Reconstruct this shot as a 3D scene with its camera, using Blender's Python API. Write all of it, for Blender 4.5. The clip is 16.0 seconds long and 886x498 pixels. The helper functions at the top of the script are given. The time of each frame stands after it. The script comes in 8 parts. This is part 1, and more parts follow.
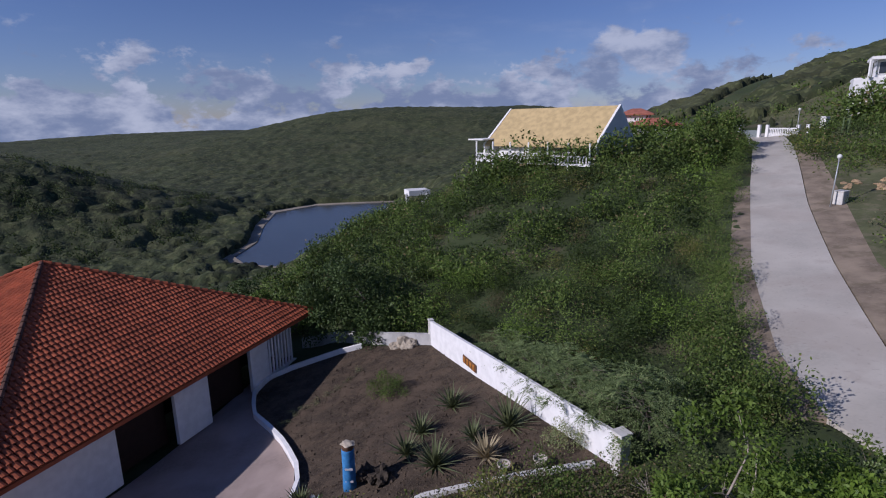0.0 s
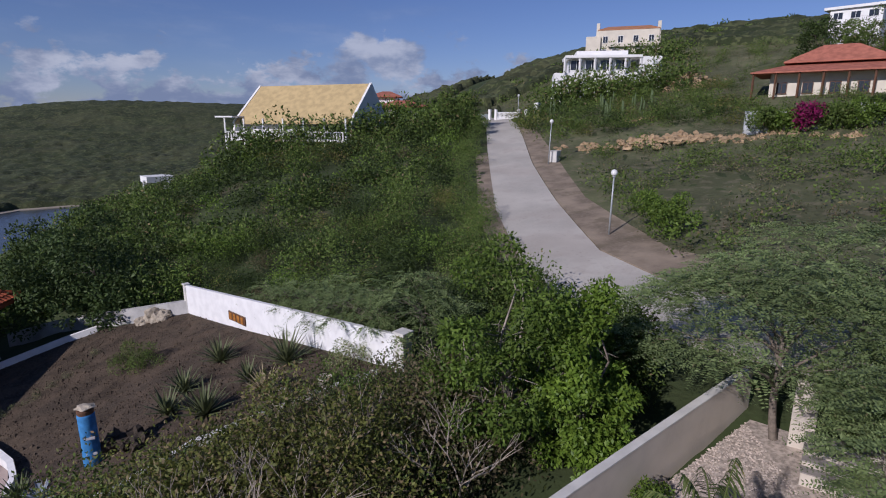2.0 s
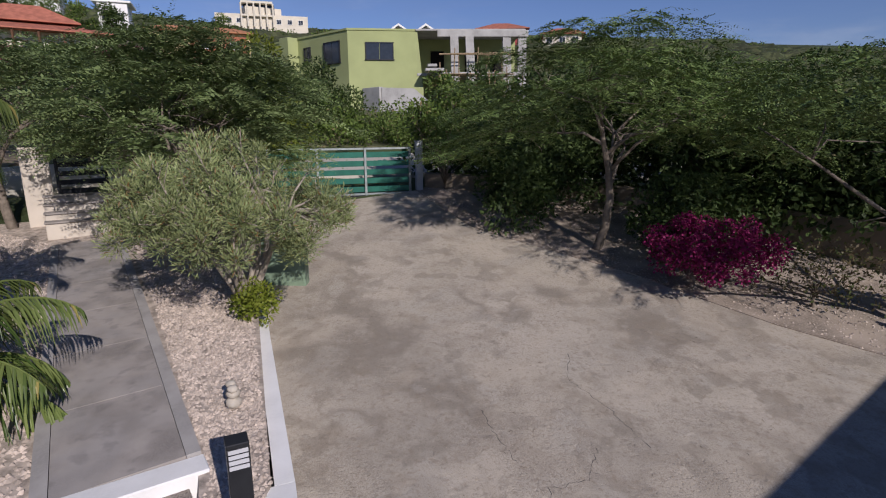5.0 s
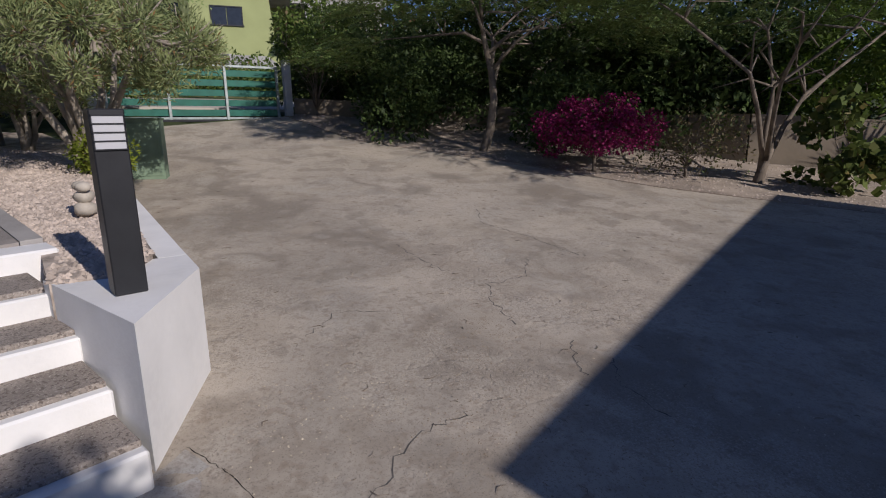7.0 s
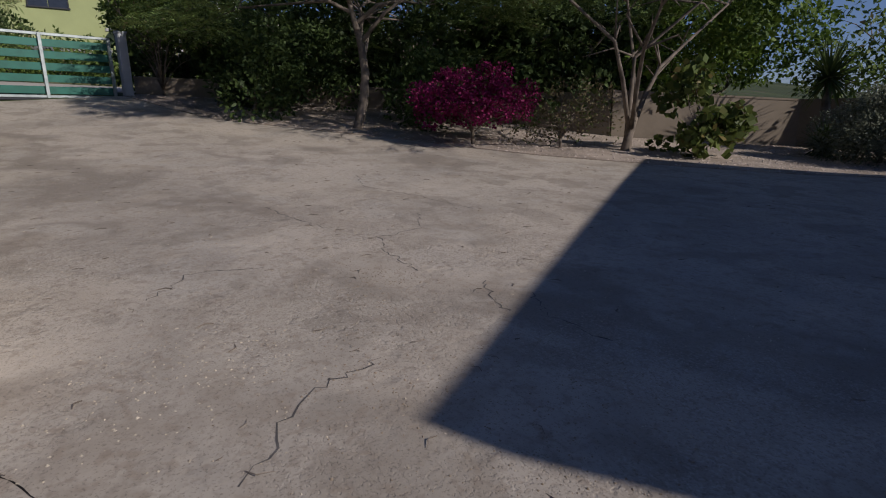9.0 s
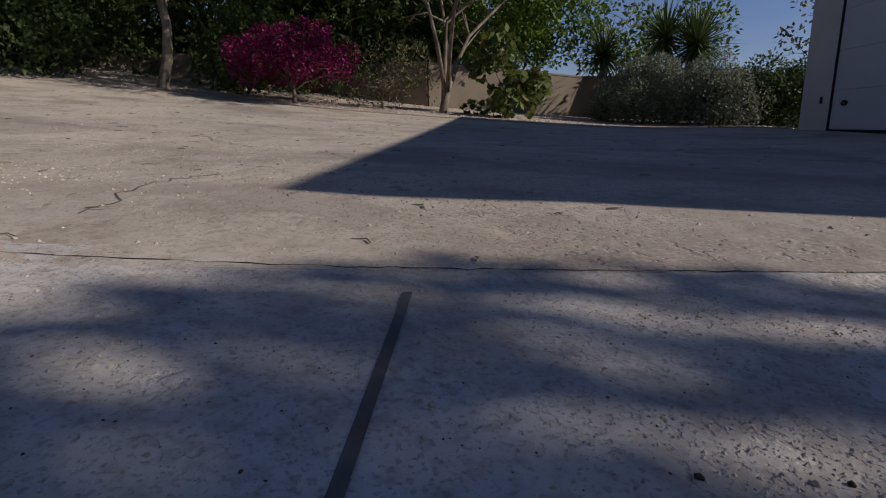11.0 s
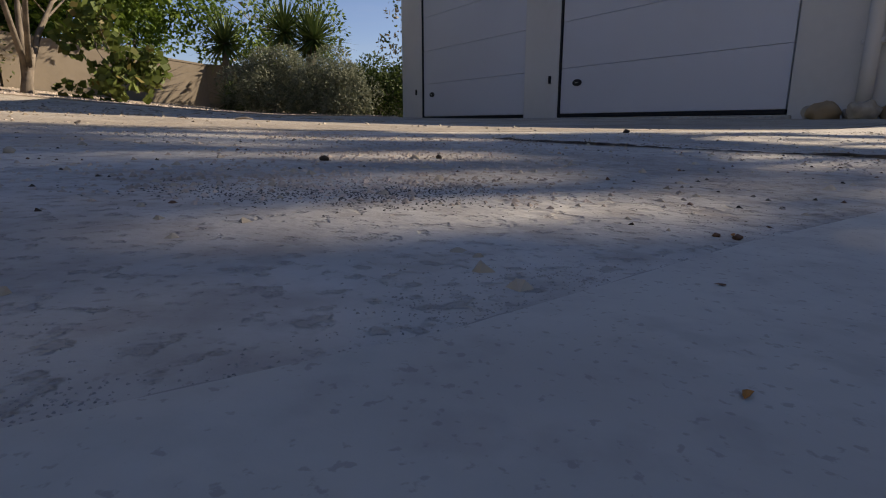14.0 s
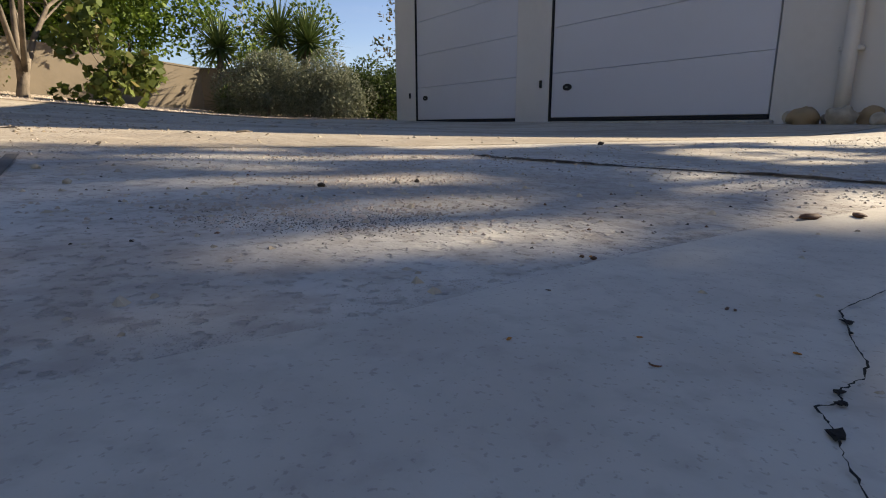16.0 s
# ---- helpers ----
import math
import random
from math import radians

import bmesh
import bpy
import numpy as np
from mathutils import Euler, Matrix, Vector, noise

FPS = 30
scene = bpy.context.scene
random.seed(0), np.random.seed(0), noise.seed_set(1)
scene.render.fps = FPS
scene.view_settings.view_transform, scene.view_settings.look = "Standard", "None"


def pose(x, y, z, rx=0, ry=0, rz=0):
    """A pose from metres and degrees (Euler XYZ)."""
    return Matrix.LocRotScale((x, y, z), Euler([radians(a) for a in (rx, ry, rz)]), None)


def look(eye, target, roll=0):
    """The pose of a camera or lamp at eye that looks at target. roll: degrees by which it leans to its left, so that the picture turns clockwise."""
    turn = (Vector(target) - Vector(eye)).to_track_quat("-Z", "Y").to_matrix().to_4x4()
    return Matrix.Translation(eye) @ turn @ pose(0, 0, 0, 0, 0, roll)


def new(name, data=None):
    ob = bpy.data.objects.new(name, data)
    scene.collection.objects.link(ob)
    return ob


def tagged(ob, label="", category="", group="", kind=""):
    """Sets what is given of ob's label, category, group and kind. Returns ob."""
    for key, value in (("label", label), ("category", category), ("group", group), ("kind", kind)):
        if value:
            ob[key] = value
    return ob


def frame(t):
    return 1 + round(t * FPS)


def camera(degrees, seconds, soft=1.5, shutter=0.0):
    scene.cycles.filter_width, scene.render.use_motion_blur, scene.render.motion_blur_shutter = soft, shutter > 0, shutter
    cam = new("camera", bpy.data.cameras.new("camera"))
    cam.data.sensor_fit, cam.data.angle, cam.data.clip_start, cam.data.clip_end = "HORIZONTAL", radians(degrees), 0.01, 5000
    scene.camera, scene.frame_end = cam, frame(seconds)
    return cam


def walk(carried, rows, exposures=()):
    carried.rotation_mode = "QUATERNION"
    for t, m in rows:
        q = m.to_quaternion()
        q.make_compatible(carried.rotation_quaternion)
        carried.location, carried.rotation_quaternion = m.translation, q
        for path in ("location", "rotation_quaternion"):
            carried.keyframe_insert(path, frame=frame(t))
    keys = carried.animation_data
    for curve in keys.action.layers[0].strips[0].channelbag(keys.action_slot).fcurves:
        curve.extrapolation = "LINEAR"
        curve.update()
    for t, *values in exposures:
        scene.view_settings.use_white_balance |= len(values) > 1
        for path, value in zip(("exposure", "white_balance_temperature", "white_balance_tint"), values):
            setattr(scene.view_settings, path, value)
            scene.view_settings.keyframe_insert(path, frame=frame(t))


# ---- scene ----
cam = camera(78.4, 16.0, 1.1)
PATH = [
    (0, (0.006, -0.004, 11.858), (-0.134, 9.721, 9.535), -0.98),
    (0.5, (0.094, 0.317, 11.104), (0.397, 10.040, 8.787), -0.82),
    (1, (0.023, 0.332, 10.145), (1.258, 9.979, 7.820), -0.49),
    (1.5, (-0.150, 0.241, 9.135), (2.451, 9.611, 6.806), -0.09),
    (2, (-0.286, 0.036, 8.092), (3.737, 8.896, 5.786), 0.11),
    (2.5, (-0.356, -0.186, 7.101), (5.084, 7.889, 4.819), 0.54),
    (3, (-0.165, -0.329, 5.935), (6.677, 6.613, 3.699), 0.58),
    (3.5, (0.259, -0.311, 4.822), (8.455, 4.985, 2.639), 0.52),
    (4, (0.269, -0.479, 3.926), (9.495, 2.711, 1.759), 0.21),
    (4.5, (0.169, -0.602, 2.968), (9.889, 0.292, 0.796), -0.10),
    (5, (0.102, -0.765, 1.942), (9.833, -1.492, -0.244), -0.36),
    (5.2, (0.097, -0.783, 1.508), (9.753, -2.160, -0.697), -0.36),
    (7.3, (0.589, -0.239, -0.247), (9.811, -3.391, -2.485), -0.62),
    (7.5, (0.683, -0.256, -0.262), (9.910, -3.406, -2.482), -0.67),
    (8, (0.953, -0.287, -0.356), (10.123, -3.612, -2.559), -0.80),
    (8.5, (1.110, -0.377, -0.616), (9.949, -4.523, -2.781), -0.61),
    (8.7, (1.076, -0.378, -0.683), (9.666, -5.000, -2.885), -0.80),
    (10.8, (0.883, -0.166, -1.489), (7.530, -7.311, -3.674), -0.99),
    (11, (0.891, -0.116, -1.574), (7.053, -7.667, -3.814), -0.74),
    (11.5, (0.881, -0.078, -1.826), (4.299, -9.187, -4.139), -0.30),
    (12, (0.853, -0.071, -1.847), (2.263, -9.699, -4.154), -0.26),
    (12.5, (0.853, -0.072, -1.847), (1.267, -9.795, -4.148), -0.26),
    (13, (0.853, -0.071, -1.847), (1.260, -9.799, -4.128), -0.22),
    (13.5, (0.852, -0.071, -1.846), (1.273, -9.800, -4.116), -0.16),
    (14, (0.848, -0.067, -1.842), (1.297, -9.798, -4.100), -0.06),
    (14.5, (0.827, 0.025, -1.789), (2.039, -9.647, -4.020), -0.16),
    (15, (0.822, 0.042, -1.806), (1.353, -9.690, -4.042), -0.18),
    (15.5, (0.821, 0.041, -1.806), (1.241, -9.695, -4.047), -0.13),
    (16, (0.821, 0.040, -1.807), (1.180, -9.700, -4.045), -0.16),
]
EXPOSURE = [(0.0, 0.0, 5800, 23), (1.5, 0.0, 5850, 21), (3.0, 0.05, 6150, 21), (3.8, 0.15, 6250, 19), (5.2, 0.15, 6250, 18), (7.3, -0.05, 6350, 16), (8.7, -0.14, 6350, 16), (10.8, 0.02, 6550, 15), (11.5, 0.42, 7300, 16), (12.0, 0.56, 7800, 16), (13.0, 0.77, 7950, 15), (13.9, 1.0, 8000, 13), (14.6, 1.29, 8200, 11), (16.0, 1.52, 8450, 9)]
walk(cam, [(t, look(eye, target, roll)) for t, eye, target, roll in PATH], EXPOSURE)

# ---- light: late afternoon sun from behind the house, clear sky with cumulus low down ----
SUN_EL, SUN_AZ = 29.0, (-0.905, -0.425)          # where the sun stands, seen from the plot
world = bpy.data.worlds.new("sky")
scene.world = world
world.use_nodes = True
wn, wl = world.node_tree.nodes, world.node_tree.links
wn.clear()
w_out, w_bg = wn.new("ShaderNodeOutputWorld"), wn.new("ShaderNodeBackground")
w_sky = wn.new("ShaderNodeTexSky")
w_sky.sky_type, w_sky.sun_disc = "NISHITA", False
w_sky.sun_elevation, w_sky.sun_rotation = radians(SUN_EL), math.atan2(SUN_AZ[0], SUN_AZ[1])
w_sky.air_density, w_sky.dust_density, w_sky.ozone_density = 1.0, 0.05, 3.0
w_bg.inputs[1].default_value = 0.060
w_co, w_sep = wn.new("ShaderNodeTexCoord"), wn.new("ShaderNodeSeparateXYZ")
wl.new(w_co.outputs["Generated"], w_sep.inputs[0])


def w_math(op, a, b=None, c=None):
    n = wn.new("ShaderNodeMath")
    n.operation = op
    for k, v in enumerate((a, b, c)):
        if v is None:
            continue
        if isinstance(v, (int, float)):
            n.inputs[k].default_value = v
        else:
            wl.new(v, n.inputs[k])
    return n.outputs[0]


def w_ramp(fac, a, b):
    n = wn.new("ShaderNodeMapRange")
    n.interpolation_type = "SMOOTHSTEP"
    n.inputs[1].default_value, n.inputs[2].default_value = a, b
    wl.new(fac, n.inputs[0])
    return n.outputs[0]


def w_noise(scale, detail, stretch):
    mp, n = wn.new("ShaderNodeMapping"), wn.new("ShaderNodeTexNoise")
    mp.inputs["Scale"].default_value = stretch
    wl.new(w_co.outputs["Generated"], mp.inputs[0])
    wl.new(mp.outputs[0], n.inputs["Vector"])
    n.inputs["Scale"].default_value, n.inputs["Detail"].default_value, n.inputs["Roughness"].default_value = scale, detail, 0.6
    return n.outputs[0]


elev = w_sep.outputs[2]
north = w_ramp(w_sep.outputs[1], 0.25, 0.75)
billow = w_noise(11.0, 8, (1, 1, 1.7))
lift = w_math("MULTIPLY", w_math("SUBTRACT", 0.075, elev), 2.1)
cumulus = w_ramp(w_math("ADD", billow, lift), 0.47, 0.57)
cumulus = w_math("MULTIPLY", cumulus, w_math("MULTIPLY", w_ramp(elev, 0.17, 0.10), w_math("MULTIPLY_ADD", north, 0.8, 0.2)))
# one tall cumulus that stands over the end of the road
for c, r in (((0.330, 0.939, 0.098), 0.062), ((0.292, 0.949, 0.122), 0.040), ((0.262, 0.962, 0.060), 0.06)):
    off = wn.new("ShaderNodeVectorMath")
    off.operation = "DISTANCE"
    wl.new(w_co.outputs["Generated"], off.inputs[0])
    off.inputs[1].default_value = c
    puff = w_ramp(w_math("ADD", w_math("SUBTRACT", r, off.outputs["Value"]), w_math("MULTIPLY", w_math("SUBTRACT", billow, 0.5), 0.20)), 0.0, 0.028)
    cumulus = w_math("MAXIMUM", cumulus, w_math("MULTIPLY", puff, 0.9))
veil = w_math("MULTIPLY", w_ramp(w_noise(2.2, 6, (1, 1, 5.5)), 0.50, 0.82), 0.30)
cloud = w_math("MAXIMUM", cumulus, veil)
tone = wn.new("ShaderNodeMix")
tone.data_type = "RGBA"
tone.inputs[6].default_value, tone.inputs[7].default_value = (3.0, 3.8, 5.4, 1), (7.1, 7.7, 8.6, 1)
wl.new(w_ramp(w_noise(9.0, 5, (1, 1, 2.0)), 0.40, 0.66), tone.inputs[0])
w_mix = wn.new("ShaderNodeMix")
w_mix.data_type = "RGBA"
wl.new(cloud, w_mix.inputs[0])
w_tint = wn.new("ShaderNodeMix")
w_tint.data_type, w_tint.blend_type = "RGBA", "MULTIPLY"
w_tint.inputs[0].default_value = 1.0
w_tint.inputs[7].default_value = (0.78, 0.82, 1.07, 1)
wl.new(w_sky.outputs[0], w_tint.inputs[6])
wl.new(w_tint.outputs[2], w_mix.inputs[6])
wl.new(tone.outputs[2], w_mix.inputs[7])
wl.new(w_mix.outputs[2], w_bg.inputs[0])
wl.new(w_bg.outputs[0], w_out.inputs[0])

sun = new("sun", bpy.data.lights.new("sun", "SUN"))
sun.data.energy, sun.data.angle, sun.data.color = 3.55, radians(0.53), (1.0, 0.945, 0.865)
sun.matrix_world = look((0, 0, 60), (-SUN_AZ[0], -SUN_AZ[1], 60 - math.tan(radians(SUN_EL))))

# ---- tools ----


class Build:
    """Collects vertices and faces of one mesh."""

    def __init__(self):
        self.v, self.f = [], []

    def add(self, verts, faces):
        k = len(self.v)
        self.v += [tuple(p) for p in verts]
        self.f += [tuple(i + k for i in f) for f in faces]
        return self

    def box(self, c, s, rz=0.0, bev=0.0, m=None):
        """A box of size s round c, turned by rz degrees, its edges cut off by bev."""
        hx, hy, hz = s[0] / 2, s[1] / 2, s[2] / 2
        bev = min(bev, 0.45 * min(s))
        m = m or pose(c[0], c[1], c[2], 0, 0, rz)
        if bev <= 0:
            pts = [(x, y, z) for z in (-hz, hz) for x, y in ((-hx, -hy), (hx, -hy), (hx, hy), (-hx, hy))]
            fs = [(3, 2, 1, 0), (4, 5, 6, 7), (0, 1, 5, 4), (1, 2, 6, 5), (2, 3, 7, 6), (3, 0, 4, 7)]
        else:
            ix, iy = hx - bev, hy - bev
            ring = [(-ix, -hy), (ix, -hy), (hx, -iy), (hx, iy), (ix, hy), (-ix, hy), (-hx, iy), (-hx, -iy)]
            inner = [(-ix, -iy), (ix, -iy), (ix, iy), (-ix, iy)]
            own = (0, 1, 1, 2, 2, 3, 3, 0)
            pts = [(x, y, -hz) for x, y in inner] + [(x, y, -hz + bev) for x, y in ring] + [(x, y, hz - bev) for x, y in ring] + [(x, y, hz) for x, y in inner]
            fs = [(3, 2, 1, 0), (20, 21, 22, 23)]
            for k in range(8):
                j = (k + 1) % 8
                fs.append((4 + k, 4 + j, 12 + j, 12 + k))
                if own[k] == own[j]:
                    fs += [(own[k], 4 + j, 4 + k), (20 + own[k], 12 + k, 12 + j)]
                else:
                    fs += [(own[k], own[j], 4 + j, 4 + k), (12 + k, 12 + j, 20 + own[j], 20 + own[k])]
        return self.add([m @ Vector(p) for p in pts], fs)

    def prism(self, poly, z0, z1, inset=0.0):
        """A slab over a plan outline (anticlockwise); z0 and z1 are heights, or functions of x, y."""
        n = len(poly)
        low, top = [(z if callable(z) else (lambda x, y, z=z: z)) for z in (z0, z1)]
        pts = [(x, y, float(low(x, y))) for x, y in poly] + [(x, y, float(top(x, y))) for x, y in poly]
        fs = [tuple(range(n - 1, -1, -1)), tuple(range(n, 2 * n))] + [(k, (k + 1) % n, n + (k + 1) % n, n + k) for k in range(n)]
        return self.add(pts, fs)

    def tube(self, pts, radii, n=7, cap=True):
        """A tapering tube along points."""
        pts = [Vector(p) for p in pts]
        rows = []
        up = Vector((0.3, 0.2, 1)).normalized()
        for k, p in enumerate(pts):
            d = (pts[min(k + 1, len(pts) - 1)] - pts[max(k - 1, 0)]).normalized()
            a = d.cross(up if abs(d.dot(up)) < 0.95 else Vector((1, 0, 0))).normalized()
            b = d.cross(a)
            rows.append([p + radii[k] * (math.cos(2 * math.pi * i / n) * a + math.sin(2 * math.pi * i / n) * b) for i in range(n)])
        fs = [(k * n + i, k * n + (i + 1) % n, (k + 1) * n + (i + 1) % n, (k + 1) * n + i) for k in range(len(pts) - 1) for i in range(n)]
        if cap:
            fs += [tuple(range(n - 1, -1, -1)), tuple((len(pts) - 1) * n + i for i in range(n))]
        return self.add([p for row in rows for p in row], fs)

    def lathe(self, c, profile, n=16, m=None):
        """A round body from (radius, height) pairs over c."""
        m = m or Matrix.Translation(c)
        pts = [m @ Vector((r * math.cos(2 * math.pi * i / n), r * math.sin(2 * math.pi * i / n), z)) for r, z in profile for i in range(n)]
        fs = [(k * n + i, k * n + (i + 1) % n, (k + 1) * n + (i + 1) % n, (k + 1) * n + i) for k in range(len(profile) - 1) for i in range(n)]
        fs += [tuple(range(n - 1, -1, -1)), tuple((len(profile) - 1) * n + i for i in range(n))]
        return self.add(pts, fs)

    def rock(self, c, s, seed=0, n=3, rough=0.22):
        """An uneven stone."""
        bm = bmesh.new()
        bmesh.ops.create_icosphere(bm, subdivisions=n, radius=1.0)
        pts = []
        for p in bm.verts:
            d = p.co.normalized()
            k = 1 + rough * noise.noise(d * 1.3 + Vector((seed * 3.1, seed, 0))) * 2 + 0.4 * rough * noise.noise(d * 3.1 + Vector((seed, 5, 1)))
            pts.append((c[0] + d.x * k * s[0], c[1] + d.y * k * s[1], c[2] + d.z * k * s[2]))
        fs = [[q.index for q in f.verts] for f in bm.faces]
        bm.free()
        return self.add(pts, fs)

    def mesh(self, name, smooth=False):
        me = bpy.data.meshes.new(name)
        me.from_pydata(self.v, [], self.f)
        if smooth:
            me.polygons.foreach_set("use_smooth", [True] * len(me.polygons))
        me.update()
        return me


def quads_mesh(name, v):
    """A mesh of loose four-cornered leaves: v is an array (n, 4, 3)."""
    n = len(v)
    me = bpy.data.meshes.new(name)
    me.vertices.add(4 * n)
    me.vertices.foreach_set("co", np.ascontiguousarray(v, dtype=np.float32).ravel())
    me.loops.add(4 * n)
    me.loops.foreach_set("vertex_index", np.arange(4 * n, dtype=np.int32))
    me.polygons.add(n)
    me.polygons.foreach_set("loop_start", np.arange(0, 4 * n, 4, dtype=np.int32))
    me.update(calc_edges=True)
    return me


def part(name, shape, material, parent=None, label="", smooth=False):
    """Links a Build or a mesh as one mesh object under a thing or a part."""
    me = shape.mesh(name, smooth) if isinstance(shape, Build) else shape
    if not me.materials:
        me.materials.append(material)
    ob = new(name, me)
    if parent:
        ob.parent = parent
    return tagged(ob, label)


def thing(name, label, category, at=(0, 0, 0), rz=0.0, group="", kind=""):
    """An Empty at the base of a thing."""
    ob = new(name)
    ob.matrix_basis = pose(*at, 0, 0, rz)
    ob.empty_display_size = 0.2
    return tagged(ob, label, category, group, kind)


def setting(name, shape, material, label, category="", smooth=False):
    return tagged(part(name, shape, material, None, "", smooth), label, category or name.split("_")[0], "", "structure")


# ---- materials ----
def mat(name, base, rough=0.8, metal=0.0, var=0.12, scale=3.0, fine=40.0, bump=0.15, bump_scale=60.0, tint=None, island=0.0, spec=0.3, stain=None, pits=None):
    """A plain surface with variation at two scales, a grain in the relief, and stains if given."""
    m = bpy.data.materials.new(name)
    m.use_nodes = True
    nt = m.node_tree
    nd, ln = nt.nodes, nt.links
    b = nd["Principled BSDF"]
    b.inputs["Roughness"].default_value, b.inputs["Metallic"].default_value = rough, metal
    b.inputs["Specular IOR Level"].default_value = spec
    co = nd.new("ShaderNodeTexCoord")

    def tex(s, detail=4.0, kind="ShaderNodeTexNoise"):
        n = nd.new(kind)
        n.inputs["Scale"].default_value = s
        if kind == "ShaderNodeTexNoise":
            n.inputs["Detail"].default_value = detail
        ln.new(co.outputs["Object"], n.inputs["Vector"])
        return n.outputs[0]

    def math_node(op, a, v):
        n = nd.new("ShaderNodeMath")
        n.operation = op
        ln.new(a, n.inputs[0])
        if isinstance(v, (int, float)):
            n.inputs[1].default_value = v
        else:
            ln.new(v, n.inputs[1])
        return n.outputs[0]

    def mix(fac, a, c):
        n = nd.new("ShaderNodeMix")
        n.data_type = "RGBA"
        for k, v in ((0, fac), (6, a), (7, c)):
            if isinstance(v, (tuple, list)):
                n.inputs[k].default_value = (*v[:3], 1)
            elif isinstance(v, (int, float)):
                n.inputs[k].default_value = v
            else:
                ln.new(v, n.inputs[k])
        return n.outputs[2]

    def ramp(fac, a, c):
        n = nd.new("ShaderNodeMapRange")
        n.interpolation_type = "SMOOTHSTEP"
        n.inputs[1].default_value, n.inputs[2].default_value = a, c
        ln.new(fac, n.inputs[0])
        return n.outputs[0]

    dark = tuple(c * (1 - 2 * var) for c in base)
    light = tuple(min(1, c * (1 + var)) for c in base) if tint is None else tint
    col = mix(ramp(tex(scale), 0.3, 0.7), dark, light)
    col = mix(math_node("MULTIPLY", ramp(tex(fine, 3), 0.35, 0.7), 0.5), col, base)
    if stain:
        for s_scale, lo, hi, amount, colour, *patch in stain:
            cover = ramp(tex(s_scale, 6), lo, hi)
            if patch:
                cover = math_node("MULTIPLY", cover, ramp(tex(patch[0], 4), 0.46, 0.58))
            col = mix(math_node("MULTIPLY", cover, amount), col, colour)
    if island:
        rnd = nd.new("ShaderNodeNewGeometry").outputs["Random Per Island"]
        inf = nd.new("ShaderNodeObjectInfo").outputs["Random"]
        both = math_node("FRACT", math_node("ADD", rnd, inf), 0)
        col = mix(math_node("MULTIPLY", both, island), col, tuple(c * 0.35 for c in base))
    ln.new(col, b.inputs["Base Color"])
    if bump:
        bp = nd.new("ShaderNodeBump")
        bp.inputs["Strength"].default_value = bump
        bp.inputs["Distance"].default_value = 0.35 / bump_scale
        ln.new(tex(bump_scale, 5), bp.inputs["Height"])
        last = bp
        for p_scale, lo, hi, deep, *patch in pits or ():
            pb = nd.new("ShaderNodeBump")
            pb.invert = True
            pb.inputs["Strength"].default_value, pb.inputs["Distance"].default_value = 1.0, deep
            rough_h = ramp(tex(p_scale, 3), lo, hi)
            if patch:
                rough_h = math_node("MULTIPLY", rough_h, ramp(tex(patch[0], 4), 0.46, 0.58))
            ln.new(rough_h, pb.inputs["Height"])
            ln.new(last.outputs[0], pb.inputs["Normal"])
            last = pb
        ln.new(last.outputs[0], b.inputs["Normal"])
    return m


def leaf_mat(name, a, b, dry=None, dry_part=0.0, rough=0.55, through_light=0.28):
    """Leaves: two greens from leaf to leaf, some dry ones, and light shining through."""
    m = bpy.data.materials.new(name)
    m.use_nodes = True
    nt = m.node_tree
    nd, ln = nt.nodes, nt.links
    p, out = nd["Principled BSDF"], nd["Material Output"]
    p.inputs["Roughness"].default_value, p.inputs["Specular IOR Level"].default_value = rough, 0.22
    rnd = nd.new("ShaderNodeNewGeometry").outputs["Random Per Island"]
    ramp = nd.new("ShaderNodeValToRGB")
    e = ramp.color_ramp.elements
    e[0].color, e[1].color, e[1].position = (*a, 1), (*b, 1), max(0.2, 1 - dry_part - 0.02)
    if dry:
        last = e.new(min(0.995, 1 - dry_part + 0.01))
        last.color = (*dry, 1)
    ln.new(rnd, ramp.inputs[0])
    co, nz = nd.new("ShaderNodeTexCoord"), nd.new("ShaderNodeTexNoise")
    nz.inputs["Scale"].default_value = 0.35
    ln.new(co.outputs["Object"], nz.inputs["Vector"])
    mr = nd.new("ShaderNodeMapRange")
    mr.inputs[1].default_value, mr.inputs[2].default_value, mr.inputs[3].default_value, mr.inputs[4].default_value = 0.3, 0.7, 0.65, 1.25
    ln.new(nz.outputs[0], mr.inputs[0])
    hs = nd.new("ShaderNodeHueSaturation")
    ln.new(mr.outputs[0], hs.inputs["Value"])
    ln.new(ramp.outputs[0], hs.inputs["Color"])
    ln.new(hs.outputs[0], p.inputs["Base Color"])
    tr, mx = nd.new("ShaderNodeBsdfTranslucent"), nd.new("ShaderNodeMixShader")
    ln.new(hs.outputs[0], tr.inputs[0])
    mx.inputs[0].default_value = through_light
    ln.new(p.outputs[0], mx.inputs[1])
    ln.new(tr.outputs[0], mx.inputs[2])
    ln.new(mx.outputs[0], out.inputs[0])
    return m


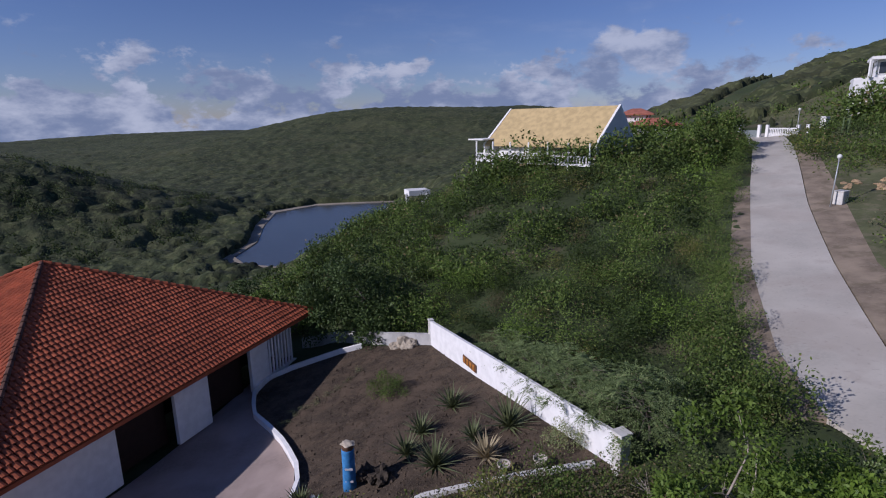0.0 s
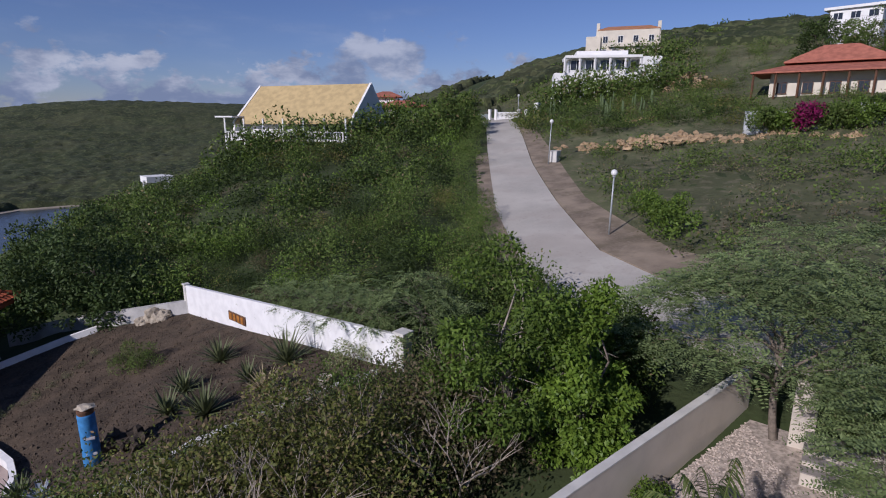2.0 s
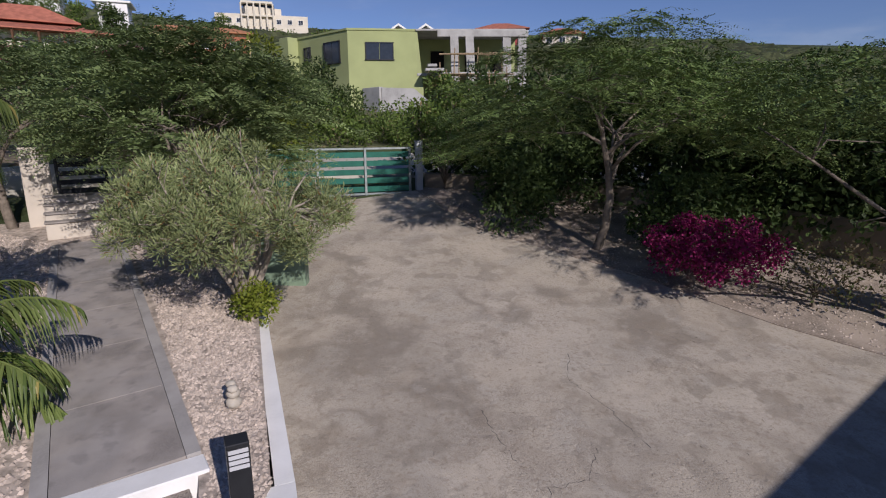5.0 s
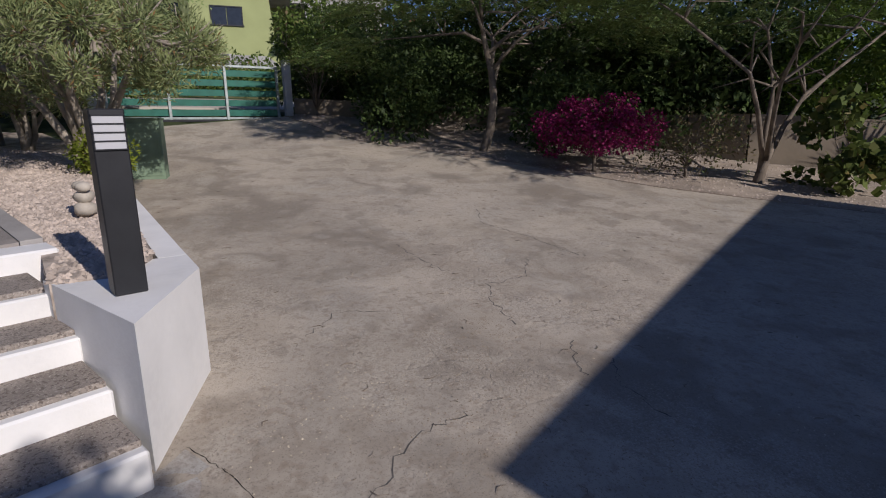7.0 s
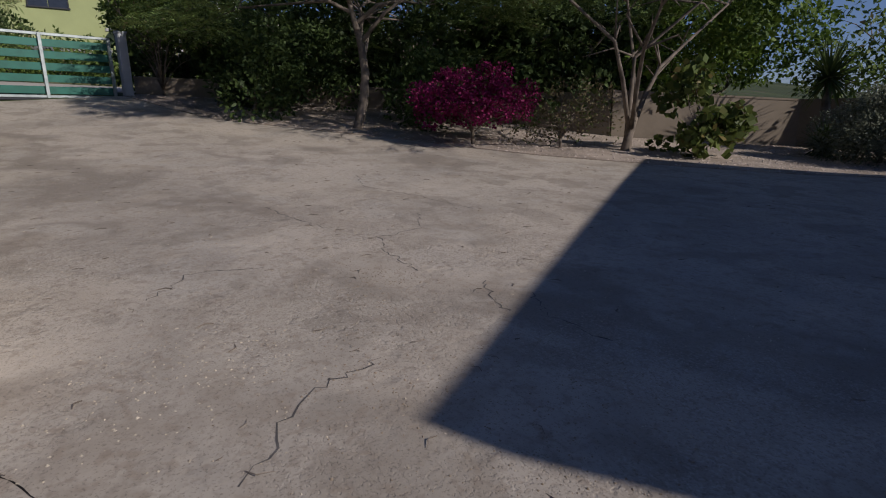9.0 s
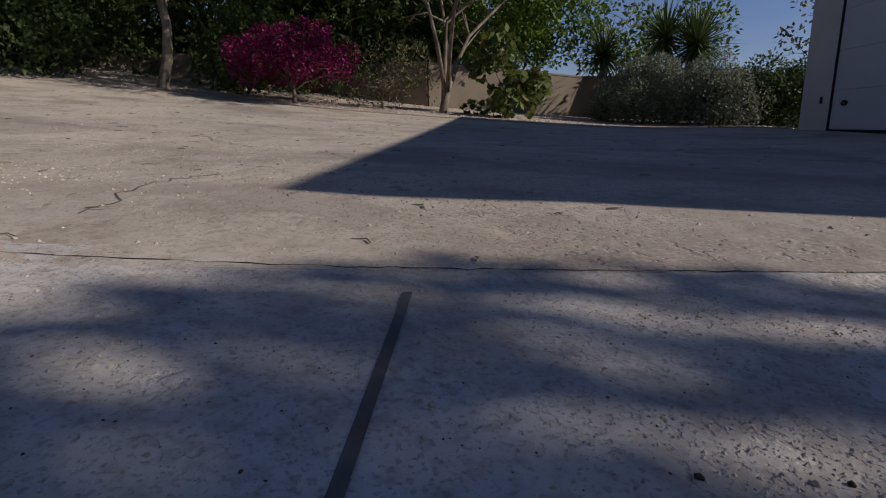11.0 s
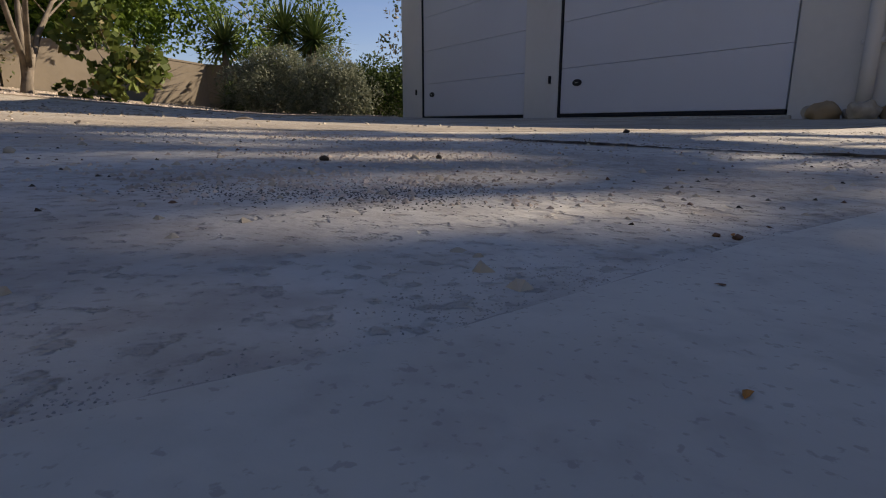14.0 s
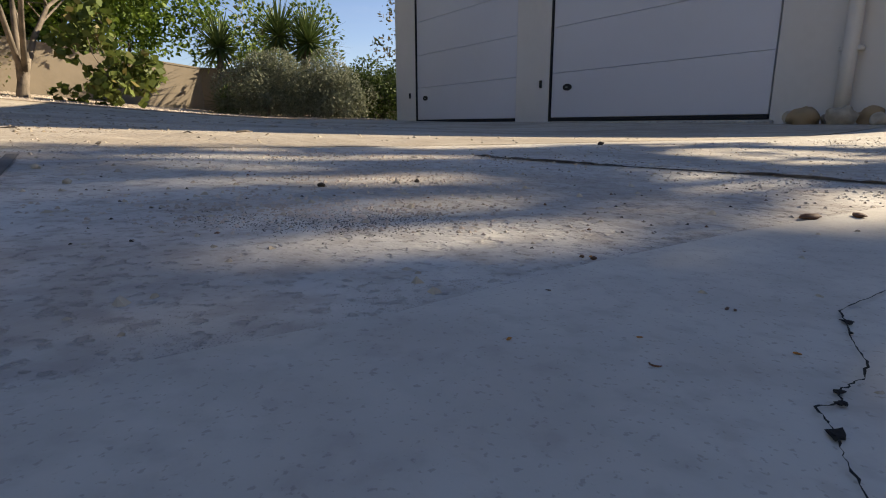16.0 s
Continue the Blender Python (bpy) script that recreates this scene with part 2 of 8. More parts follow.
M = {
    "land": mat("dry_land", (0.055, 0.075, 0.026), 0.95, var=0.25, scale=0.06, fine=1.5, bump=0.5, bump_scale=3, tint=(0.07, 0.088, 0.034), stain=[(0.25, 0.45, 0.65, 0.6, (0.042, 0.062, 0.02)), (0.11, 0.58, 0.68, 0.45, (0.15, 0.115, 0.075))]),
    "slope": mat("dry_grass_slope", (0.118, 0.125, 0.058), 0.95, var=0.25, scale=0.12, fine=3, bump=0.7, bump_scale=5, stain=[(0.3, 0.45, 0.6, 0.6, (0.075, 0.085, 0.038)), (0.9, 0.5, 0.64, 0.4, (0.22, 0.185, 0.125)), (5, 0.5, 0.66, 0.4, (0.08, 0.085, 0.04))]),
    "verge": mat("verge_soil", (0.29, 0.23, 0.165), 0.95, var=0.2, scale=0.5, fine=5, bump=0.5, bump_scale=10, stain=[(0.6, 0.5, 0.65, 0.5, (0.12, 0.10, 0.06)), (3, 0.6, 0.7, 0.4, (0.33, 0.28, 0.21))]),
    "soil": mat("garden_soil", (0.060, 0.046, 0.034), 0.95, var=0.25, scale=0.9, fine=14, bump=0.9, bump_scale=18, stain=[(0.6, 0.5, 0.66, 0.5, (0.085, 0.068, 0.05)), (30, 0.58, 0.66, 0.4, (0.17, 0.135, 0.10))]),
    "yard": mat("yard_concrete", (0.455, 0.402, 0.332), 0.92, var=0.13, scale=0.5, fine=9, bump=0.3, bump_scale=55, stain=[(0.7, 0.47, 0.56, 0.75, (0.25, 0.215, 0.175)), (0.35, 0.48, 0.56, 0.7, (0.51, 0.45, 0.365)), (1.9, 0.54, 0.60, 0.55, (0.27, 0.235, 0.19)), (1.4, 0.54, 0.64, 0.4, (0.48, 0.44, 0.38)), (2.6, 0.50, 0.66, 0.4, (0.28, 0.23, 0.175)), (8, 0.54, 0.68, 0.3, (0.25, 0.21, 0.165)), (38, 0.50, 0.70, 0.35, (0.22, 0.18, 0.14)), (0.9, 0.50, 0.62, 0.45, (0.53, 0.46, 0.37)), (16, 0.56, 0.66, 0.35, (0.27, 0.21, 0.155)), (110, 0.56, 0.66, 0.4, (0.12, 0.10, 0.08)), (55, 0.52, 0.60, 0.40, (0.24, 0.20, 0.155), 0.8), (80, 0.54, 0.62, 0.35, (0.56, 0.51, 0.44), 0.8), (20, 0.58, 0.64, 0.40, (0.24, 0.20, 0.16), 1.1)], pits=[(3.5, 0.55, 0.75, 0.006), (26, 0.56, 0.66, 0.0030, 0.8), (70, 0.56, 0.66, 0.0018, 1.1), (110, 0.60, 0.70, 0.0006)]),
    "slab": mat("apron_concrete", (0.45, 0.42, 0.37), 0.9, var=0.14, scale=1.6, fine=22, bump=0.5, bump_scale=110, stain=[(2.2, 0.46, 0.62, 0.45, (0.54, 0.525, 0.49)), (5, 0.44, 0.66, 0.5, (0.33, 0.28, 0.24)), (18, 0.44, 0.68, 0.4, (0.53, 0.515, 0.48)), (40, 0.44, 0.70, 0.5, (0.27, 0.23, 0.20)), (130, 0.50, 0.70, 0.35, (0.15, 0.13, 0.11)), (300, 0.60, 0.68, 0.3, (0.12, 0.10, 0.085))], pits=[(12, 0.52, 0.66, 0.0018, 1.7), (45, 0.52, 0.68, 0.0018, 3.0), (130, 0.56, 0.70, 0.0012)]),
    "bed_soil": mat("planted_bed_soil", (0.078, 0.056, 0.037), 0.95, var=0.3, scale=0.9, fine=9, bump=1.0, bump_scale=9, stain=[(0.5, 0.48, 0.66, 0.5, (0.055, 0.042, 0.030)), (3, 0.52, 0.66, 0.4, (0.115, 0.085, 0.056)), (22, 0.56, 0.64, 0.5, (0.20, 0.155, 0.11))]),
    # white render with base and blotches greyed to paint in the back wall's shade
    "white_shaded": mat("shade_greyed_white_render", (0.43, 0.42, 0.40), 0.88, var=0.15, scale=1.2, fine=14, bump=0.3, bump_scale=30, stain=[(0.9, 0.5, 0.66, 0.6, (0.24, 0.23, 0.21)), (4, 0.56, 0.7, 0.4, (0.55, 0.53, 0.50))]),
    "road": mat("road_concrete", (0.50, 0.465, 0.40), 0.92, var=0.10, scale=0.25, fine=6, bump=0.2, bump_scale=40, stain=[(0.5, 0.5, 0.68, 0.4, (0.35, 0.30, 0.255)), (0.16, 0.52, 0.64, 0.4, (0.40, 0.345, 0.29)), (4, 0.58, 0.72, 0.3, (0.30, 0.26, 0.22))]),
    "drive": mat("pinkish_concrete", (0.36, 0.285, 0.25), 0.9, var=0.12, scale=0.4, fine=6, bump=0.15, bump_scale=40, stain=[(0.6, 0.5, 0.7, 0.4, (0.25, 0.20, 0.17))]),
    "walk": mat("walk_concrete", (0.335, 0.30, 0.27), 0.9, var=0.18, scale=2.2, fine=90, bump=0.35, bump_scale=160, stain=[(1.3, 0.45, 0.62, 0.5, (0.33, 0.31, 0.295)), (5, 0.52, 0.68, 0.4, (0.15, 0.14, 0.135)), (220, 0.55, 0.62, 0.6, (0.36, 0.34, 0.32))]),
    "tread": mat("pebbled_tread", (0.33, 0.285, 0.245), 0.9, var=0.15, scale=3, fine=60, bump=0.5, bump_scale=120, stain=[(55, 0.54, 0.60, 0.75, (0.13, 0.105, 0.09)), (120, 0.58, 0.64, 0.6, (0.50, 0.46, 0.42))], pits=[(70, 0.52, 0.62, 0.004)]),
    "walk_edge": mat("walk_border_concrete", (0.36, 0.34, 0.32), 0.9, var=0.1, scale=3),
    "white": mat("white_render", (0.80, 0.79, 0.77), 0.85, var=0.05, scale=2.0, fine=25, bump=0.25, bump_scale=45, stain=[(1.2, 0.6, 0.8, 0.2, (0.6, 0.57, 0.52))]),
    "white_far": mat("white_wall_paint", (0.80, 0.79, 0.76), 0.85, var=0.04, scale=0.5, bump=0.05),
    # base darkened to carry the shade that lies on the rear wall
    "tan": mat("tan_render", (0.235, 0.195, 0.148), 0.88, var=0.09, scale=1.2, fine=16, bump=0.2, bump_scale=40, stain=[(0.7, 0.55, 0.75, 0.35, (0.18, 0.145, 0.105))]),
    "greywall": mat("pale_grey_render", (0.58, 0.515, 0.43), 0.88, var=0.06, scale=1.0, fine=16, bump=0.15, bump_scale=40),
    "pale_wall": mat("pale_blue_grey_render", (0.50, 0.52, 0.53), 0.88, var=0.12, scale=0.6, stain=[(0.8, 0.5, 0.7, 0.5, (0.30, 0.31, 0.30))]),
    "cap": mat("wall_cap_render", (0.62, 0.60, 0.55), 0.88, var=0.08, scale=2),
    "garage": mat("garage_render", (0.60, 0.575, 0.535), 0.85, var=0.04, scale=0.8, fine=12, bump=0.12, bump_scale=60),
    "door": mat("door_panel_white", (0.55, 0.56, 0.60), 0.45, var=0.02, scale=0.7, fine=9, bump=0.06, bump_scale=220, spec=0.45),
    "seal": mat("black_rubber", (0.012, 0.012, 0.014), 0.6, var=0.1),
    # near black: painted shade for unlit interiors, also the colour of the cracks
    "dark": mat("shade_and_crack_black", (0.012, 0.01, 0.009), 0.9, var=0.1, bump=0),
    "anthracite": mat("anthracite_metal", (0.035, 0.036, 0.04), 0.45, 0.4, var=0.08, scale=6, bump=0.04, bump_scale=200),
    "frost": mat("frosted_plastic", (0.52, 0.52, 0.54), 0.5, var=0.02, bump=0),
    "tile": mat("red_clay_tile", (0.50, 0.125, 0.052), 0.75, var=0.18, scale=0.7, fine=8, bump=0.25, bump_scale=50, island=0.45, stain=[(0.4, 0.55, 0.75, 0.3, (0.20, 0.07, 0.045))]),
    "tile_old": mat("dark_clay_tile", (0.16, 0.08, 0.055), 0.85, var=0.25, scale=2, fine=12, bump=0.3, bump_scale=40, island=0.4),
    # brown door taken near black: the opening's deep shade is in the colour
    "door_shaded": mat("shade_darkened_door", (0.03, 0.014, 0.01), 0.6, var=0.15, scale=3),
    "tile_far": mat("roof_red", (0.40, 0.145, 0.095), 0.8, var=0.15, scale=1.5, bump=0.2, bump_scale=8),
    "tile_orange": mat("roof_orange", (0.44, 0.20, 0.10), 0.8, var=0.12, scale=1.5, bump=0.2, bump_scale=8),
    "sand_roof": mat("sand_tile", (0.52, 0.39, 0.19), 0.8, var=0.1, scale=1.2, fine=10, bump=0.3, bump_scale=12),
    "green": mat("lime_green_paint", (0.36, 0.395, 0.18), 0.85, var=0.05, scale=0.6, bump=0.08),
    "cream": mat("cream_paint", (0.66, 0.60, 0.49), 0.85, var=0.05, scale=0.5, bump=0.05),
    "yellow": mat("yellow_paint", (0.66, 0.52, 0.28), 0.85, var=0.06, scale=0.5, bump=0.05),
    "terracotta": mat("terracotta_paint", (0.38, 0.14, 0.08), 0.85, var=0.08, scale=0.6, bump=0.05),
    "maroon": mat("maroon_paint", (0.30, 0.06, 0.06), 0.85, var=0.06, bump=0.05),
    "raw": mat("raw_concrete", (0.40, 0.39, 0.37), 0.92, var=0.12, scale=1.0, fine=8, bump=0.3, bump_scale=15),
    "timber": mat("weathered_timber", (0.34, 0.25, 0.15), 0.85, var=0.2, scale=4, bump=0.2, bump_scale=30, island=0.4),
    "brown": mat("brown_timber", (0.14, 0.07, 0.04), 0.7, var=0.2, scale=4),
    "thatch": mat("grey_thatch", (0.20, 0.17, 0.13), 0.95, var=0.25, scale=6, fine=50, bump=0.8, bump_scale=40),
    "glass": mat("window_glass", (0.03, 0.035, 0.045), 0.08, 0.0, var=0.1, bump=0, spec=0.6),
    "slat": mat("green_gate_slat", (0.020, 0.135, 0.095), 0.35, 0.1, var=0.12, scale=3, bump=0.05, spec=0.5),
    "steel": mat("galvanised_steel", (0.34, 0.38, 0.37), 0.45, 0.7, var=0.12, scale=8, bump=0.05),
    "post": mat("lamp_post_paint", (0.42, 0.44, 0.44), 0.5, 0.4, var=0.1, scale=5),
    "globe": mat("lamp_globe", (0.75, 0.75, 0.72), 0.35, var=0.04, bump=0, spec=0.5),
    "box_green": mat("sage_painted_metal", (0.21, 0.29, 0.20), 0.6, var=0.08, scale=4),
    "blue": mat("blue_painted_stump", (0.05, 0.22, 0.48), 0.7, var=0.18, scale=4, bump=0.3, bump_scale=25),
    "sign": mat("orange_wood_sign", (0.40, 0.16, 0.03), 0.6, var=0.25, scale=5),
    "clay": mat("pale_pot_clay", (0.48, 0.43, 0.36), 0.85, var=0.12, scale=8),
    "stone": mat("limestone_rock", (0.50, 0.43, 0.33), 0.92, var=0.2, scale=2.5, fine=20, bump=0.7, bump_scale=14, island=0.35),
    "rubble": mat("ochre_rubble", (0.47, 0.33, 0.19), 0.92, var=0.25, scale=0.6, fine=6, bump=0.6, bump_scale=8, island=0.4),
    "gravel": mat("pale_gravel", (0.60, 0.50, 0.42), 0.85, var=0.15, scale=6, fine=40, bump=0.2, bump_scale=80, island=0.55),
    "gravel_litter": mat("gravel_and_leaf_litter", (0.43, 0.355, 0.285), 0.92, var=0.25, scale=1.2, fine=40, bump=0.6, bump_scale=60, island=0.6, stain=[(0.9, 0.5, 0.64, 0.5, (0.24, 0.185, 0.14)), (40, 0.5, 0.62, 0.5, (0.58, 0.50, 0.42))]),
    "gravel_bed": mat("gravel_bed", (0.47, 0.395, 0.33), 0.95, var=0.25, scale=8, fine=60, bump=1.0, bump_scale=70),
    "bark": mat("grey_bark", (0.20, 0.165, 0.13), 0.92, var=0.25, scale=5, fine=30, bump=0.7, bump_scale=35),
    "bottle_bark": mat("olive_bark", (0.19, 0.18, 0.11), 0.85, var=0.2, scale=6, bump=0.2, bump_scale=40),
    "bark_pale": mat("pale_bark", (0.36, 0.31, 0.25), 0.9, var=0.2, scale=5, fine=30, bump=0.5, bump_scale=35),
    "water": mat("lagoon_water", (0.07, 0.08, 0.09), 0.22, var=0.1, scale=0.03, bump=0.15, bump_scale=0.7, spec=0.5),
    "shore": mat("lagoon_shore", (0.36, 0.31, 0.24), 0.95, var=0.2, scale=0.1),
    "leaf": leaf_mat("leaf_scrub", (0.066, 0.110, 0.022), (0.165, 0.232, 0.052), (0.23, 0.18, 0.09), 0.04),
    "leaf_dark": leaf_mat("leaf_dark", (0.032, 0.056, 0.014), (0.080, 0.118, 0.030)),
    "leaf_bright": leaf_mat("leaf_bright", (0.074, 0.132, 0.020), (0.172, 0.255, 0.042)),
    "leaf_fresh": leaf_mat("leaf_fresh", (0.082, 0.150, 0.018), (0.19, 0.275, 0.036)),
    "leaf_column": leaf_mat("leaf_glossy_green", (0.100, 0.180, 0.022), (0.215, 0.32, 0.045), None, 0.0, 0.45, 0.3),
    "leaf_lime": leaf_mat("leaf_lime", (0.13, 0.18, 0.02), (0.25, 0.28, 0.04)),
    "leaf_acacia": leaf_mat("leaf_acacia", (0.145, 0.205, 0.070), (0.275, 0.350, 0.140), (0.26, 0.24, 0.12), 0.02, 0.6, 0.28),
    "leaf_acacia_dark": leaf_mat("leaf_acacia_dark", (0.094, 0.148, 0.040), (0.200, 0.272, 0.084), (0.20, 0.17, 0.09), 0.03, 0.6, 0.14),
    "leaf_grey": leaf_mat("leaf_silver", (0.135, 0.155, 0.100), (0.255, 0.275, 0.190)),
    "leaf_dry": leaf_mat("leaf_dry", (0.11, 0.095, 0.05), (0.19, 0.15, 0.085), (0.08, 0.10, 0.03), 0.35),
    "leaf_pencil": leaf_mat("leaf_pencil", (0.170, 0.225, 0.085), (0.36, 0.395, 0.175), (0.22, 0.13, 0.05), 0.05, 0.55, 0.10),
    "leaf_palm": leaf_mat("leaf_palm", (0.060, 0.100, 0.024), (0.20, 0.245, 0.075), (0.32, 0.27, 0.08), 0.10, 0.30),
    "agave": leaf_mat("agave_blue", (0.28, 0.33, 0.38), (0.42, 0.47, 0.52), None, 0.0, 0.5, 0.05),
    "agave_green": leaf_mat("agave_green", (0.09, 0.12, 0.05), (0.17, 0.19, 0.09), (0.35, 0.27, 0.13), 0.1, 0.5, 0.08),
    "agave_dry": leaf_mat("agave_straw", (0.36, 0.29, 0.17), (0.50, 0.42, 0.26), None, 0.0, 0.6, 0.1),
    "pear": leaf_mat("prickly_pear", (0.15, 0.20, 0.14), (0.24, 0.29, 0.20), None, 0.0, 0.6, 0.03),
    "cactus": mat("column_cactus", (0.10, 0.14, 0.06), 0.8, var=0.15, scale=4),
    "magenta": leaf_mat("bougainvillea", (0.15, 0.010, 0.060), (0.35, 0.024, 0.140), (0.05, 0.06, 0.02), 0.12),
    "leaf_deep": leaf_mat("leaf_deep_green", (0.038, 0.066, 0.020), (0.100, 0.150, 0.044)),
    # canopy: the darkest blotches paint in shade between the crowns
    "canopy": mat("wood_canopy", (0.046, 0.058, 0.022), 0.95, var=0.3, scale=0.05, fine=1.2, bump=1.0, bump_scale=1.1, tint=(0.062, 0.074, 0.030), stain=[(0.30, 0.47, 0.56, 0.65, (0.030, 0.044, 0.014)), (0.02, 0.5, 0.66, 0.35, (0.10, 0.10, 0.048)), (0.22, 0.54, 0.62, 0.55, (0.10, 0.105, 0.045)), (0.55, 0.54, 0.62, 0.6, (0.12, 0.135, 0.055))]),
    "leaf_hill": leaf_mat("leaf_dry_hill", (0.095, 0.110, 0.048), (0.19, 0.195, 0.095), (0.24, 0.20, 0.13), 0.28),
    "leaf_yucca": leaf_mat("yucca_leaf", (0.05, 0.085, 0.024), (0.12, 0.165, 0.052), None, 0.0, 0.5, 0.12),
    "leaf_grape": leaf_mat("sea_grape_leaf", (0.08, 0.12, 0.028), (0.165, 0.205, 0.055), (0.22, 0.18, 0.06), 0.08),
    "leaf_far": leaf_mat("leaf_far_wood", (0.038, 0.060, 0.016), (0.080, 0.112, 0.032)),
    "leaf_yellow": leaf_mat("leaf_yellowish", (0.10, 0.12, 0.025), (0.19, 0.20, 0.05), (0.26, 0.20, 0.10), 0.15),
    "joint": mat("joint_filler", (0.12, 0.11, 0.102), 0.9, var=0.2, scale=12, fine=90, bump=0.3, bump_scale=150),
    "slab_new": mat("new_concrete", (0.53, 0.495, 0.43), 0.88, var=0.12, scale=3, fine=60, bump=0.2, bump_scale=240, stain=[(3.5, 0.42, 0.64, 0.45, (0.44, 0.42, 0.385)), (11, 0.42, 0.66, 0.4, (0.40, 0.37, 0.33)), (30, 0.46, 0.68, 0.35, (0.37, 0.33, 0.285)), (90, 0.48, 0.74, 0.35, (0.31, 0.27, 0.24)), (420, 0.60, 0.68, 0.4, (0.19, 0.155, 0.14))]),
    "twig": mat("dry_twig", (0.22, 0.18, 0.14), 0.9, var=0.2, scale=6, bump=0.2),
}

# ---- the land: one sheet to the horizon ----
CTRL = [(-4.5, 20.6, -3.6), (6.3, 18.9, -1.6), (-1.4, 35.7, -3.6), (-15.2, 31, -6.5), (-14, 36.5, -6.45), (-20, 22, -6.5), (-9.6, 25.5, -6.0), (-12.5, 21, -6.3), (-11.8, 29, -6.3), (-8.2, 33.5, -5.4), (-9.0, 17.5, -4.9), (23.6, 26.85, 0.9),
        (36.5, 51, 3.7), (54, 93, 8.4), (16.9, -1, 0.0), (15, 8, 0.0), (30, -2, 1.2), (48, -3, 2.8), (75, 50, 11.0),
        (75, 90, 12.5), (98, 110, 21), (15, 90, 5.0), (-7, 124, -8), (-30, 60, -13), (-45, 140, -20), (60, 20, 6),
        (110, 20, 14), (200, 40, 33), (10, -20, -1.4), (30, -30, -1), (-15, -15, -2), (-15, 8, -3), (130, -70, 20),
        (160, 150, 40), (75, 150, 16), (-60, 20, -17)]
CP = np.array(CTRL, float)


def tps(r2):
    return np.where(r2 > 1e-9, 0.5 * r2 * np.log(np.maximum(r2, 1e-9)), 0.0)


def tps_weights():
    n = len(CP)
    d = ((CP[:, None, :2] - CP[None, :, :2]) ** 2).sum(-1) / 1e4
    a = np.zeros((n + 3, n + 3))
    a[:n, :n] = tps(d) + 0.002 * np.eye(n)
    a[:n, n], a[:n, n + 1:] = 1, CP[:, :2] / 100
    a[n:, :n] = a[:n, n:].T
    return np.linalg.solve(a, np.r_[CP[:, 2], 0, 0, 0])


TW = tps_weights()


def step01(v, a, b):
    s = np.clip((v - a) / (b - a), 0, 1)
    return s * s * (3 - 2 * s)


def ground_z(x, y):
    """Height of the land at x, y (arrays or numbers)."""
    x, y = np.asarray(x, float), np.asarray(y, float)
    d = ((x[..., None] - CP[:, 0]) ** 2 + (y[..., None] - CP[:, 1]) ** 2) / 1e4
    near = tps(d) @ TW[:-3] + TW[-3] + TW[-2] * x / 100 + TW[-1] * y / 100
    near = np.clip(near, -20.6, 48)
    bump = lambda cx, cy, sx, sy, h: h * np.exp(-((x - cx) / sx) ** 2 - ((y - cy) / sy) ** 2)
    far = -19.5 + bump(-142, 160, 62, 42, 24) + bump(-52, 600, 215, 170, 40) + bump(-380, 850, 150, 150, 19) + bump(-700, 700, 260, 160, 12) + bump(130, 760, 160, 150, 30)
    far = far + bump(330, 90, 190, 330, 66) + bump(260, -260, 260, 200, 34)
    far = far + 2.5 * np.sin(x / 47 + y / 83) * np.sin(y / 61 - x / 120) * step01(np.hypot(x, y), 250, 500)
    far = far - 26 * step01(np.hypot(x, y), 900, 1900) + bump(-640, 2300, 70, 90, 66) + bump(-800, 2350, 150, 90, 50)
    r = np.hypot(x - 60, y - 50)
    z = near + (far - near) * step01(r, 110, 260)
    lag = np.hypot((x + 43) / 27, (y - 165) / 62)
    z = z + (-20.3 - z) * step01(-lag, -1.5, -1.0)
    # the house plot: a paved yard that climbs towards the gate
    yard = -1.855 + 0.02 * x + 0.005 * y + 0.0055 * x * x * (x > 0) - 0.05 * np.exp(-((x - 0.8) ** 2 + y ** 2) / 2.5)
    sill = (x - 1.71) * 0.818 + (y + 10.42) * 0.576
    yard = yard + 0.11 * np.exp(-(sill / 1.5) ** 2)
    u, v = x - 5.5, y + 4.0
    w = step01(-np.maximum(np.abs(u) - 11.0, np.abs(v) - 11.5), -3.0, 0.0)
    return z + (yard - z) * w



def axis(lo, hi, fine_lo, fine_hi, step, grow=1.12):
    pts = list(np.arange(fine_lo, fine_hi + step / 2, step))
    s, p = step, pts[-1]
    while p < hi:
        s *= grow
        p += s
        pts.append(p)
    s, p = step, pts[0]
    while p > lo:
        s *= grow
        p -= s
        pts.insert(0, p)
    return np.array(pts)


def sheet(xs, ys, height):
    gx, gy = np.meshgrid(xs, ys, indexing="ij")
    gz = height(gx, gy)
    n, m = len(xs), len(ys)
    b = Build()
    b.v = np.stack([gx, gy, gz], -1).reshape(-1, 3).tolist()
    b.f = [(i * m + j, (i + 1) * m + j, (i + 1) * m + j + 1, i * m + j + 1) for i in range(n - 1) for j in range(m - 1)]
    return b


def inside(x, y, poly):
    """Whether points lie in a plan outline."""
    x, y = np.asarray(x, float), np.asarray(y, float)
    r = np.zeros(x.shape, bool)
    for (ax, ay), (bx, by) in zip(poly, poly[1:] + poly[:1]):
        r ^= ((ay > y) != (by > y)) & (x < (bx - ax) * (y - ay) / (by - ay + 1e-12) + ax)
    return r


def bed_z(x, y):
    """The raised gravel garden beside the walk."""
    return -0.99 + 0.077 * (np.asarray(x, float) - 4.3) + 0.0 * np.asarray(y, float)


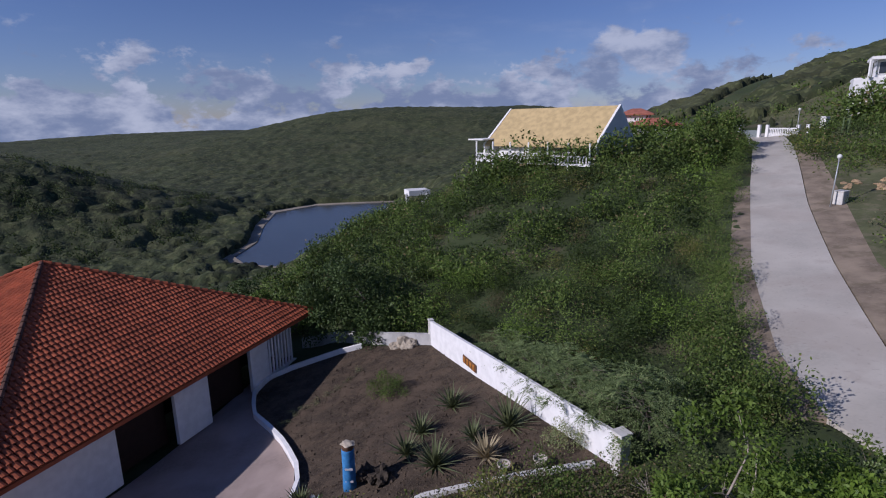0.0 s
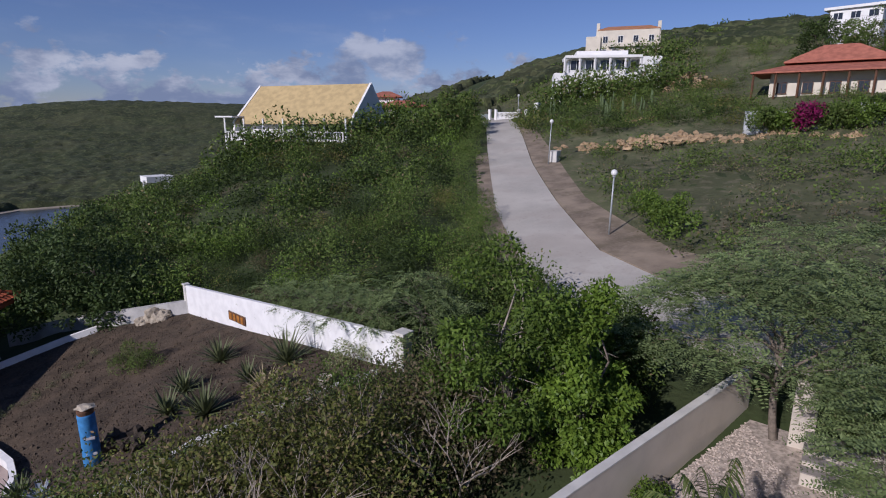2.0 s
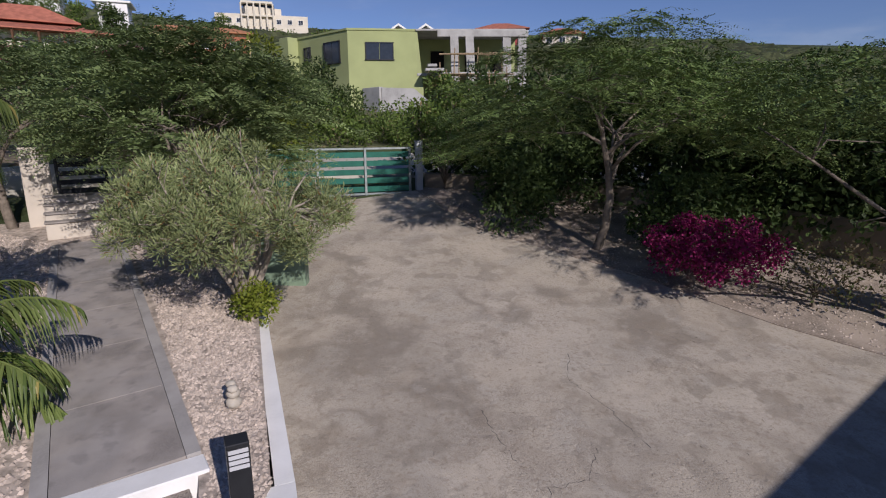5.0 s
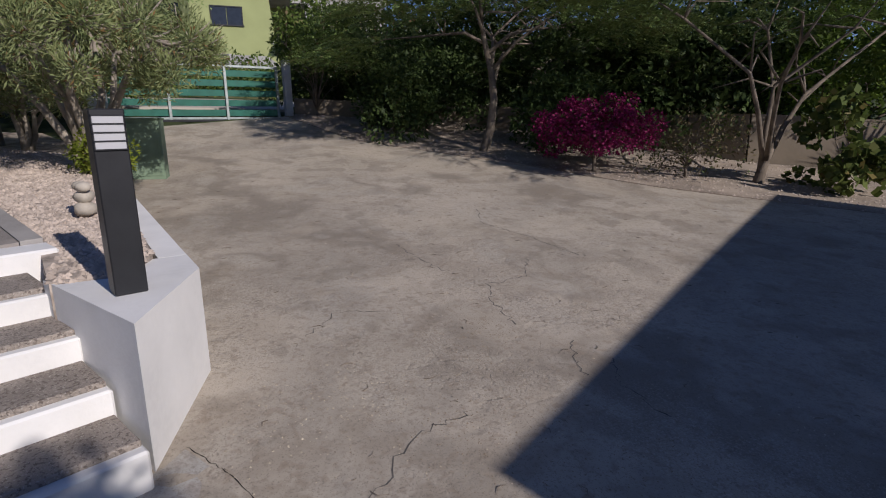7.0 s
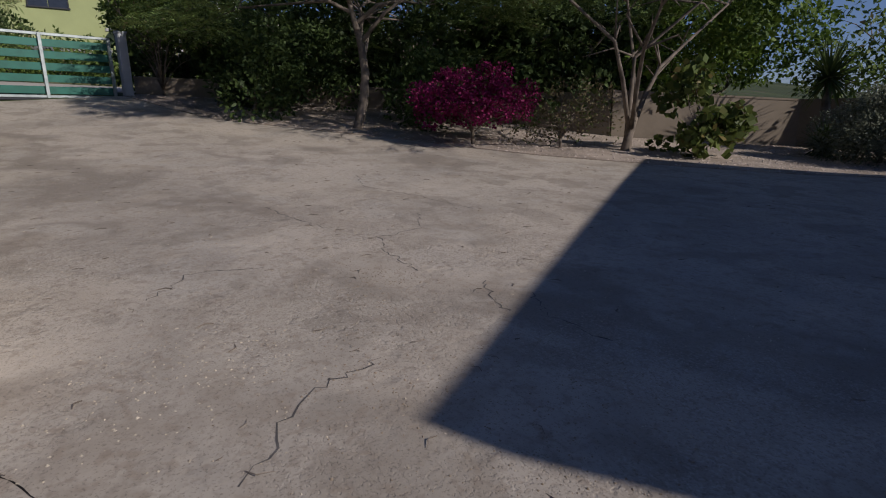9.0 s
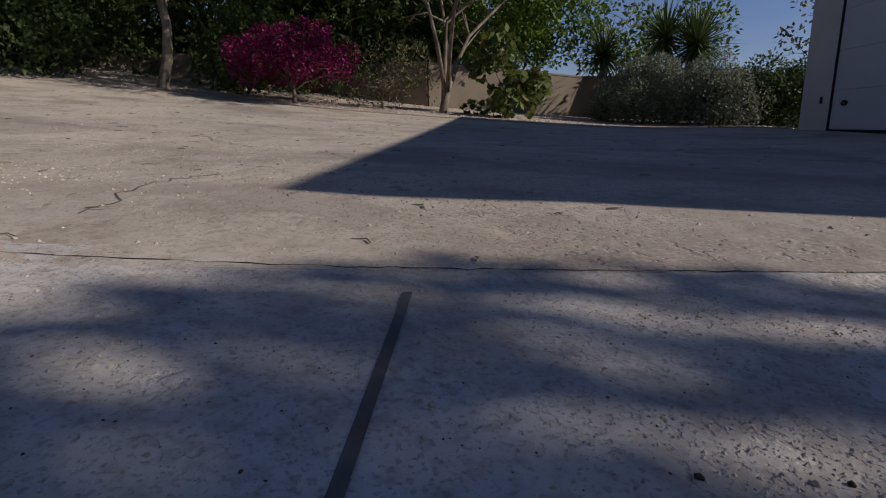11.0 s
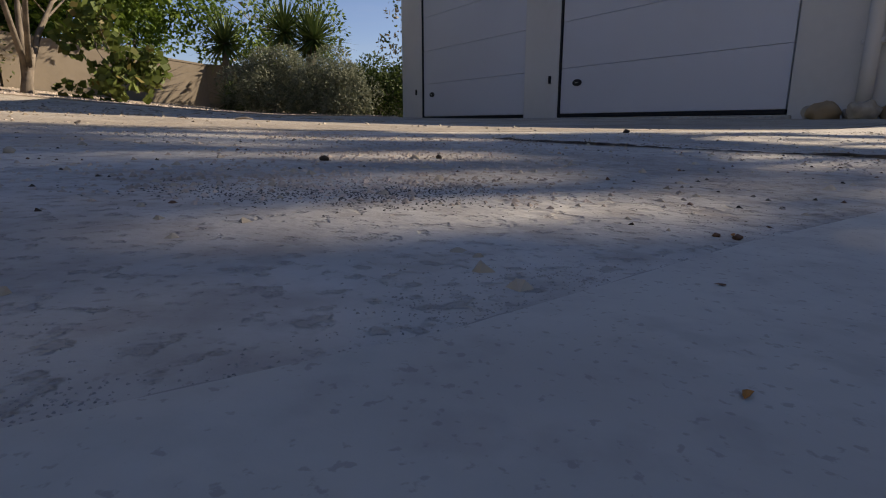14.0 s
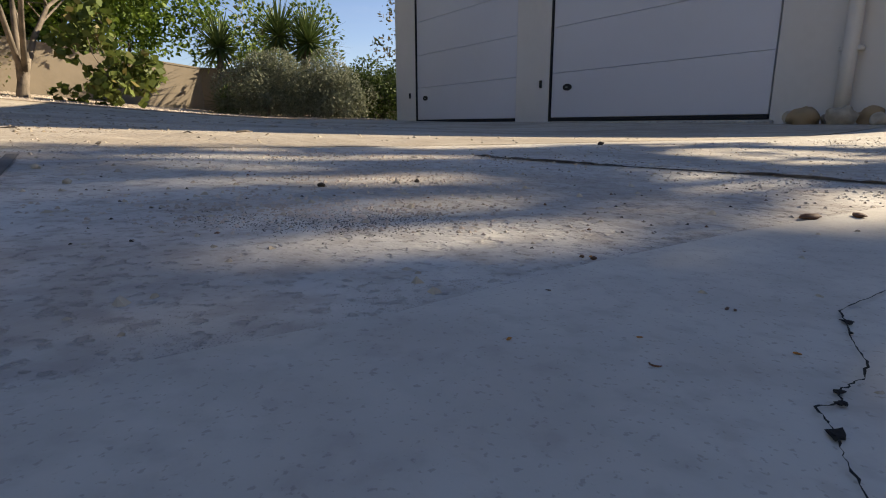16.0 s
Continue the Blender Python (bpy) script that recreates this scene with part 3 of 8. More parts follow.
ROAD_L = [(50, 97), (43.5, 79.6), (32.9, 59.8), (21.9, 38.4), (16.9, 26.5), (15.2, 20.0), (16.0, 13.5), (18.2, 7.0), (20.0, 0.0), (21.5, -8.0), (23.5, -18.0)]
ROAD_R = [(56.5, 95), (48.0, 77.5), (34.2, 51.9), (26.9, 37.2), (21.2, 24.8), (20.2, 19.0), (21.0, 13.5), (22.8, 7.5), (25.0, 0.5), (26.5, -8.0), (28.5, -18.0)]
ROAD = ROAD_L + ROAD_R[::-1]
LAGOON = [(-52, 126), (-47, 119), (-38, 116), (-30, 122), (-28, 156), (-24, 190), (-22, 212), (-51, 206), (-62, 190), (-58, 166), (-52, 142)]
BED = [(3.82, 0.84), (3.86, 0.47), (4.26, 0.40), (7.5, 1.28), (9.6, 1.85), (13.2, 3.6), (14.6, 6.6), (13.6, 9.2), (2.0, 6.9), (2.4, 2.3), (3.5, 2.9), (4.5, 1.08)]
GARDEN = [(6.4, 18.6), (-1.4, 35.6), (-6.8, 38.4), (-10.2, 37.6), (-13.1, 36.1), (-13.5, 33.8), (-12.4, 30.7), (-10.9, 29.0), (-9.6, 27.3), (-7.9, 24.2), (-7.2, 22.2), (-6.9, 18.6)]
YARD = [(2.98, 0.36), (3.97, 0.27), (7.5, 1.34), (9.6, 2.0), (13.3, 3.5), (15.1, 3.0), (16.9, -1.2), (13.6, -2.6), (12.0, -4.2), (10.6, -5.5), (8.3, -7.0), (6.9, -8.25), (5.2, -9.7), (3.6, -11.4), (2.2, -11.2), (-2.6, -4.3), (0.94, -1.38)]
APRON = [(3.12, 0.17), (0.93, -1.375), (-2.62, -4.28), (-5.0, -2.5), (-5.0, 6.0), (2.2, 6.0), (2.6, 0.75), (3.0, 0.25)]


DRIVE = [(-17.4, 24.3), (-19.8, 16.0), (-7.2, 16.0), (-7.4, 21.6), (-8.1, 24.2), (-9.8, 27.3), (-11.1, 29.0), (-12.6, 30.8), (-13.7, 33.7), (-13.3, 36.2), (-12.6, 39.3), (-14.4, 36.9), (-15.6, 31.0)]

VERGE = [(x + 0.1, y) for x, y in ROAD_R[1:7]] + [(24.5, 14.0), (25.5, 19.5), (26.0, 25.0), (31.0, 36.0), (38.8, 51.0), (52.0, 76.5)]


def land_z(x, y):
    z = ground_z(x, y)
    x, y = np.asarray(x, float), np.asarray(y, float)
    sink = np.where(inside(x, y, YARD) | inside(x, y, APRON), 0.12, 0.0) + np.where(inside(x, y, ROAD), 0.05, 0.0)
    sink = sink + np.where(inside(x, y, BED), 0.12, 0.0)
    near = np.zeros(x.shape, bool)
    for dx, dy in ((0, 0), (0.6, 0), (-0.6, 0), (0, 0.6), (0, -0.6)):
        near |= inside(x + dx, y + dy, GARDEN) | inside(x + dx, y + dy, DRIVE) | inside(x + 2 * dx, y + 2 * dy, VERGE) | inside(x + dx, y + dy, ROAD)
    sink = sink + np.where(near, 0.14, 0.0)
    z = np.where(inside(x, y, LAGOON), -21.5, np.maximum(z - sink, np.where(np.hypot(x, y) > 880, -60.0, -19.45)))
    rough = 0.10 * np.sin(x * 1.7 + 2 * np.sin(y * 0.9)) * np.sin(y * 1.3 + 1.5 * np.sin(x * 0.7))
    return z + rough * step01(np.hypot(x - 5, y + 3), 16, 30) * ~(inside(x, y, ROAD) | near)


XS, YS = axis(-1500, 1500, -24, 62, 0.7), axis(-1200, 2600, -20, 100, 0.8)
setting("ground", sheet(XS, YS, land_z), M["land"], "dry rolling land with sparse brown soil under the scrub", "ground", True)


def slab_over(name, poly, material, label, lift=0.0, step=0.35, height=ground_z, skirt=0.25, category=""):
    """A paved surface that follows the land inside a plan outline, with a skirt down its edge."""
    bm = bmesh.new()
    vs = [bm.verts.new((x, y, 0)) for x, y in poly]
    bm.faces.new(vs)
    x0, x1 = min(p[0] for p in poly), max(p[0] for p in poly)
    y0, y1 = min(p[1] for p in poly), max(p[1] for p in poly)
    for lo, hi, no in ((x0, x1, (1, 0, 0)), (y0, y1, (0, 1, 0))):
        for c in np.arange(lo + step, hi, step):
            co = (c, 0, 0) if no[0] else (0, c, 0)
            bmesh.ops.bisect_plane(bm, geom=bm.verts[:] + bm.edges[:] + bm.faces[:], plane_co=co, plane_no=no)
    rim = [e for e in bm.edges if e.is_boundary]
    low = bmesh.ops.extrude_edge_only(bm, edges=rim)["geom"]
    low = {v for v in low if isinstance(v, bmesh.types.BMVert)}
    pts = [v.co.copy() for v in bm.verts]
    zs = height(np.array([p.x for p in pts]), np.array([p.y for p in pts])) + lift
    for v, z in zip(bm.verts, zs):
        v.co.z = float(z) - (skirt if v in low else 0)
    bmesh.ops.recalc_face_normals(bm, faces=bm.faces[:])
    if sum(f.normal.z * f.calc_area() for f in bm.faces) < 0:
        bmesh.ops.reverse_faces(bm, faces=bm.faces[:])
    me = bpy.data.meshes.new(name)
    bm.to_mesh(me)
    bm.free()
    return setting(name, me, material, label, category)


slab_over("yard_paving", YARD, M["yard"], "worn sandy concrete yard with stains and grit", 0.0, 0.5, category="paving")
slab_over("apron_paving", APRON, M["slab"], "grey cracked concrete apron before the house", 0.0, 0.14, category="paving")
slab_over("road", ROAD, M["road"], "pale concrete road climbing the hill between bushes", 0.04, 1.5)

slab_over("verge", VERGE[::-1], M["verge"], "bare brown soil verge beside the road", 0.05, 1.6)

LEFT = ROAD_L[2:6]
slab_over("verge_left", LEFT + [(x - 1.5, y + 0.3) for x, y in LEFT[::-1]], M["verge"], "narrow bare soil verge under the bushes along the road", 0.05, 1.2, category="verge")

# lagoon
setting("water", Build().prism(LAGOON, -21.0, -19.6), M["water"], "still blue grey lagoon in the valley", "lagoon")
SHORE = [(c[0] + (c[0] + 40) * 0.16, c[1] + (c[1] - 165) * 0.09) for c in LAGOON]
setting("shore", Build().add(
    [(x, y, -19.40) for x, y in SHORE] + [(x, y, -19.40) for x, y in LAGOON] + [(x, y, -19.7) for x, y in LAGOON],
    [(k, (k + 1) % 11, 11 + (k + 1) % 11, 11 + k) for k in range(11)] + [(11 + k, 11 + (k + 1) % 11, 22 + (k + 1) % 11, 22 + k) for k in range(11)]),
    M["shore"], "pale brown muddy shore of the lagoon", "shore")


# ---- the home plot: garage, walls, gate, planter and steps ----
def along(a, b):
    """Length and bearing in degrees from a to b in plan."""
    return math.hypot(b[0] - a[0], b[1] - a[1]), math.degrees(math.atan2(b[1] - a[1], b[0] - a[0]))


def wall_run(name, pts, thick, low, top, material, label, cap=None, category="wall"):
    """A free-standing wall along plan points; low and top are functions of x, y; each bay is closed, its cap overhangs."""
    w = thing(name, label, category, kind="structure")
    for (ax, ay), (bx, by) in zip(pts, pts[1:]):
        length, rz = along((ax, ay), (bx, by))
        n = max(1, int(length / 2.0))
        nx, ny = -math.sin(radians(rz)), math.cos(radians(rz))
        for k in range(n):
            s0, s1 = k / n, (k + 1) / n
            p, q = (ax + (bx - ax) * s0, ay + (by - ay) * s0), (ax + (bx - ax) * s1, ay + (by - ay) * s1)
            h = thick / 2
            poly = [(p[0] - nx * -h, p[1] - ny * -h), (p[0] + nx * -h, p[1] + ny * -h), (q[0] + nx * -h, q[1] + ny * -h), (q[0] + nx * h, q[1] + ny * h)]
            bay = part("bay", Build().prism(poly, low, top), material, w)
            if cap:
                h = thick / 2 + 0.012
                poly = [(p[0] + nx * h, p[1] + ny * h), (p[0] - nx * h, p[1] - ny * h), (q[0] - nx * h, q[1] - ny * h), (q[0] + nx * h, q[1] + ny * h)]
                part("coping", Build().prism(poly, top, lambda x, y: top(x, y) + 0.045), cap, bay)
    return w


GA, GB = (1.71, -10.42), (-1.98, -5.18)                 # sill line of the two doors
g_len, g_rz = along(GA, GB)
SILL = -1.775
garage = thing("garage_building", "white rendered flat-roofed garage with two pale sectional doors", "garage", (GA[0], GA[1], SILL), g_rz, kind="structure")
# local frame: x along the doors, y into the building, z up from the sill
G_LOW, G_TOP = -0.35, 3.05
D1, D2, SPLIT = 2.84, 2.88, 0.68


def g_part(name, boxes, material, label="", bev=0.012, parent=None):
    b = Build()
    for x0, x1, y0, y1, z0, z1 in boxes:
        b.box(((x0 + x1) / 2, (y0 + y1) / 2, (z0 + z1) / 2), (x1 - x0, y1 - y0, z1 - z0), 0, bev)
    return part(name, b, material, parent or garage, label)


gx1, gx2, gx3, gx4 = D1, D1 + SPLIT, D1 + SPLIT + D2, D1 + SPLIT + D2 + 1.60
for x0, x1 in ((-0.75, 0.0), (gx1, gx2), (gx3, gx4)):
    g_part("pier", [(x0, x1, 0.0, 0.3, G_LOW, G_TOP)], M["garage"])
for x0, x1 in ((0.0, gx1), (gx2, gx3)):
    g_part("lintel", [(x0, x1, 0.002, 0.3, 2.33, G_TOP)], M["garage"], "", 0.0)
g_part("side_wall", [(-0.75, -0.45, 0.3, 7.0, G_LOW, G_TOP)], M["garage"])
g_part("side_wall", [(gx4 - 0.3, gx4, 0.3, 7.0, G_LOW, G_TOP)], M["garage"])
g_part("back_wall", [(-0.75, gx4, 7.0, 7.3, G_LOW, G_TOP)], M["garage"])
# unseen roof: its front edge is skewed to set the shadow line on the yard
part("roof", Build().prism([(-0.85, -0.44), (gx4 + 0.1, -0.14), (gx4 + 0.1, 7.4), (-0.85, 7.4)], G_TOP, G_TOP + 0.22), M["white"], garage)
g_part("threshold", [(-0.05, gx3 + 0.05, -0.04, 0.34, -0.12, 0.0)], M["slab"])
pipe = Build()
pipe.tube([(gx3 + 0.60, -0.07, z) for z in (-0.02, 0.5, 1.5, 2.5, 3.0)], [0.055] * 5, 10)
for z in (0.55, 2.1):
    pipe.box((gx3 + 0.60, -0.04, z), (0.16, 0.09, 0.04), 0, 0.008)
part("downpipe", pipe, M["garage"], garage, "pale painted downpipe", True)


def sectional_door(x0, width, tag):
    """Four panels, a rubber seal below, a black strip for the shaded gap at the hinge side, an oval lock and a black
    key plate.
    """
    hold = new("garage_door")
    hold.parent = garage
    hold.location = (x0, 0.03, 0)
    tagged(hold, "closed pale grey sectional garage door")
    rows, h = 4, 0.568
    for k in range(rows):
        b = Build().box((width / 2, 0.02, 0.05 + h * (k + 0.5)), (width - 0.05, 0.04, h - 0.004), 0, 0.003)
        part("panel", b, M["door"], hold)
    part("seal", Build().box((width / 2, 0.01, 0.027), (width - 0.03, 0.06, 0.045), 0, 0.006), M["seal"], hold, "black rubber bottom seal")
    # solid black strip in place of the shadowed gap at the jamb
    part("jamb_gap", Build().box((0.012, 0.0, 1.16), (0.024, 0.05, 2.33), 0, 0.0), M["seal"], hold, "black strip standing for the shaded gap beside the door")
    part("backing", Build().box((width / 2, 0.09, 1.165), (width, 0.03, 2.33)), M["greywall"], hold)
    lock = Build()
    ring = [(0.31 + 0.075 * math.cos(a), -0.012, 0.43 + 0.042 * math.sin(a)) for a in np.linspace(0, 2 * math.pi, 20, endpoint=False)]
    back = [(x, 0.004, z) for x, _, z in ring]
    lock.add(ring + back, [tuple(range(20)), *[(i, 20 + i, 20 + (i + 1) % 20, (i + 1) % 20) for i in range(20)]])
    lk = part("lock", lock, M["seal"], hold, "black oval lock plate")
    part("key_cylinder", Build().box((0.31, -0.016, 0.43), (0.05, 0.008, 0.012), 0, 0.003), M["steel"], lk)
    return hold


sectional_door(0.0, D1, "small")
sectional_door(gx2, D2, "wide")
for x in (-0.19, gx2 - 0.15):
    part("key_switch", Build().box((x, -0.012, 0.49), (0.035, 0.03, 0.10), 0, 0.006), M["seal"], garage, "small black switch box")

# rocks along the foot of the wall beside the wide door
for k in range(10):
    s = 0.09 + 0.025 * math.sin(k * 2.3)
    lx = gx3 + 0.30 + 0.135 * k
    p = garage.matrix_basis @ Vector((lx, -0.16 - 0.15 * (k % 2), 0))
    r = Build().rock((0, 0, 0), (s, s * (0.85 + 0.2 * (k % 3)), s * 0.85), k * 7 + 3, 3, 0.22)
    ob = tagged(part("rock", r, M["rubble" if k % 3 == 1 else "stone"], None, "", True), "rounded limestone rock at the foot of the wall", "rock", "rocks along the wall")
    ob.location = (p.x, p.y, float(ground_z(p.x, p.y)) + s * 0.45)

# rear boundary wall behind the trees, and the long pale wall beside the gravel garden
R_WALL = [(17.3, -1.5), (15.9, -6.3), (13.0, -9.6), (10.2, -11.0), (7.7, -14.6), (2.4, -16.2)]
wall_run("wall_rear", R_WALL, 0.2, lambda x, y: ground_z(x, y) - 0.3, lambda x, y: -0.10 + 0.0 * x + 0.085 * np.minimum(y + 11.0, 0) + 0.14 * np.maximum(x - 13.0, 0), M["tan"], "plain tan rendered boundary wall", M["tan"])
L_WALL = [(-2.0, 6.15), (2.3, 7.1), (6.3, 8.05), (10.0, 8.85), (14.0, 9.7)]
wall_run("wall_garden", L_WALL, 0.2, lambda x, y: bed_z(x, y) - 0.9, lambda x, y: 0.36 + 0.075 * (x - 5.0), M["greywall"], "pale grey rendered boundary wall with a lighter top", M["cap"])

# gravel garden surface and the strip along the trees
slab_over("gravel_bed", BED, M["gravel_bed"], "bed of pale crushed coral gravel", 0.0, 0.6, bed_z, 1.1, "gravel")
STRIP = [(16.9, -1.2), (13.6, -2.6), (12.0, -4.2), (10.6, -5.5), (8.3, -7.0), (6.9, -8.25), (5.2, -9.7), (3.6, -11.4), (2.3, -11.3), (2.6, -16.0), (7.6, -14.4), (10.1, -10.9), (12.9, -9.5), (15.8, -6.2), (17.2, -1.5)]
slab_over("gravel_strip", STRIP[::-1], M["gravel_litter"], "strip of pale gravel and leaf litter under the trees", 0.015, 0.7, ground_z, 0.2, "gravel")

# walk with pale borders
W0, W1 = (4.45, 0.98), (12.25, 5.35)                  # its edge next to the yard
w_len, w_rz = along(W0, W1)
wu, wv = (math.cos(radians(w_rz)), math.sin(radians(w_rz))), (-math.sin(radians(w_rz)), math.cos(radians(w_rz)))


def w_pt(s, d, dz=0.0):
    x, y = W0[0] + wu[0] * s + wv[0] * d, W0[1] + wu[1] * s + wv[1] * d
    return x, y, float(bed_z(x, y)) + dz


WALK_W = 1.28
walk_path = thing("walk", "dark exposed-aggregate concrete garden path with pale borders", "path", kind="structure")
n_slabs = 6
for k in range(n_slabs):
    s0, s1 = 0.275 + (w_len - 0.275) * k / n_slabs + 0.006, 0.275 + (w_len - 0.275) * (k + 1) / n_slabs - 0.006
    b = Build()
    c4 = [w_pt(s0, 0.13), w_pt(s1, 0.13), w_pt(s1, WALK_W - 0.13), w_pt(s0, WALK_W - 0.13)]
    b.prism([(p[0], p[1]) for p in c4], lambda x, y: bed_z(x, y) - 0.2, lambda x, y: bed_z(x, y) + 0.035)
    part("paving_slab", b, M["walk"], walk_path)
for d0 in (0.0, WALK_W - 0.125):
    b = Build()
    c4 = [w_pt(0.275, d0), w_pt(w_len, d0), w_pt(w_len, d0 + 0.125), w_pt(0.275, d0 + 0.125)]
    b.prism([(p[0], p[1]) for p in c4], lambda x, y: bed_z(x, y) - 0.2, lambda x, y: bed_z(x, y) + 0.042)
    part("border", b, M["walk_edge"], walk_path, "pale concrete border")

# steps down to the apron
steps = thing("garden_steps", "white painted steps with grey pebbled treads", "steps", kind="structure")
NOSE = [0.0, -0.53, -0.93, -1.34, -1.73, -2.15]
c = w_pt(0.13, 1.02)
part("riser", Build().box((c[0], c[1], -1.525), (0.28, 2.08, 1.15), w_rz, 0.012), M["white"], steps, "white painted top edge of the steps")
for k in range(1, 5):
    z = -0.92 - 0.156 * k
    s1, s0 = NOSE[k - 1] + 0.02, NOSE[k]
    c = w_pt((s0 + s1) / 2, 1.10)
    b = Build().box((c[0], c[1], (z - 0.03 - 2.1) / 2), (s1 - s0, 1.9, z - 0.03 + 2.1), w_rz, 0.012)
    part("riser", b, M["white"], steps)
    t = Build().box((c[0] + 0.03 * wu[0], c[1] + 0.03 * wu[1], z - 0.016), (s1 - s0 - 0.06, 1.88, 0.034), w_rz, 0.006)
    part("tread", t, M["tread"], steps, "grey pebbled tread")

# planter corner and kerb along the yard
kerb = thing("kerb", "white rendered planter corner and kerb along the yard", "kerb", kind="structure")
b = Build()
corner = [(2.98, 0.28), (3.91, 0.10), (4.32, 0.21), (4.26, 0.40), (3.86, 0.47), (3.80, 0.80), (3.93, 0.90), (3.86, 0.86)]
rim = corner[:-1]
b.prism(rim, lambda x, y: -2.05, lambda x, y: -1.03)
part("planter_corner", b, M["white"], kerb)
for p, q in (((4.323, 0.212), (7.44, 1.13)), ((7.44, 1.13), (9.6, 1.72))):
    length, rz = along(p, q)
    b = Build()
    nx, ny = -math.sin(radians(rz)), math.cos(radians(rz))
    top = lambda x, y: np.minimum(-1.03 + 0.05 * np.maximum(x - 4.33, 0.0), bed_z(x, y) + 0.02)
    b.prism([p, q, (q[0] + nx * 0.17, q[1] + ny * 0.17), (p[0] + nx * 0.17, p[1] + ny * 0.17)], lambda x, y: ground_z(x, y) - 0.2, top)
    part("kerb_run", b, M["white"], kerb)

# bollard lamp
bol = thing("bollard_lamp", "square anthracite bollard lamp with a white louvred light window", "lamp", (3.53, 0.40, -1.03), 22)
part("post", Build().box((0, 0, 0.455), (0.15, 0.15, 0.91), 0, 0.006), M["anthracite"], bol)
lz = 0.80
part("light_window", Build().box((-0.055, 0, lz), (0.05, 0.13, 0.16), 0, 0.002), M["frost"], bol, "white frosted light window")
for k in range(5):
    part("louvre", Build().box((-0.079, 0, lz - 0.08 + 0.04 * k), (0.012, 0.14, 0.007), 0, 0.001), M["anthracite"], bol)

# sliding gate of green slats
g_a, g_b = (16.88, -1.04), (15.85, 3.02)
gl, grz = along(g_a, g_b)
gate = thing("sliding_gate", "closed sliding gate of dark green slats in a galvanised frame", "gate", (g_a[0], g_a[1], -0.06), grz)
for x in (0.03, gl / 3, gl * 2 / 3, gl - 0.03):
    part("upright", Build().box((x, 0.03, 0.72), (0.07, 0.06, 1.40), 0, 0.005), M["steel"], gate)
for z in (0.06, 1.40):
    part("rail", Build().box((gl / 2, 0.015, z), (gl, 0.05, 0.06), 0, 0.005), M["steel"], gate)
for k in range(5):
    part("slat", Build().box((gl / 2, -0.02, 0.20 + 0.255 * k), (gl - 0.02, 0.02, 0.165), 0, 0.004), M["slat"], gate)
part("track", Build().box((gl / 2, 0, -0.0), (gl + 0.1, 0.08, 0.05), 0, 0.004), M["anthracite"], gate)
for p in ((16.97, -1.30), (15.78, 3.28)):
    b = Build().box((0, 0, 0.72), (0.2, 0.2, 1.56), grz, 0.012)
    b.box((0, 0, 1.52), (0.24, 0.24, 0.05), grz, 0.01)
    ob = tagged(part("gate_pillar", b, M["pale_wall"]), "weathered pale rendered gate pillar with a flat cap", "pillar", "gate pillars", "structure")
    ob.location = (p[0], p[1], float(ground_z(*p)) - 0.05)

# sage green wall end at the yard's edge, built as a cabinet; lid and door are made up
ub = thing("sage_panel", "flat sage green wall end at the edge of the yard, built as a cabinet", "utility box", (10.4, 1.13, float(ground_z(10.4, 1.2)) + 0.02), 84)
part("body", Build().box((0.42, -0.12, 0.46), (0.84, 0.24, 0.96), 0, 0.008), M["box_green"], ub)
part("lid", Build().box((0.42, -0.12, 0.95), (0.87, 0.27, 0.03), 0, 0.006), M["box_green"], ub)
part("door_panel", Build().box((0.42, 0.004, 0.46), (0.74, 0.012, 0.84), 0, 0.004), M["box_green"], ub)

# pedestrian gate with its steps
pg = thing("garden_gate", "dark slatted pedestrian gate between pale pillars", "gate", (13.35, 6.55, -0.05), w_rz - 90)
for k in range(4):
    part("step", Build().box((-0.1, -0.75 + 0.28 * k, -0.16 + 0.16 * k), (1.5, 0.3, 0.36), 0, 0.015), M["greywall"], pg, "pale concrete step")
    part("tread", Build().box((-0.1, -0.77 + 0.28 * k, 0.038 + 0.16 * k), (1.54, 0.34, 0.036), 0, 0.008), M["walk"], pg, "darker concrete tread")
for x in (-0.55, 0.45):
    part("upright", Build().box((x, 0.75, 0.98), (0.07, 0.06, 1.15), 0, 0.005), M["anthracite"], pg)
for k in range(5):
    part("slat", Build().box((-0.05, 0.76, 0.55 + 0.21 * k), (0.95, 0.025, 0.12), 0, 0.003), M["anthracite"], pg)
for x in (-0.95, 0.85):
    b = Build().box((x, 0.78, 0.55), (0.55, 0.25, 2.1), 0, 0.015)
    part("pillar", b, M["greywall"], pg)


# ---- the neighbour's house with the big tiled hip roof, and its garden ----
NC, ND = Vector((-10.8, 40.1, -2.5)), Vector((-0.34, -0.94, 0)).normalized()
NN = Vector((-ND.y, ND.x, 0)) * -1                     # into the house
NN = NN if NN.x < 0 else -NN
SIDE, HALF, RISE_N = 23.6, 11.8, 5.9
nh = thing("tiled_house", "white house under a large red clay tiled hip roof", "house", kind="structure")
NA = NC + ND * HALF + NN * HALF + Vector((0, 0, RISE_N))
corners = [NC, NC + ND * SIDE, NC + ND * SIDE + NN * SIDE, NC + NN * SIDE]
b = Build()
b.add([*(c - Vector((0, 0, 0.06)) for c in corners), NA - Vector((0, 0, 0.06)), *(c - Vector((0, 0, 0.26)) for c in corners)],
      [(0, 1, 4), (1, 2, 4), (2, 3, 4), (3, 0, 4), (0, 5, 6, 1), (1, 6, 7, 2), (2, 7, 8, 3), (3, 8, 5, 0), (8, 7, 6, 5)])
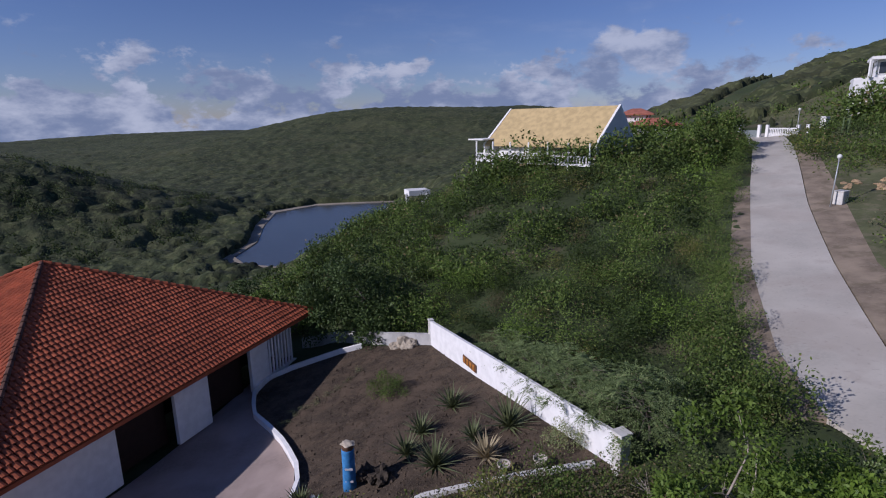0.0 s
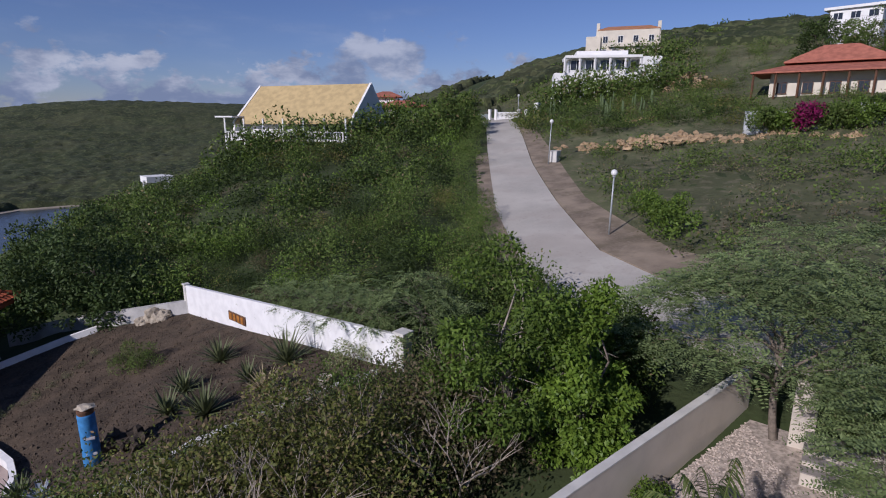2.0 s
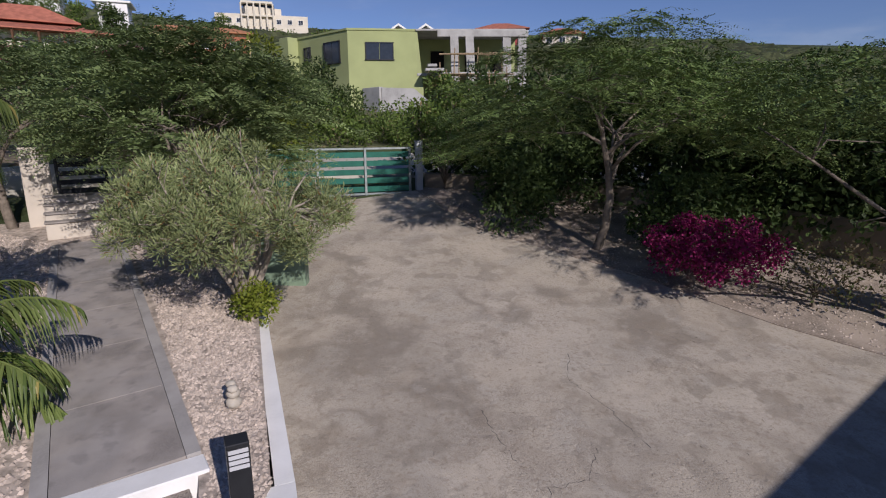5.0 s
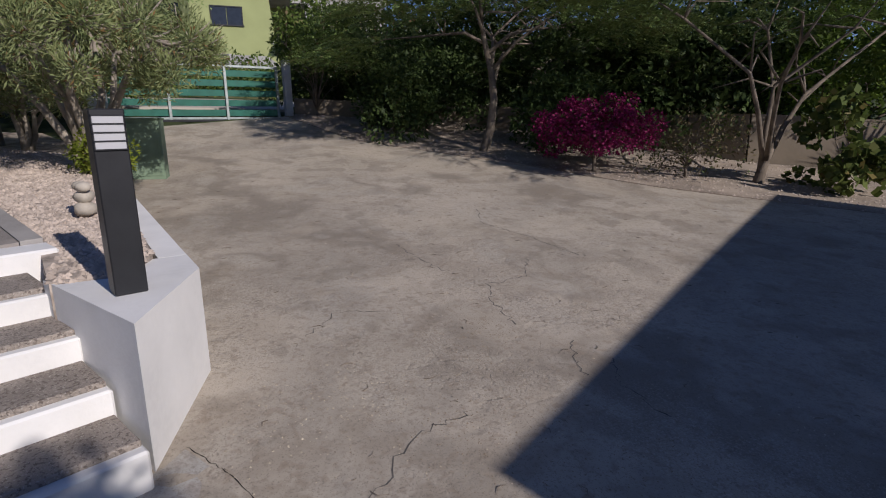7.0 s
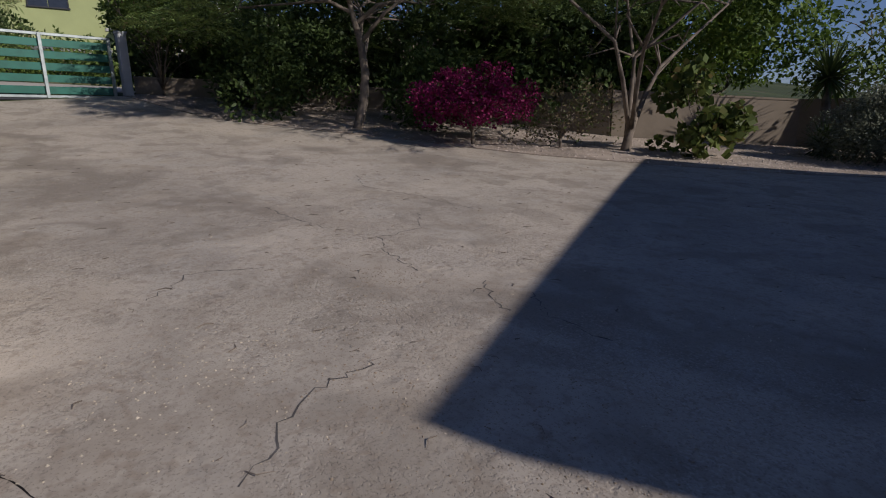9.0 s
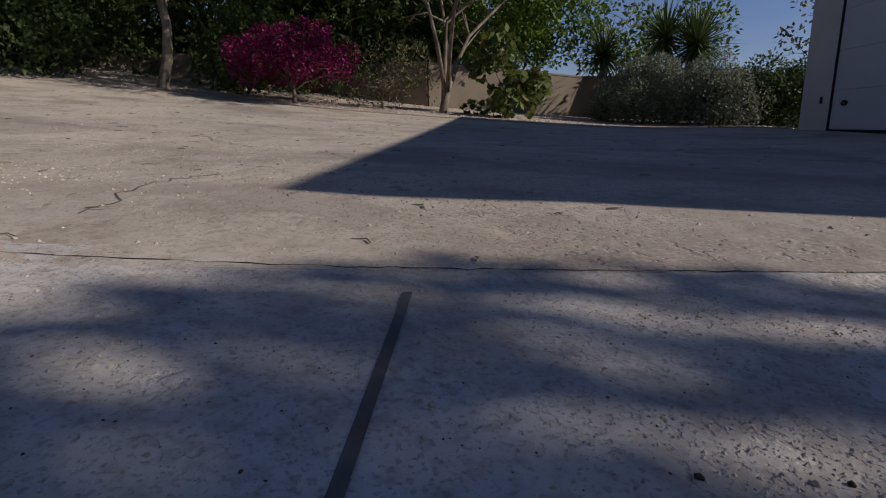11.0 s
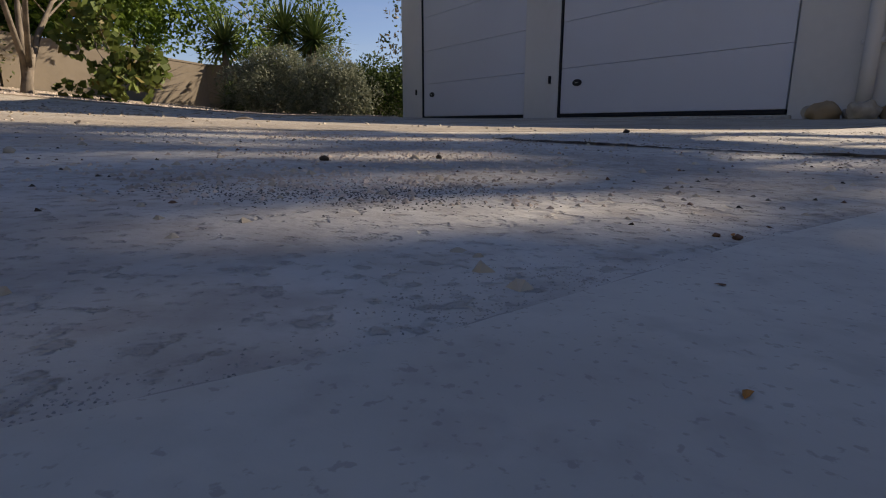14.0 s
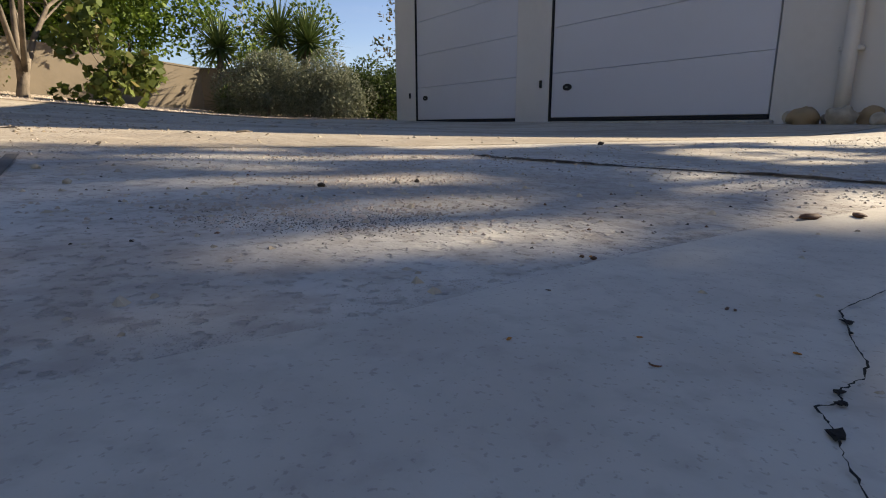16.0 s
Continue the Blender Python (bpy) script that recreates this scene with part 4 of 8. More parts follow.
n_roof = part("roof", b, M["tile"], nh, "red clay barrel tiles")


def tile_shape(w, l):
    """One barrel tile: a half round shell, running down the slope."""
    n, pts = 5, []
    for s, k in ((0.0, 1.0), (1.0, 0.88)):
        for i in range(n):
            a = math.pi * i / (n - 1)
            pts.append((math.cos(a) * w * 0.5 * k, s * l, math.sin(a) * w * 0.32 * k + 0.035 * (1 - s)))
    fs = [(i, i + 1, n + i + 1, n + i) for i in range(n - 1)] + [tuple(range(n))[::-1]]
    return pts, fs


TW_, TL_ = 0.30, 0.42
t_pts, t_fs = tile_shape(TW_, TL_ * 1.08)
tile_mesh = Build().add(t_pts, t_fs).mesh("tile", False)
tile_mesh.materials.append(M["tile"])
rest, n_single = Build(), 0
faces = [(corners[0], corners[1]), (corners[1], corners[2])]
for fi, (p0, p1) in enumerate(faces):
    u = (p1 - p0).normalized()
    mid = (p0 + p1) / 2
    slope = NA - mid
    sl, sd = slope.length, slope.normalized()
    nrm = u.cross(sd)
    if nrm.z < 0:
        nrm = -nrm
    for r in range(int(sl / TL_)):
        half = HALF * (1 - r * TL_ / sl) - 0.12
        cnt = int(2 * half / TW_)
        for c in range(cnt):
            base = mid + sd * (r * TL_) + u * ((c - (cnt - 1) / 2) * TW_) + nrm * 0.0
            ax, ay = (u if nrm.dot(u.cross(sd)) > 0 else -u), sd
            m = Matrix(((ax.x, ay.x, nrm.x, base.x), (ax.y, ay.y, nrm.y, base.y), (ax.z, ay.z, nrm.z, base.z), (0, 0, 0, 1)))
            if fi == 0 and r < 12 and c > cnt * 0.35 and n_single < 300:
                t = new("tile", tile_mesh)
                t.parent, t.matrix_basis = n_roof, m
                n_single += 1
            else:
                rest.add([m @ Vector(p) for p in t_pts], t_fs)
tagged(part("tiles", rest, M["tile"], n_roof), kind="stuff")
for c in corners[:3]:
    b = Build()
    k = 34
    for i in range(k):
        p, q = c + (NA - c) * (i / k), c + (NA - c) * ((i + 1.12) / k)
        b.tube([p + Vector((0, 0, 0.10)), q + Vector((0, 0, 0.07))], [0.15, 0.12], 8)
    part("hip_ridge", b, M["tile_old"] if c is corners[1] else M["tile"], n_roof, "row of rounded hip tiles")

N_IN, NFLOOR = 0.85, -6.5


def n_pt(s, d, z):
    p = NC + ND * s + NN * d
    return (p.x, p.y, z)


def n_box(name, s0, s1, d0, d1, z0, z1, material, label="", parent=nh, bev=0.01):
    c = n_pt((s0 + s1) / 2, (d0 + d1) / 2, (z0 + z1) / 2)
    return part(name, Build().box(c, (s1 - s0, d1 - d0, z1 - z0), math.degrees(math.atan2(ND.y, ND.x)), bev), material, parent, label)


def n_s(px, py):
    return (Vector((px, py, 0)) - Vector((NC.x, NC.y, 0))).dot(ND)


cuts = [n_s(-13.0, 39.0), n_s(-14.0, 36.3), n_s(-14.4, 34.5), n_s(-15.0, 30.6), n_s(-16.0, 28.2), n_s(-16.8, 24.5)]
WT = -2.45
n_box("wall", cuts[1], cuts[2], N_IN, N_IN + 0.25, NFLOOR, WT, M["white"])
n_box("wall", cuts[3], cuts[4], N_IN, N_IN + 0.25, NFLOOR, WT, M["white"])
n_box("wall", cuts[5], SIDE - 0.6, N_IN, N_IN + 0.25, NFLOOR, WT, M["white"])
n_box("wall", cuts[2], cuts[3], N_IN, N_IN + 0.25, -3.1, WT, M["white"])
n_box("wall", cuts[4], cuts[5], N_IN, N_IN + 0.25, -3.1, WT, M["white"])
n_box("wall", SIDE - 0.85, SIDE - 0.6, N_IN, SIDE - 1, NFLOOR, WT, M["white"])
n_box("wall", 0.8, 1.0, N_IN + 1, SIDE - 1, NFLOOR, WT, M["white"])
# blackened wall puts the unlit rooms' shade into colour
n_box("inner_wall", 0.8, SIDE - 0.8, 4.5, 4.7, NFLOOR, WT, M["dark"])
# doors carry the shade of the recess in their colour
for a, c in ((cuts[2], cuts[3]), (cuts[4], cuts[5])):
    n_box("garage_door", a, c, N_IN + 0.90, N_IN + 1.0, NFLOOR, -3.1, M["door_shaded"], "brown door coloured near black for the shade of its deep opening")
for k in range(8):
    s = cuts[0] + (cuts[1] - cuts[0]) * (k + 0.5) / 8
    n_box("screen_bar", s - 0.09, s + 0.09, N_IN, N_IN + 0.1, NFLOOR, WT, M["white"], "white upright screen bar")
n_box("screen_sill", cuts[0] - 0.3, cuts[1], N_IN - 0.02, N_IN + 0.2, NFLOOR, NFLOOR + 0.5, M["white"])

slab_over("neighbour_drive", DRIVE[::-1],
          M["drive"], "pinkish concrete drive before the neighbour's house", 0.06, 1.2, category="paving")
slab_over("garden_bed", GARDEN, M["bed_soil"], "dark raked garden soil with clods", 0.05, 0.8, category="soil")

# low curved kerb round the bed and the low front wall
wall_run("kerb_curve", [(-6.8, 38.1), (-8.6, 38.0), (-10.2, 37.5), (-11.8, 36.9), (-13.1, 36.0), (-13.55, 34.9), (-13.5, 33.6), (-13.0, 32.0), (-12.4, 30.6), (-10.95, 28.95), (-9.7, 27.3), (-8.8, 25.8), (-7.98, 24.2), (-7.4, 22.4), (-7.25, 21.0)], 0.22,
         lambda x, y: ground_z(x, y) - 0.2, lambda x, y: ground_z(x, y) + 0.42, M["white"], "low curved white kerb round the planted bed", None, "kerb")
wall_run("wall_front_low", [(-6.8, 17.4), (-3.5, 17.7), (-1.2, 18.7), (2.2, 19.0), (5.6, 19.1)], 0.3,
         lambda x, y: ground_z(x, y) - 0.2, lambda x, y: ground_z(x, y) + 0.22, M["cap"], "low weathered concrete edging wall", None, "edging")
# this wall's shade is carried by its grey colour
wall_run("wall_back_garden", [(-1.4, 35.7), (-4.3, 37.6), (-7.0, 39.4), (-9.5, 40.8), (-12.2, 41.3)], 0.25,
         lambda x, y: ground_z(x, y) - 0.3, lambda x, y: ground_z(x, y) + 0.85, M["white_shaded"], "low white garden wall, its colour greyed for the shade on it")
GW = [(6.35, 18.9), (2.5, 27.3), (-1.4, 35.66)]
wall_run("wall_white_garden", GW, 0.2, lambda x, y: ground_z(x, y) - 0.3, lambda x, y: -0.07 - 0.103 * (y - 18.9), M["white"], "white rendered garden wall with tree shadows on it")
for p, s, h in (((6.45, 18.6), 0.5, 1.75), ((-1.45, 35.8), 0.3, 1.95)):
    z0 = float(ground_z(*p))
    b = Build().box((p[0], p[1], z0 + h / 2 - 0.1), (s, s, h), 25, 0.015).box((p[0], p[1], z0 + h - 0.08), (s + 0.08, s + 0.08, 0.08), 25, 0.01)
    tagged(part("wall_pillar", b, M["cap"]), "weathered square pillar ending the white wall", "pillar", "wall pillars", "structure")

# wooden sign on the wall: its number stands as plain bars
s_len, s_rz = along(GW[1], GW[0])
sg = thing("wooden_sign", "orange brown carved wooden sign on the white wall", "sign", (1.17, 30.15, -2.42), s_rz)
part("board", Build().box((0, -0.14, 0), (1.75, 0.06, 0.52), 0, 0.02), M["brown"], sg)
for k in range(4):
    part("bar", Build().box((-0.60 + 0.40 * k, -0.185, 0), (0.26, 0.03, 0.38), 0, 0.02), M["sign"], sg)

# painted stump
st = thing("painted_stump", "blue painted column with a weathered crown and white marks", "column", (-4.53, 20.63, float(ground_z(-4.53, 20.63))))
part("shaft", Build().lathe((0, 0, 0), [(0.30, -0.1), (0.30, 0.3), (0.275, 1.0), (0.275, 1.95), (0.26, 2.0)], 20), M["blue"], st, "", True)
part("crown", Build().lathe((0, 0, 1.98), [(0.25, 0), (0.27, 0.16), (0.24, 0.19)], 18), M["brown"], st)
part("cap_stone", Build().rock((0, 0, 2.24), (0.30, 0.27, 0.09), 4, 3, 0.3), M["stone"], st, "rough pale stone cap")
for z in (0.55, 1.15):
    part("mark", Build().box((0.05, -0.262, z), (0.34, 0.03, 0.10), 0, 0.008), M["frost"], st, "faded white painted mark")

# pots
for x, y in ((2.07, 19.5), (3.53, 19.5)):
    p = thing("plant_pot", "empty pale clay plant pot on the soil", "pot", (x, y, float(ground_z(x, y)) + 0.05), group="clay pots")
    part("body", Build().lathe((0, 0, 0), [(0.20, 0), (0.27, 0.36), (0.30, 0.38), (0.30, 0.44), (0.26, 0.44), (0.25, 0.36)], 16), M["clay"], p, "", True)
    part("soil_fill", Build().lathe((0, 0, 0.33), [(0.245, 0), (0.245, 0.02)], 14), M["soil"], p)


# ---- houses up the hill ----
def facade_windows(parent, p, u, w, rows, cols, z0, dz, ww, wh, off=0.04, glass="glass", frame="white_far"):
    """Windows with frames along one wall: p is the wall's foot, u its direction, w its width."""
    n = Vector((u.y, -u.x, 0))
    rz = math.degrees(math.atan2(u.y, u.x))
    for r in range(rows):
        for c in range(cols):
            q = p + u * (w * (c + 0.5) / cols) + n * off
            z = z0 + dz * r
            wd = part("window", Build().box((q.x, q.y, z + wh / 2), (ww, 0.10, wh), rz, 0.0), M[glass], parent)
            b = Build()
            for sx, sz, lx, lz in ((0, wh / 2, ww + 0.16, 0.09), (0, -wh / 2, ww + 0.2, 0.12), (-ww / 2, 0, 0.09, wh), (ww / 2, 0, 0.09, wh), (0, 0, 0.06, wh)):
                o = q + u * sx + n * 0.05
                b.box((o.x, o.y, z + wh / 2 + sz), (lx, 0.09, lz), rz)
            part("frame", b, M[frame], wd)


def block(parent, name, a, bpt, depth, z0, z1, material, label="", bev=0.02):
    """A wall block: its visible front runs from a to b, the body lies behind."""
    u = (Vector((*bpt, 0)) - Vector((*a, 0))).normalized()
    n = Vector((-u.y, u.x, 0))
    w = (Vector((*bpt, 0)) - Vector((*a, 0))).length
    c = Vector((*a, 0)) + u * w / 2 + n * depth / 2
    return part(name, Build().box((c.x, c.y, (z0 + z1) / 2), (w, depth, z1 - z0), math.degrees(math.atan2(u.y, u.x)), bev), material, parent, label), u, w


def hip(parent, a, bpt, depth, z, rise, over, material, ridge=0.35, name="roof"):
    u = (Vector((*bpt, 0)) - Vector((*a, 0))).normalized()
    n = Vector((-u.y, u.x, 0))
    w = (Vector((*bpt, 0)) - Vector((*a, 0))).length
    o = Vector((*a, z))
    e = [o - u * over - n * over, o + u * (w + over) - n * over, o + u * (w + over) + n * (depth + over), o - u * over + n * (depth + over)]
    r = [o + u * (w * (0.5 - ridge / 2)) + n * depth / 2 + Vector((0, 0, rise)), o + u * (w * (0.5 + ridge / 2)) + n * depth / 2 + Vector((0, 0, rise))]
    low = [p - Vector((0, 0, 0.18)) for p in e]
    b = Build().add([*e, *r, *low], [(0, 1, 5, 4), (1, 2, 5), (2, 3, 4, 5), (3, 0, 4), (6, 7, 1, 0), (7, 8, 2, 1), (8, 9, 3, 2), (9, 6, 0, 3), (9, 8, 7, 6)])
    return part(name, b, material, parent)


# sand-roofed house on the spur
yh = thing("spur_house", "long house with a steep sand-coloured tiled roof and a white deck", "house", kind="structure")
Y0, Y1 = Vector((10.6, 94.4, 13.3)), Vector((24.6, 81.4, 13.4))
yu = (Y1 - Y0).normalized()
yn = Vector((yu.y, -yu.x, 0)).normalized()
yn = yn if yn.y < 0 else -yn
b = Build()
ea, eb = Y0 + yn * 5.6 - yu * 1.2 - Vector((0, 0, 5.6)), Y1 + yn * 5.6 - yu * 0.6 - Vector((0, 0, 5.6))
fa, fb = Y0 - yn * 4.6 - Vector((0, 0, 4.6)), Y1 - yn * 4.6 - Vector((0, 0, 4.6))
t = Vector((0, 0, 0.25))
b.add([Y0, Y1, eb, ea, fa, fb, Y0 - t, Y1 - t, eb - t, ea - t, fa - t, fb - t], [(0, 3, 2, 1), (0, 1, 5, 4), (3, 9, 8, 2), (6, 7, 8, 9), (6, 10, 11, 7), (4, 5, 11, 10), (0, 4, 10, 6), (0, 6, 9, 3), (1, 2, 8, 7), (1, 7, 11, 5)])
part("roof", b, M["sand_roof"], yh)
yr = math.degrees(math.atan2(yu.y, yu.x))
for tip, e0, e1, off in ((Y1, eb, fb, 0.35), (Y0, ea, fa, -0.35)):
    o = yu * off
    up = Vector((0, 0, 0.12))
    foot = [Vector((e1.x, e1.y, 5.0)), Vector((e0.x, e0.y, 5.0))]
    ring = [tip + up, e0 + up, foot[1], foot[0], e1 + up]
    gb = Build().add([*ring, *(p_ + o for p_ in ring)], [(0, 1, 2, 3, 4), (9, 8, 7, 6, 5), *[(k, 5 + k, 5 + (k + 1) % 5, (k + 1) % 5) for k in range(5)]])
    part("gable_wall", gb, M["white_far"], yh)
c = (Y0 + Y1) / 2 + yn * 0.2
part("wall", Build().box((c.x, c.y, 5.6), (17.6, 8.4, 4.2), yr, 0.03), M["white_far"], yh)
d0 = Y0 + yn * 5.2 - yu * 1.5
dk = (Y0 + Y1) / 2 + yn * 5.6
part("deck", Build().box((dk.x - yu.x, dk.y - yu.y, 5.2), (20.5, 3.4, 0.3), yr, 0.02), M["white_far"], yh)
for k in range(42):
    p = dk + yn * 1.6 + yu * (-11.2 + 20.4 * k / 41)
    part("baluster", Build().box((p.x, p.y, 5.85), (0.14, 0.12, 1.0), yr, 0.0), M["white_far"], yh)
part("hand_rail", Build().box((dk.x - yu.x + yn.x * 1.6, dk.y - yu.y + yn.y * 1.6, 6.4), (20.6, 0.2, 0.12), yr, 0.0), M["white_far"], yh)
for k in range(7):
    p = dk + yn * 1.6 + yu * (-11.2 + 20.4 * k / 6)
    part("deck_post", Build().box((p.x, p.y, 5.6), (0.2, 0.2, 5.4), yr, 0.0), M["white_far"], yh)
p = Y0 + yn * 5.3 - yu * 0.6
part("porch_roof", Build().box((p.x - yu.x, p.y - yu.y, 8.55), (3.2, 4.4, 0.22), yr, 0.02), M["white_far"], yh)
rh = thing("brick_roof_house", "small house with brownish red tiled roofs behind the hedge", "house", kind="structure")
_, u, w = block(rh, "wall", (29.5, 92.0), (36.5, 89.0), 6, 6.5, 10.4, M["white_far"])
hip(rh, (29.5, 92.0), (36.5, 89.0), 6, 10.4, 1.1, 0.7, M["tile_far"])
_, u, w = block(rh, "wing", (29.5, 95.5), (33.5, 93.8), 4, 9.5, 12.2, M["white_far"])
hip(rh, (29.5, 95.5), (33.5, 93.8), 4, 12.2, 0.9, 0.7, M["tile_far"])

# white flat-roofed villa
vh = thing("white_villa", "modern white flat-roofed villa with a wide glazed terrace", "house", kind="structure")
VA, VB = (66.6, 93.9), (82.8, 83.9)
_, u, w = block(vh, "lower_wall", VA, VB, 8, 11.0, 17.3, M["white_far"])
block(vh, "roof_slab", (67.8, 92.2), (80.2, 84.5), 8, 20.0, 20.5, M["white_far"])
block(vh, "upper_wall", (69.5, 93.2), (79.5, 86.9), 6, 17.3, 20.0, M["white_far"])
block(vh, "parapet", (72.0, 94.2), (80.5, 88.9), 5, 20.5, 21.7, M["white_far"])
n = Vector((u.y, -u.x, 0))
facade_windows(vh, Vector((69.5, 93.2, 0)), u, 11.6, 1, 4, 17.8, 0, 2.3, 1.9, 0.06)
for k in range(6):
    p = Vector((67.8, 92.2, 0)) + u * (14.4 * k / 5) + n * -0.3
    part("column", Build().box((p.x, p.y, 18.65), (0.35, 0.35, 2.8), 0, 0.0), M["white_far"], vh)
block(vh, "east_wing", (80.4, 84.6), (83.4, 82.7), 7, 11.5, 20.2, M["white_far"])
facade_windows(vh, Vector((82.4, 83.25, 0)), u, 1.0, 1, 1, 16.9, 0, 0.7, 2.0, 0.08)

# cream house above it
ch = thing("cream_house", "cream two-storey house with an orange tiled roof on the hilltop", "house", kind="structure")
CA, CB = (95.2, 116.2), (105.9, 106.5)
_, u, w = block(ch, "wall", CA, CB, 8, 21.0, 30.2, M["cream"])
facade_windows(ch, Vector((*CA, 0)), u, w, 1, 4, 27.0, 0, 1.2, 1.6)
facade_windows(ch, Vector((*CA, 0)), u, w, 1, 5, 24.0, 0, 1.5, 1.5)
block(ch, "balcony", (96.5, 113.8), (104.3, 106.7), 1.2, 26.0, 26.9, M["cream"])
block(ch, "side_wing", (92.6, 117.6), (95.2, 115.2), 6, 22.0, 28.6, M["cream"])
hip(ch, CA, CB, 8, 30.2, 1.2, 0.1, M["tile_orange"], 0.7)
for q in (CA, CB):
    part("gable", Build().box((q[0] + 0.6, q[1] + 0.8, 27.6), (0.8, 1.2, 8.4), math.degrees(math.atan2(u.y, u.x)), 0.03), M["cream"], ch)

# red pavilion-roofed house with the planted terrace
ph = thing("veranda_house", "cream house with a two-tiered red roof and a posted veranda", "house", kind="structure")
PA, PB = (75.5, 54.4), (83.2, 41.0)
_, u, w = block(ph, "wall", PA, PB, 8, 10.5, 14.6, M["cream"])
facade_windows(ph, Vector((*PA, 0)), u, w, 1, 5, 11.8, 0, 1.2, 1.5, 0.06, "glass", "brown")
hip(ph, PA, PB, 8, 14.7, 1.7, 2.3, M["tile_far"], 0.5)
hip(ph, (77.9, 53.6), (83.6, 43.6), 5.4, 16.2, 2.3, 0.6, M["tile_far"], 0.35)
n = Vector((u.y, -u.x, 0))
for k in range(8):
    p = Vector((*PA, 0)) - u * 1.9 + u * ((w + 3.8) * k / 7) + n * 1.9
    part("post", Build().box((p.x, p.y, 12.6), (0.22, 0.22, 4.2), 0, 0.0), M["brown"], ph)
tw = thing("terrace_wall", "pale grey rendered terrace wall under flowering hedges", "wall", kind="structure")
wall_pts = [(55.0, 42.0), (63.0, 35.0), (71.0, 28.0)]
for p, q in zip(wall_pts, wall_pts[1:]):
    block(tw, "panel", p, q, 0.4, min(float(ground_z(*p)), float(ground_z(*q))) - 0.5, max(float(ground_z(*p)), float(ground_z(*q))) + 1.6, M["pale_wall"])
# grey-thatched shelter
ts = thing("thatched_shelter", "round thatched shelter on posts", "shelter", (84.0, 37.2, 9.5), kind="structure")
part("thatch", Build().lathe((0, 0, 2.6), [(2.9, 0.0), (2.6, 0.55), (1.6, 1.4), (0.4, 1.95), (0.05, 2.0)], 18), M["thatch"], ts, "", True)
for k in range(5):
    a = 2 * math.pi * k / 5
    part("post", Build().tube([(2.2 * math.cos(a), 2.2 * math.sin(a), -1), (2.2 * math.cos(a), 2.2 * math.sin(a), 2.8)], [0.12, 0.1], 8), M["brown"], ts)
# yellow and terracotta house
oh = thing("terracotta_house", "yellow house with terracotta bays and an orange flat-tiled roof", "house", kind="structure")
OA, OB = (101.9, 42.0), (107.2, 26.2)
_, u, w = block(oh, "wall", OA, OB, 7, 14.0, 18.7, M["yellow"])
hip(oh, OA, OB, 7, 18.7, 1.3, 0.9, M["tile_orange"], 0.7)
n = Vector((u.y, -u.x, 0))
facade_windows(oh, Vector((*OA, 0)), u, w * 0.32, 1, 2, 16.3, 0, 0.9, 1.1, 0.06)
for s0, s1 in ((0.40, 0.66), (0.72, 0.96)):
    p, q = Vector((*OA, 0)) + u * w * s0 + n * 0.25, Vector((*OA, 0)) + u * w * s1 + n * 0.25
    block(oh, "bay", (p.x, p.y), (q.x, q.y), 0.3, 14.6, 18.0, M["terracotta"])
    facade_windows(oh, p, u, (q - p).length, 1, 1, 15.8, 0, 1.5, 1.3, 0.05)
sd = thing("timber_shed", "low reddish brown timber shed by the drive", "shed", kind="structure")
block(sd, "wall", (84.5, 33.4), (87.6, 27.4), 3, 8.0, 12.0, M["brown"])
block(sd, "roof", (84.2, 33.8), (87.3, 27.0), 3.6, 12.0, 12.25, M["brown"])

# hilltop villa far off, and roofs on the skyline
bv = thing("hilltop_villa", "large cream villa with a columned upper terrace on a rocky hilltop", "house", kind="structure")
BA, BB = (201.1, 60.9), (207.9, 31.1)
_, u, w = block(bv, "wall", BA, BB, 12, 33.0, 40.2, M["cream"])
n = Vector((u.y, -u.x, 0))
facade_windows(bv, Vector((*BA, 0)), u, w * 0.3, 1, 3, 37.3, 0, 1.5, 1.5, 0.1)
facade_windows(bv, Vector((*BA, 0)) + u * w * 0.62, u, w * 0.36, 1, 3, 37.3, 0, 1.5, 1.5, 0.1)
p, q = Vector((*BA, 0)) + u * w * 0.28 + n * 1.2, Vector((*BA, 0)) + u * w * 0.62 + n * 1.2
block(bv, "terrace", (p.x, p.y), (q.x, q.y), 4, 39.4, 40.0, M["cream"])
block(bv, "terrace_roof", (p.x, p.y), (q.x, q.y), 6, 43.6, 44.3, M["cream"])
block(bv, "glazed_wall", (p.x + 2.5, p.y), (q.x + 2.5, q.y), 0.3, 36.0, 43.6, M["glass"])
for k in range(6):
    o = p + (q - p) * (k / 5)
    part("column", Build().lathe((o.x, o.y, 36.0), [(0.35, 0), (0.3, 3.7), (0.3, 7.6)], 10), M["cream"], bv)
block(bv, "upper_wall", (BA[0] + 1, BA[1] - 10), (BB[0], BB[1] + 9), 6, 40.0, 42.6, M["cream"])


def skyline_house(a, bpt, z0, z1, wallm, roofm, label, rise=2.2, cols=4):
    h = thing("skyline_house", label, "house", kind="structure")
    _, u, w = block(h, "wall", a, bpt, 9, z0, z1, wallm)
    hip(h, a, bpt, 9, z1, rise, 0.9, roofm, 0.3)
    facade_windows(h, Vector((*a, 0)), u, w, 1, cols, z1 - 2.3, 0, 1.5, 1.5, 0.08)
    return h


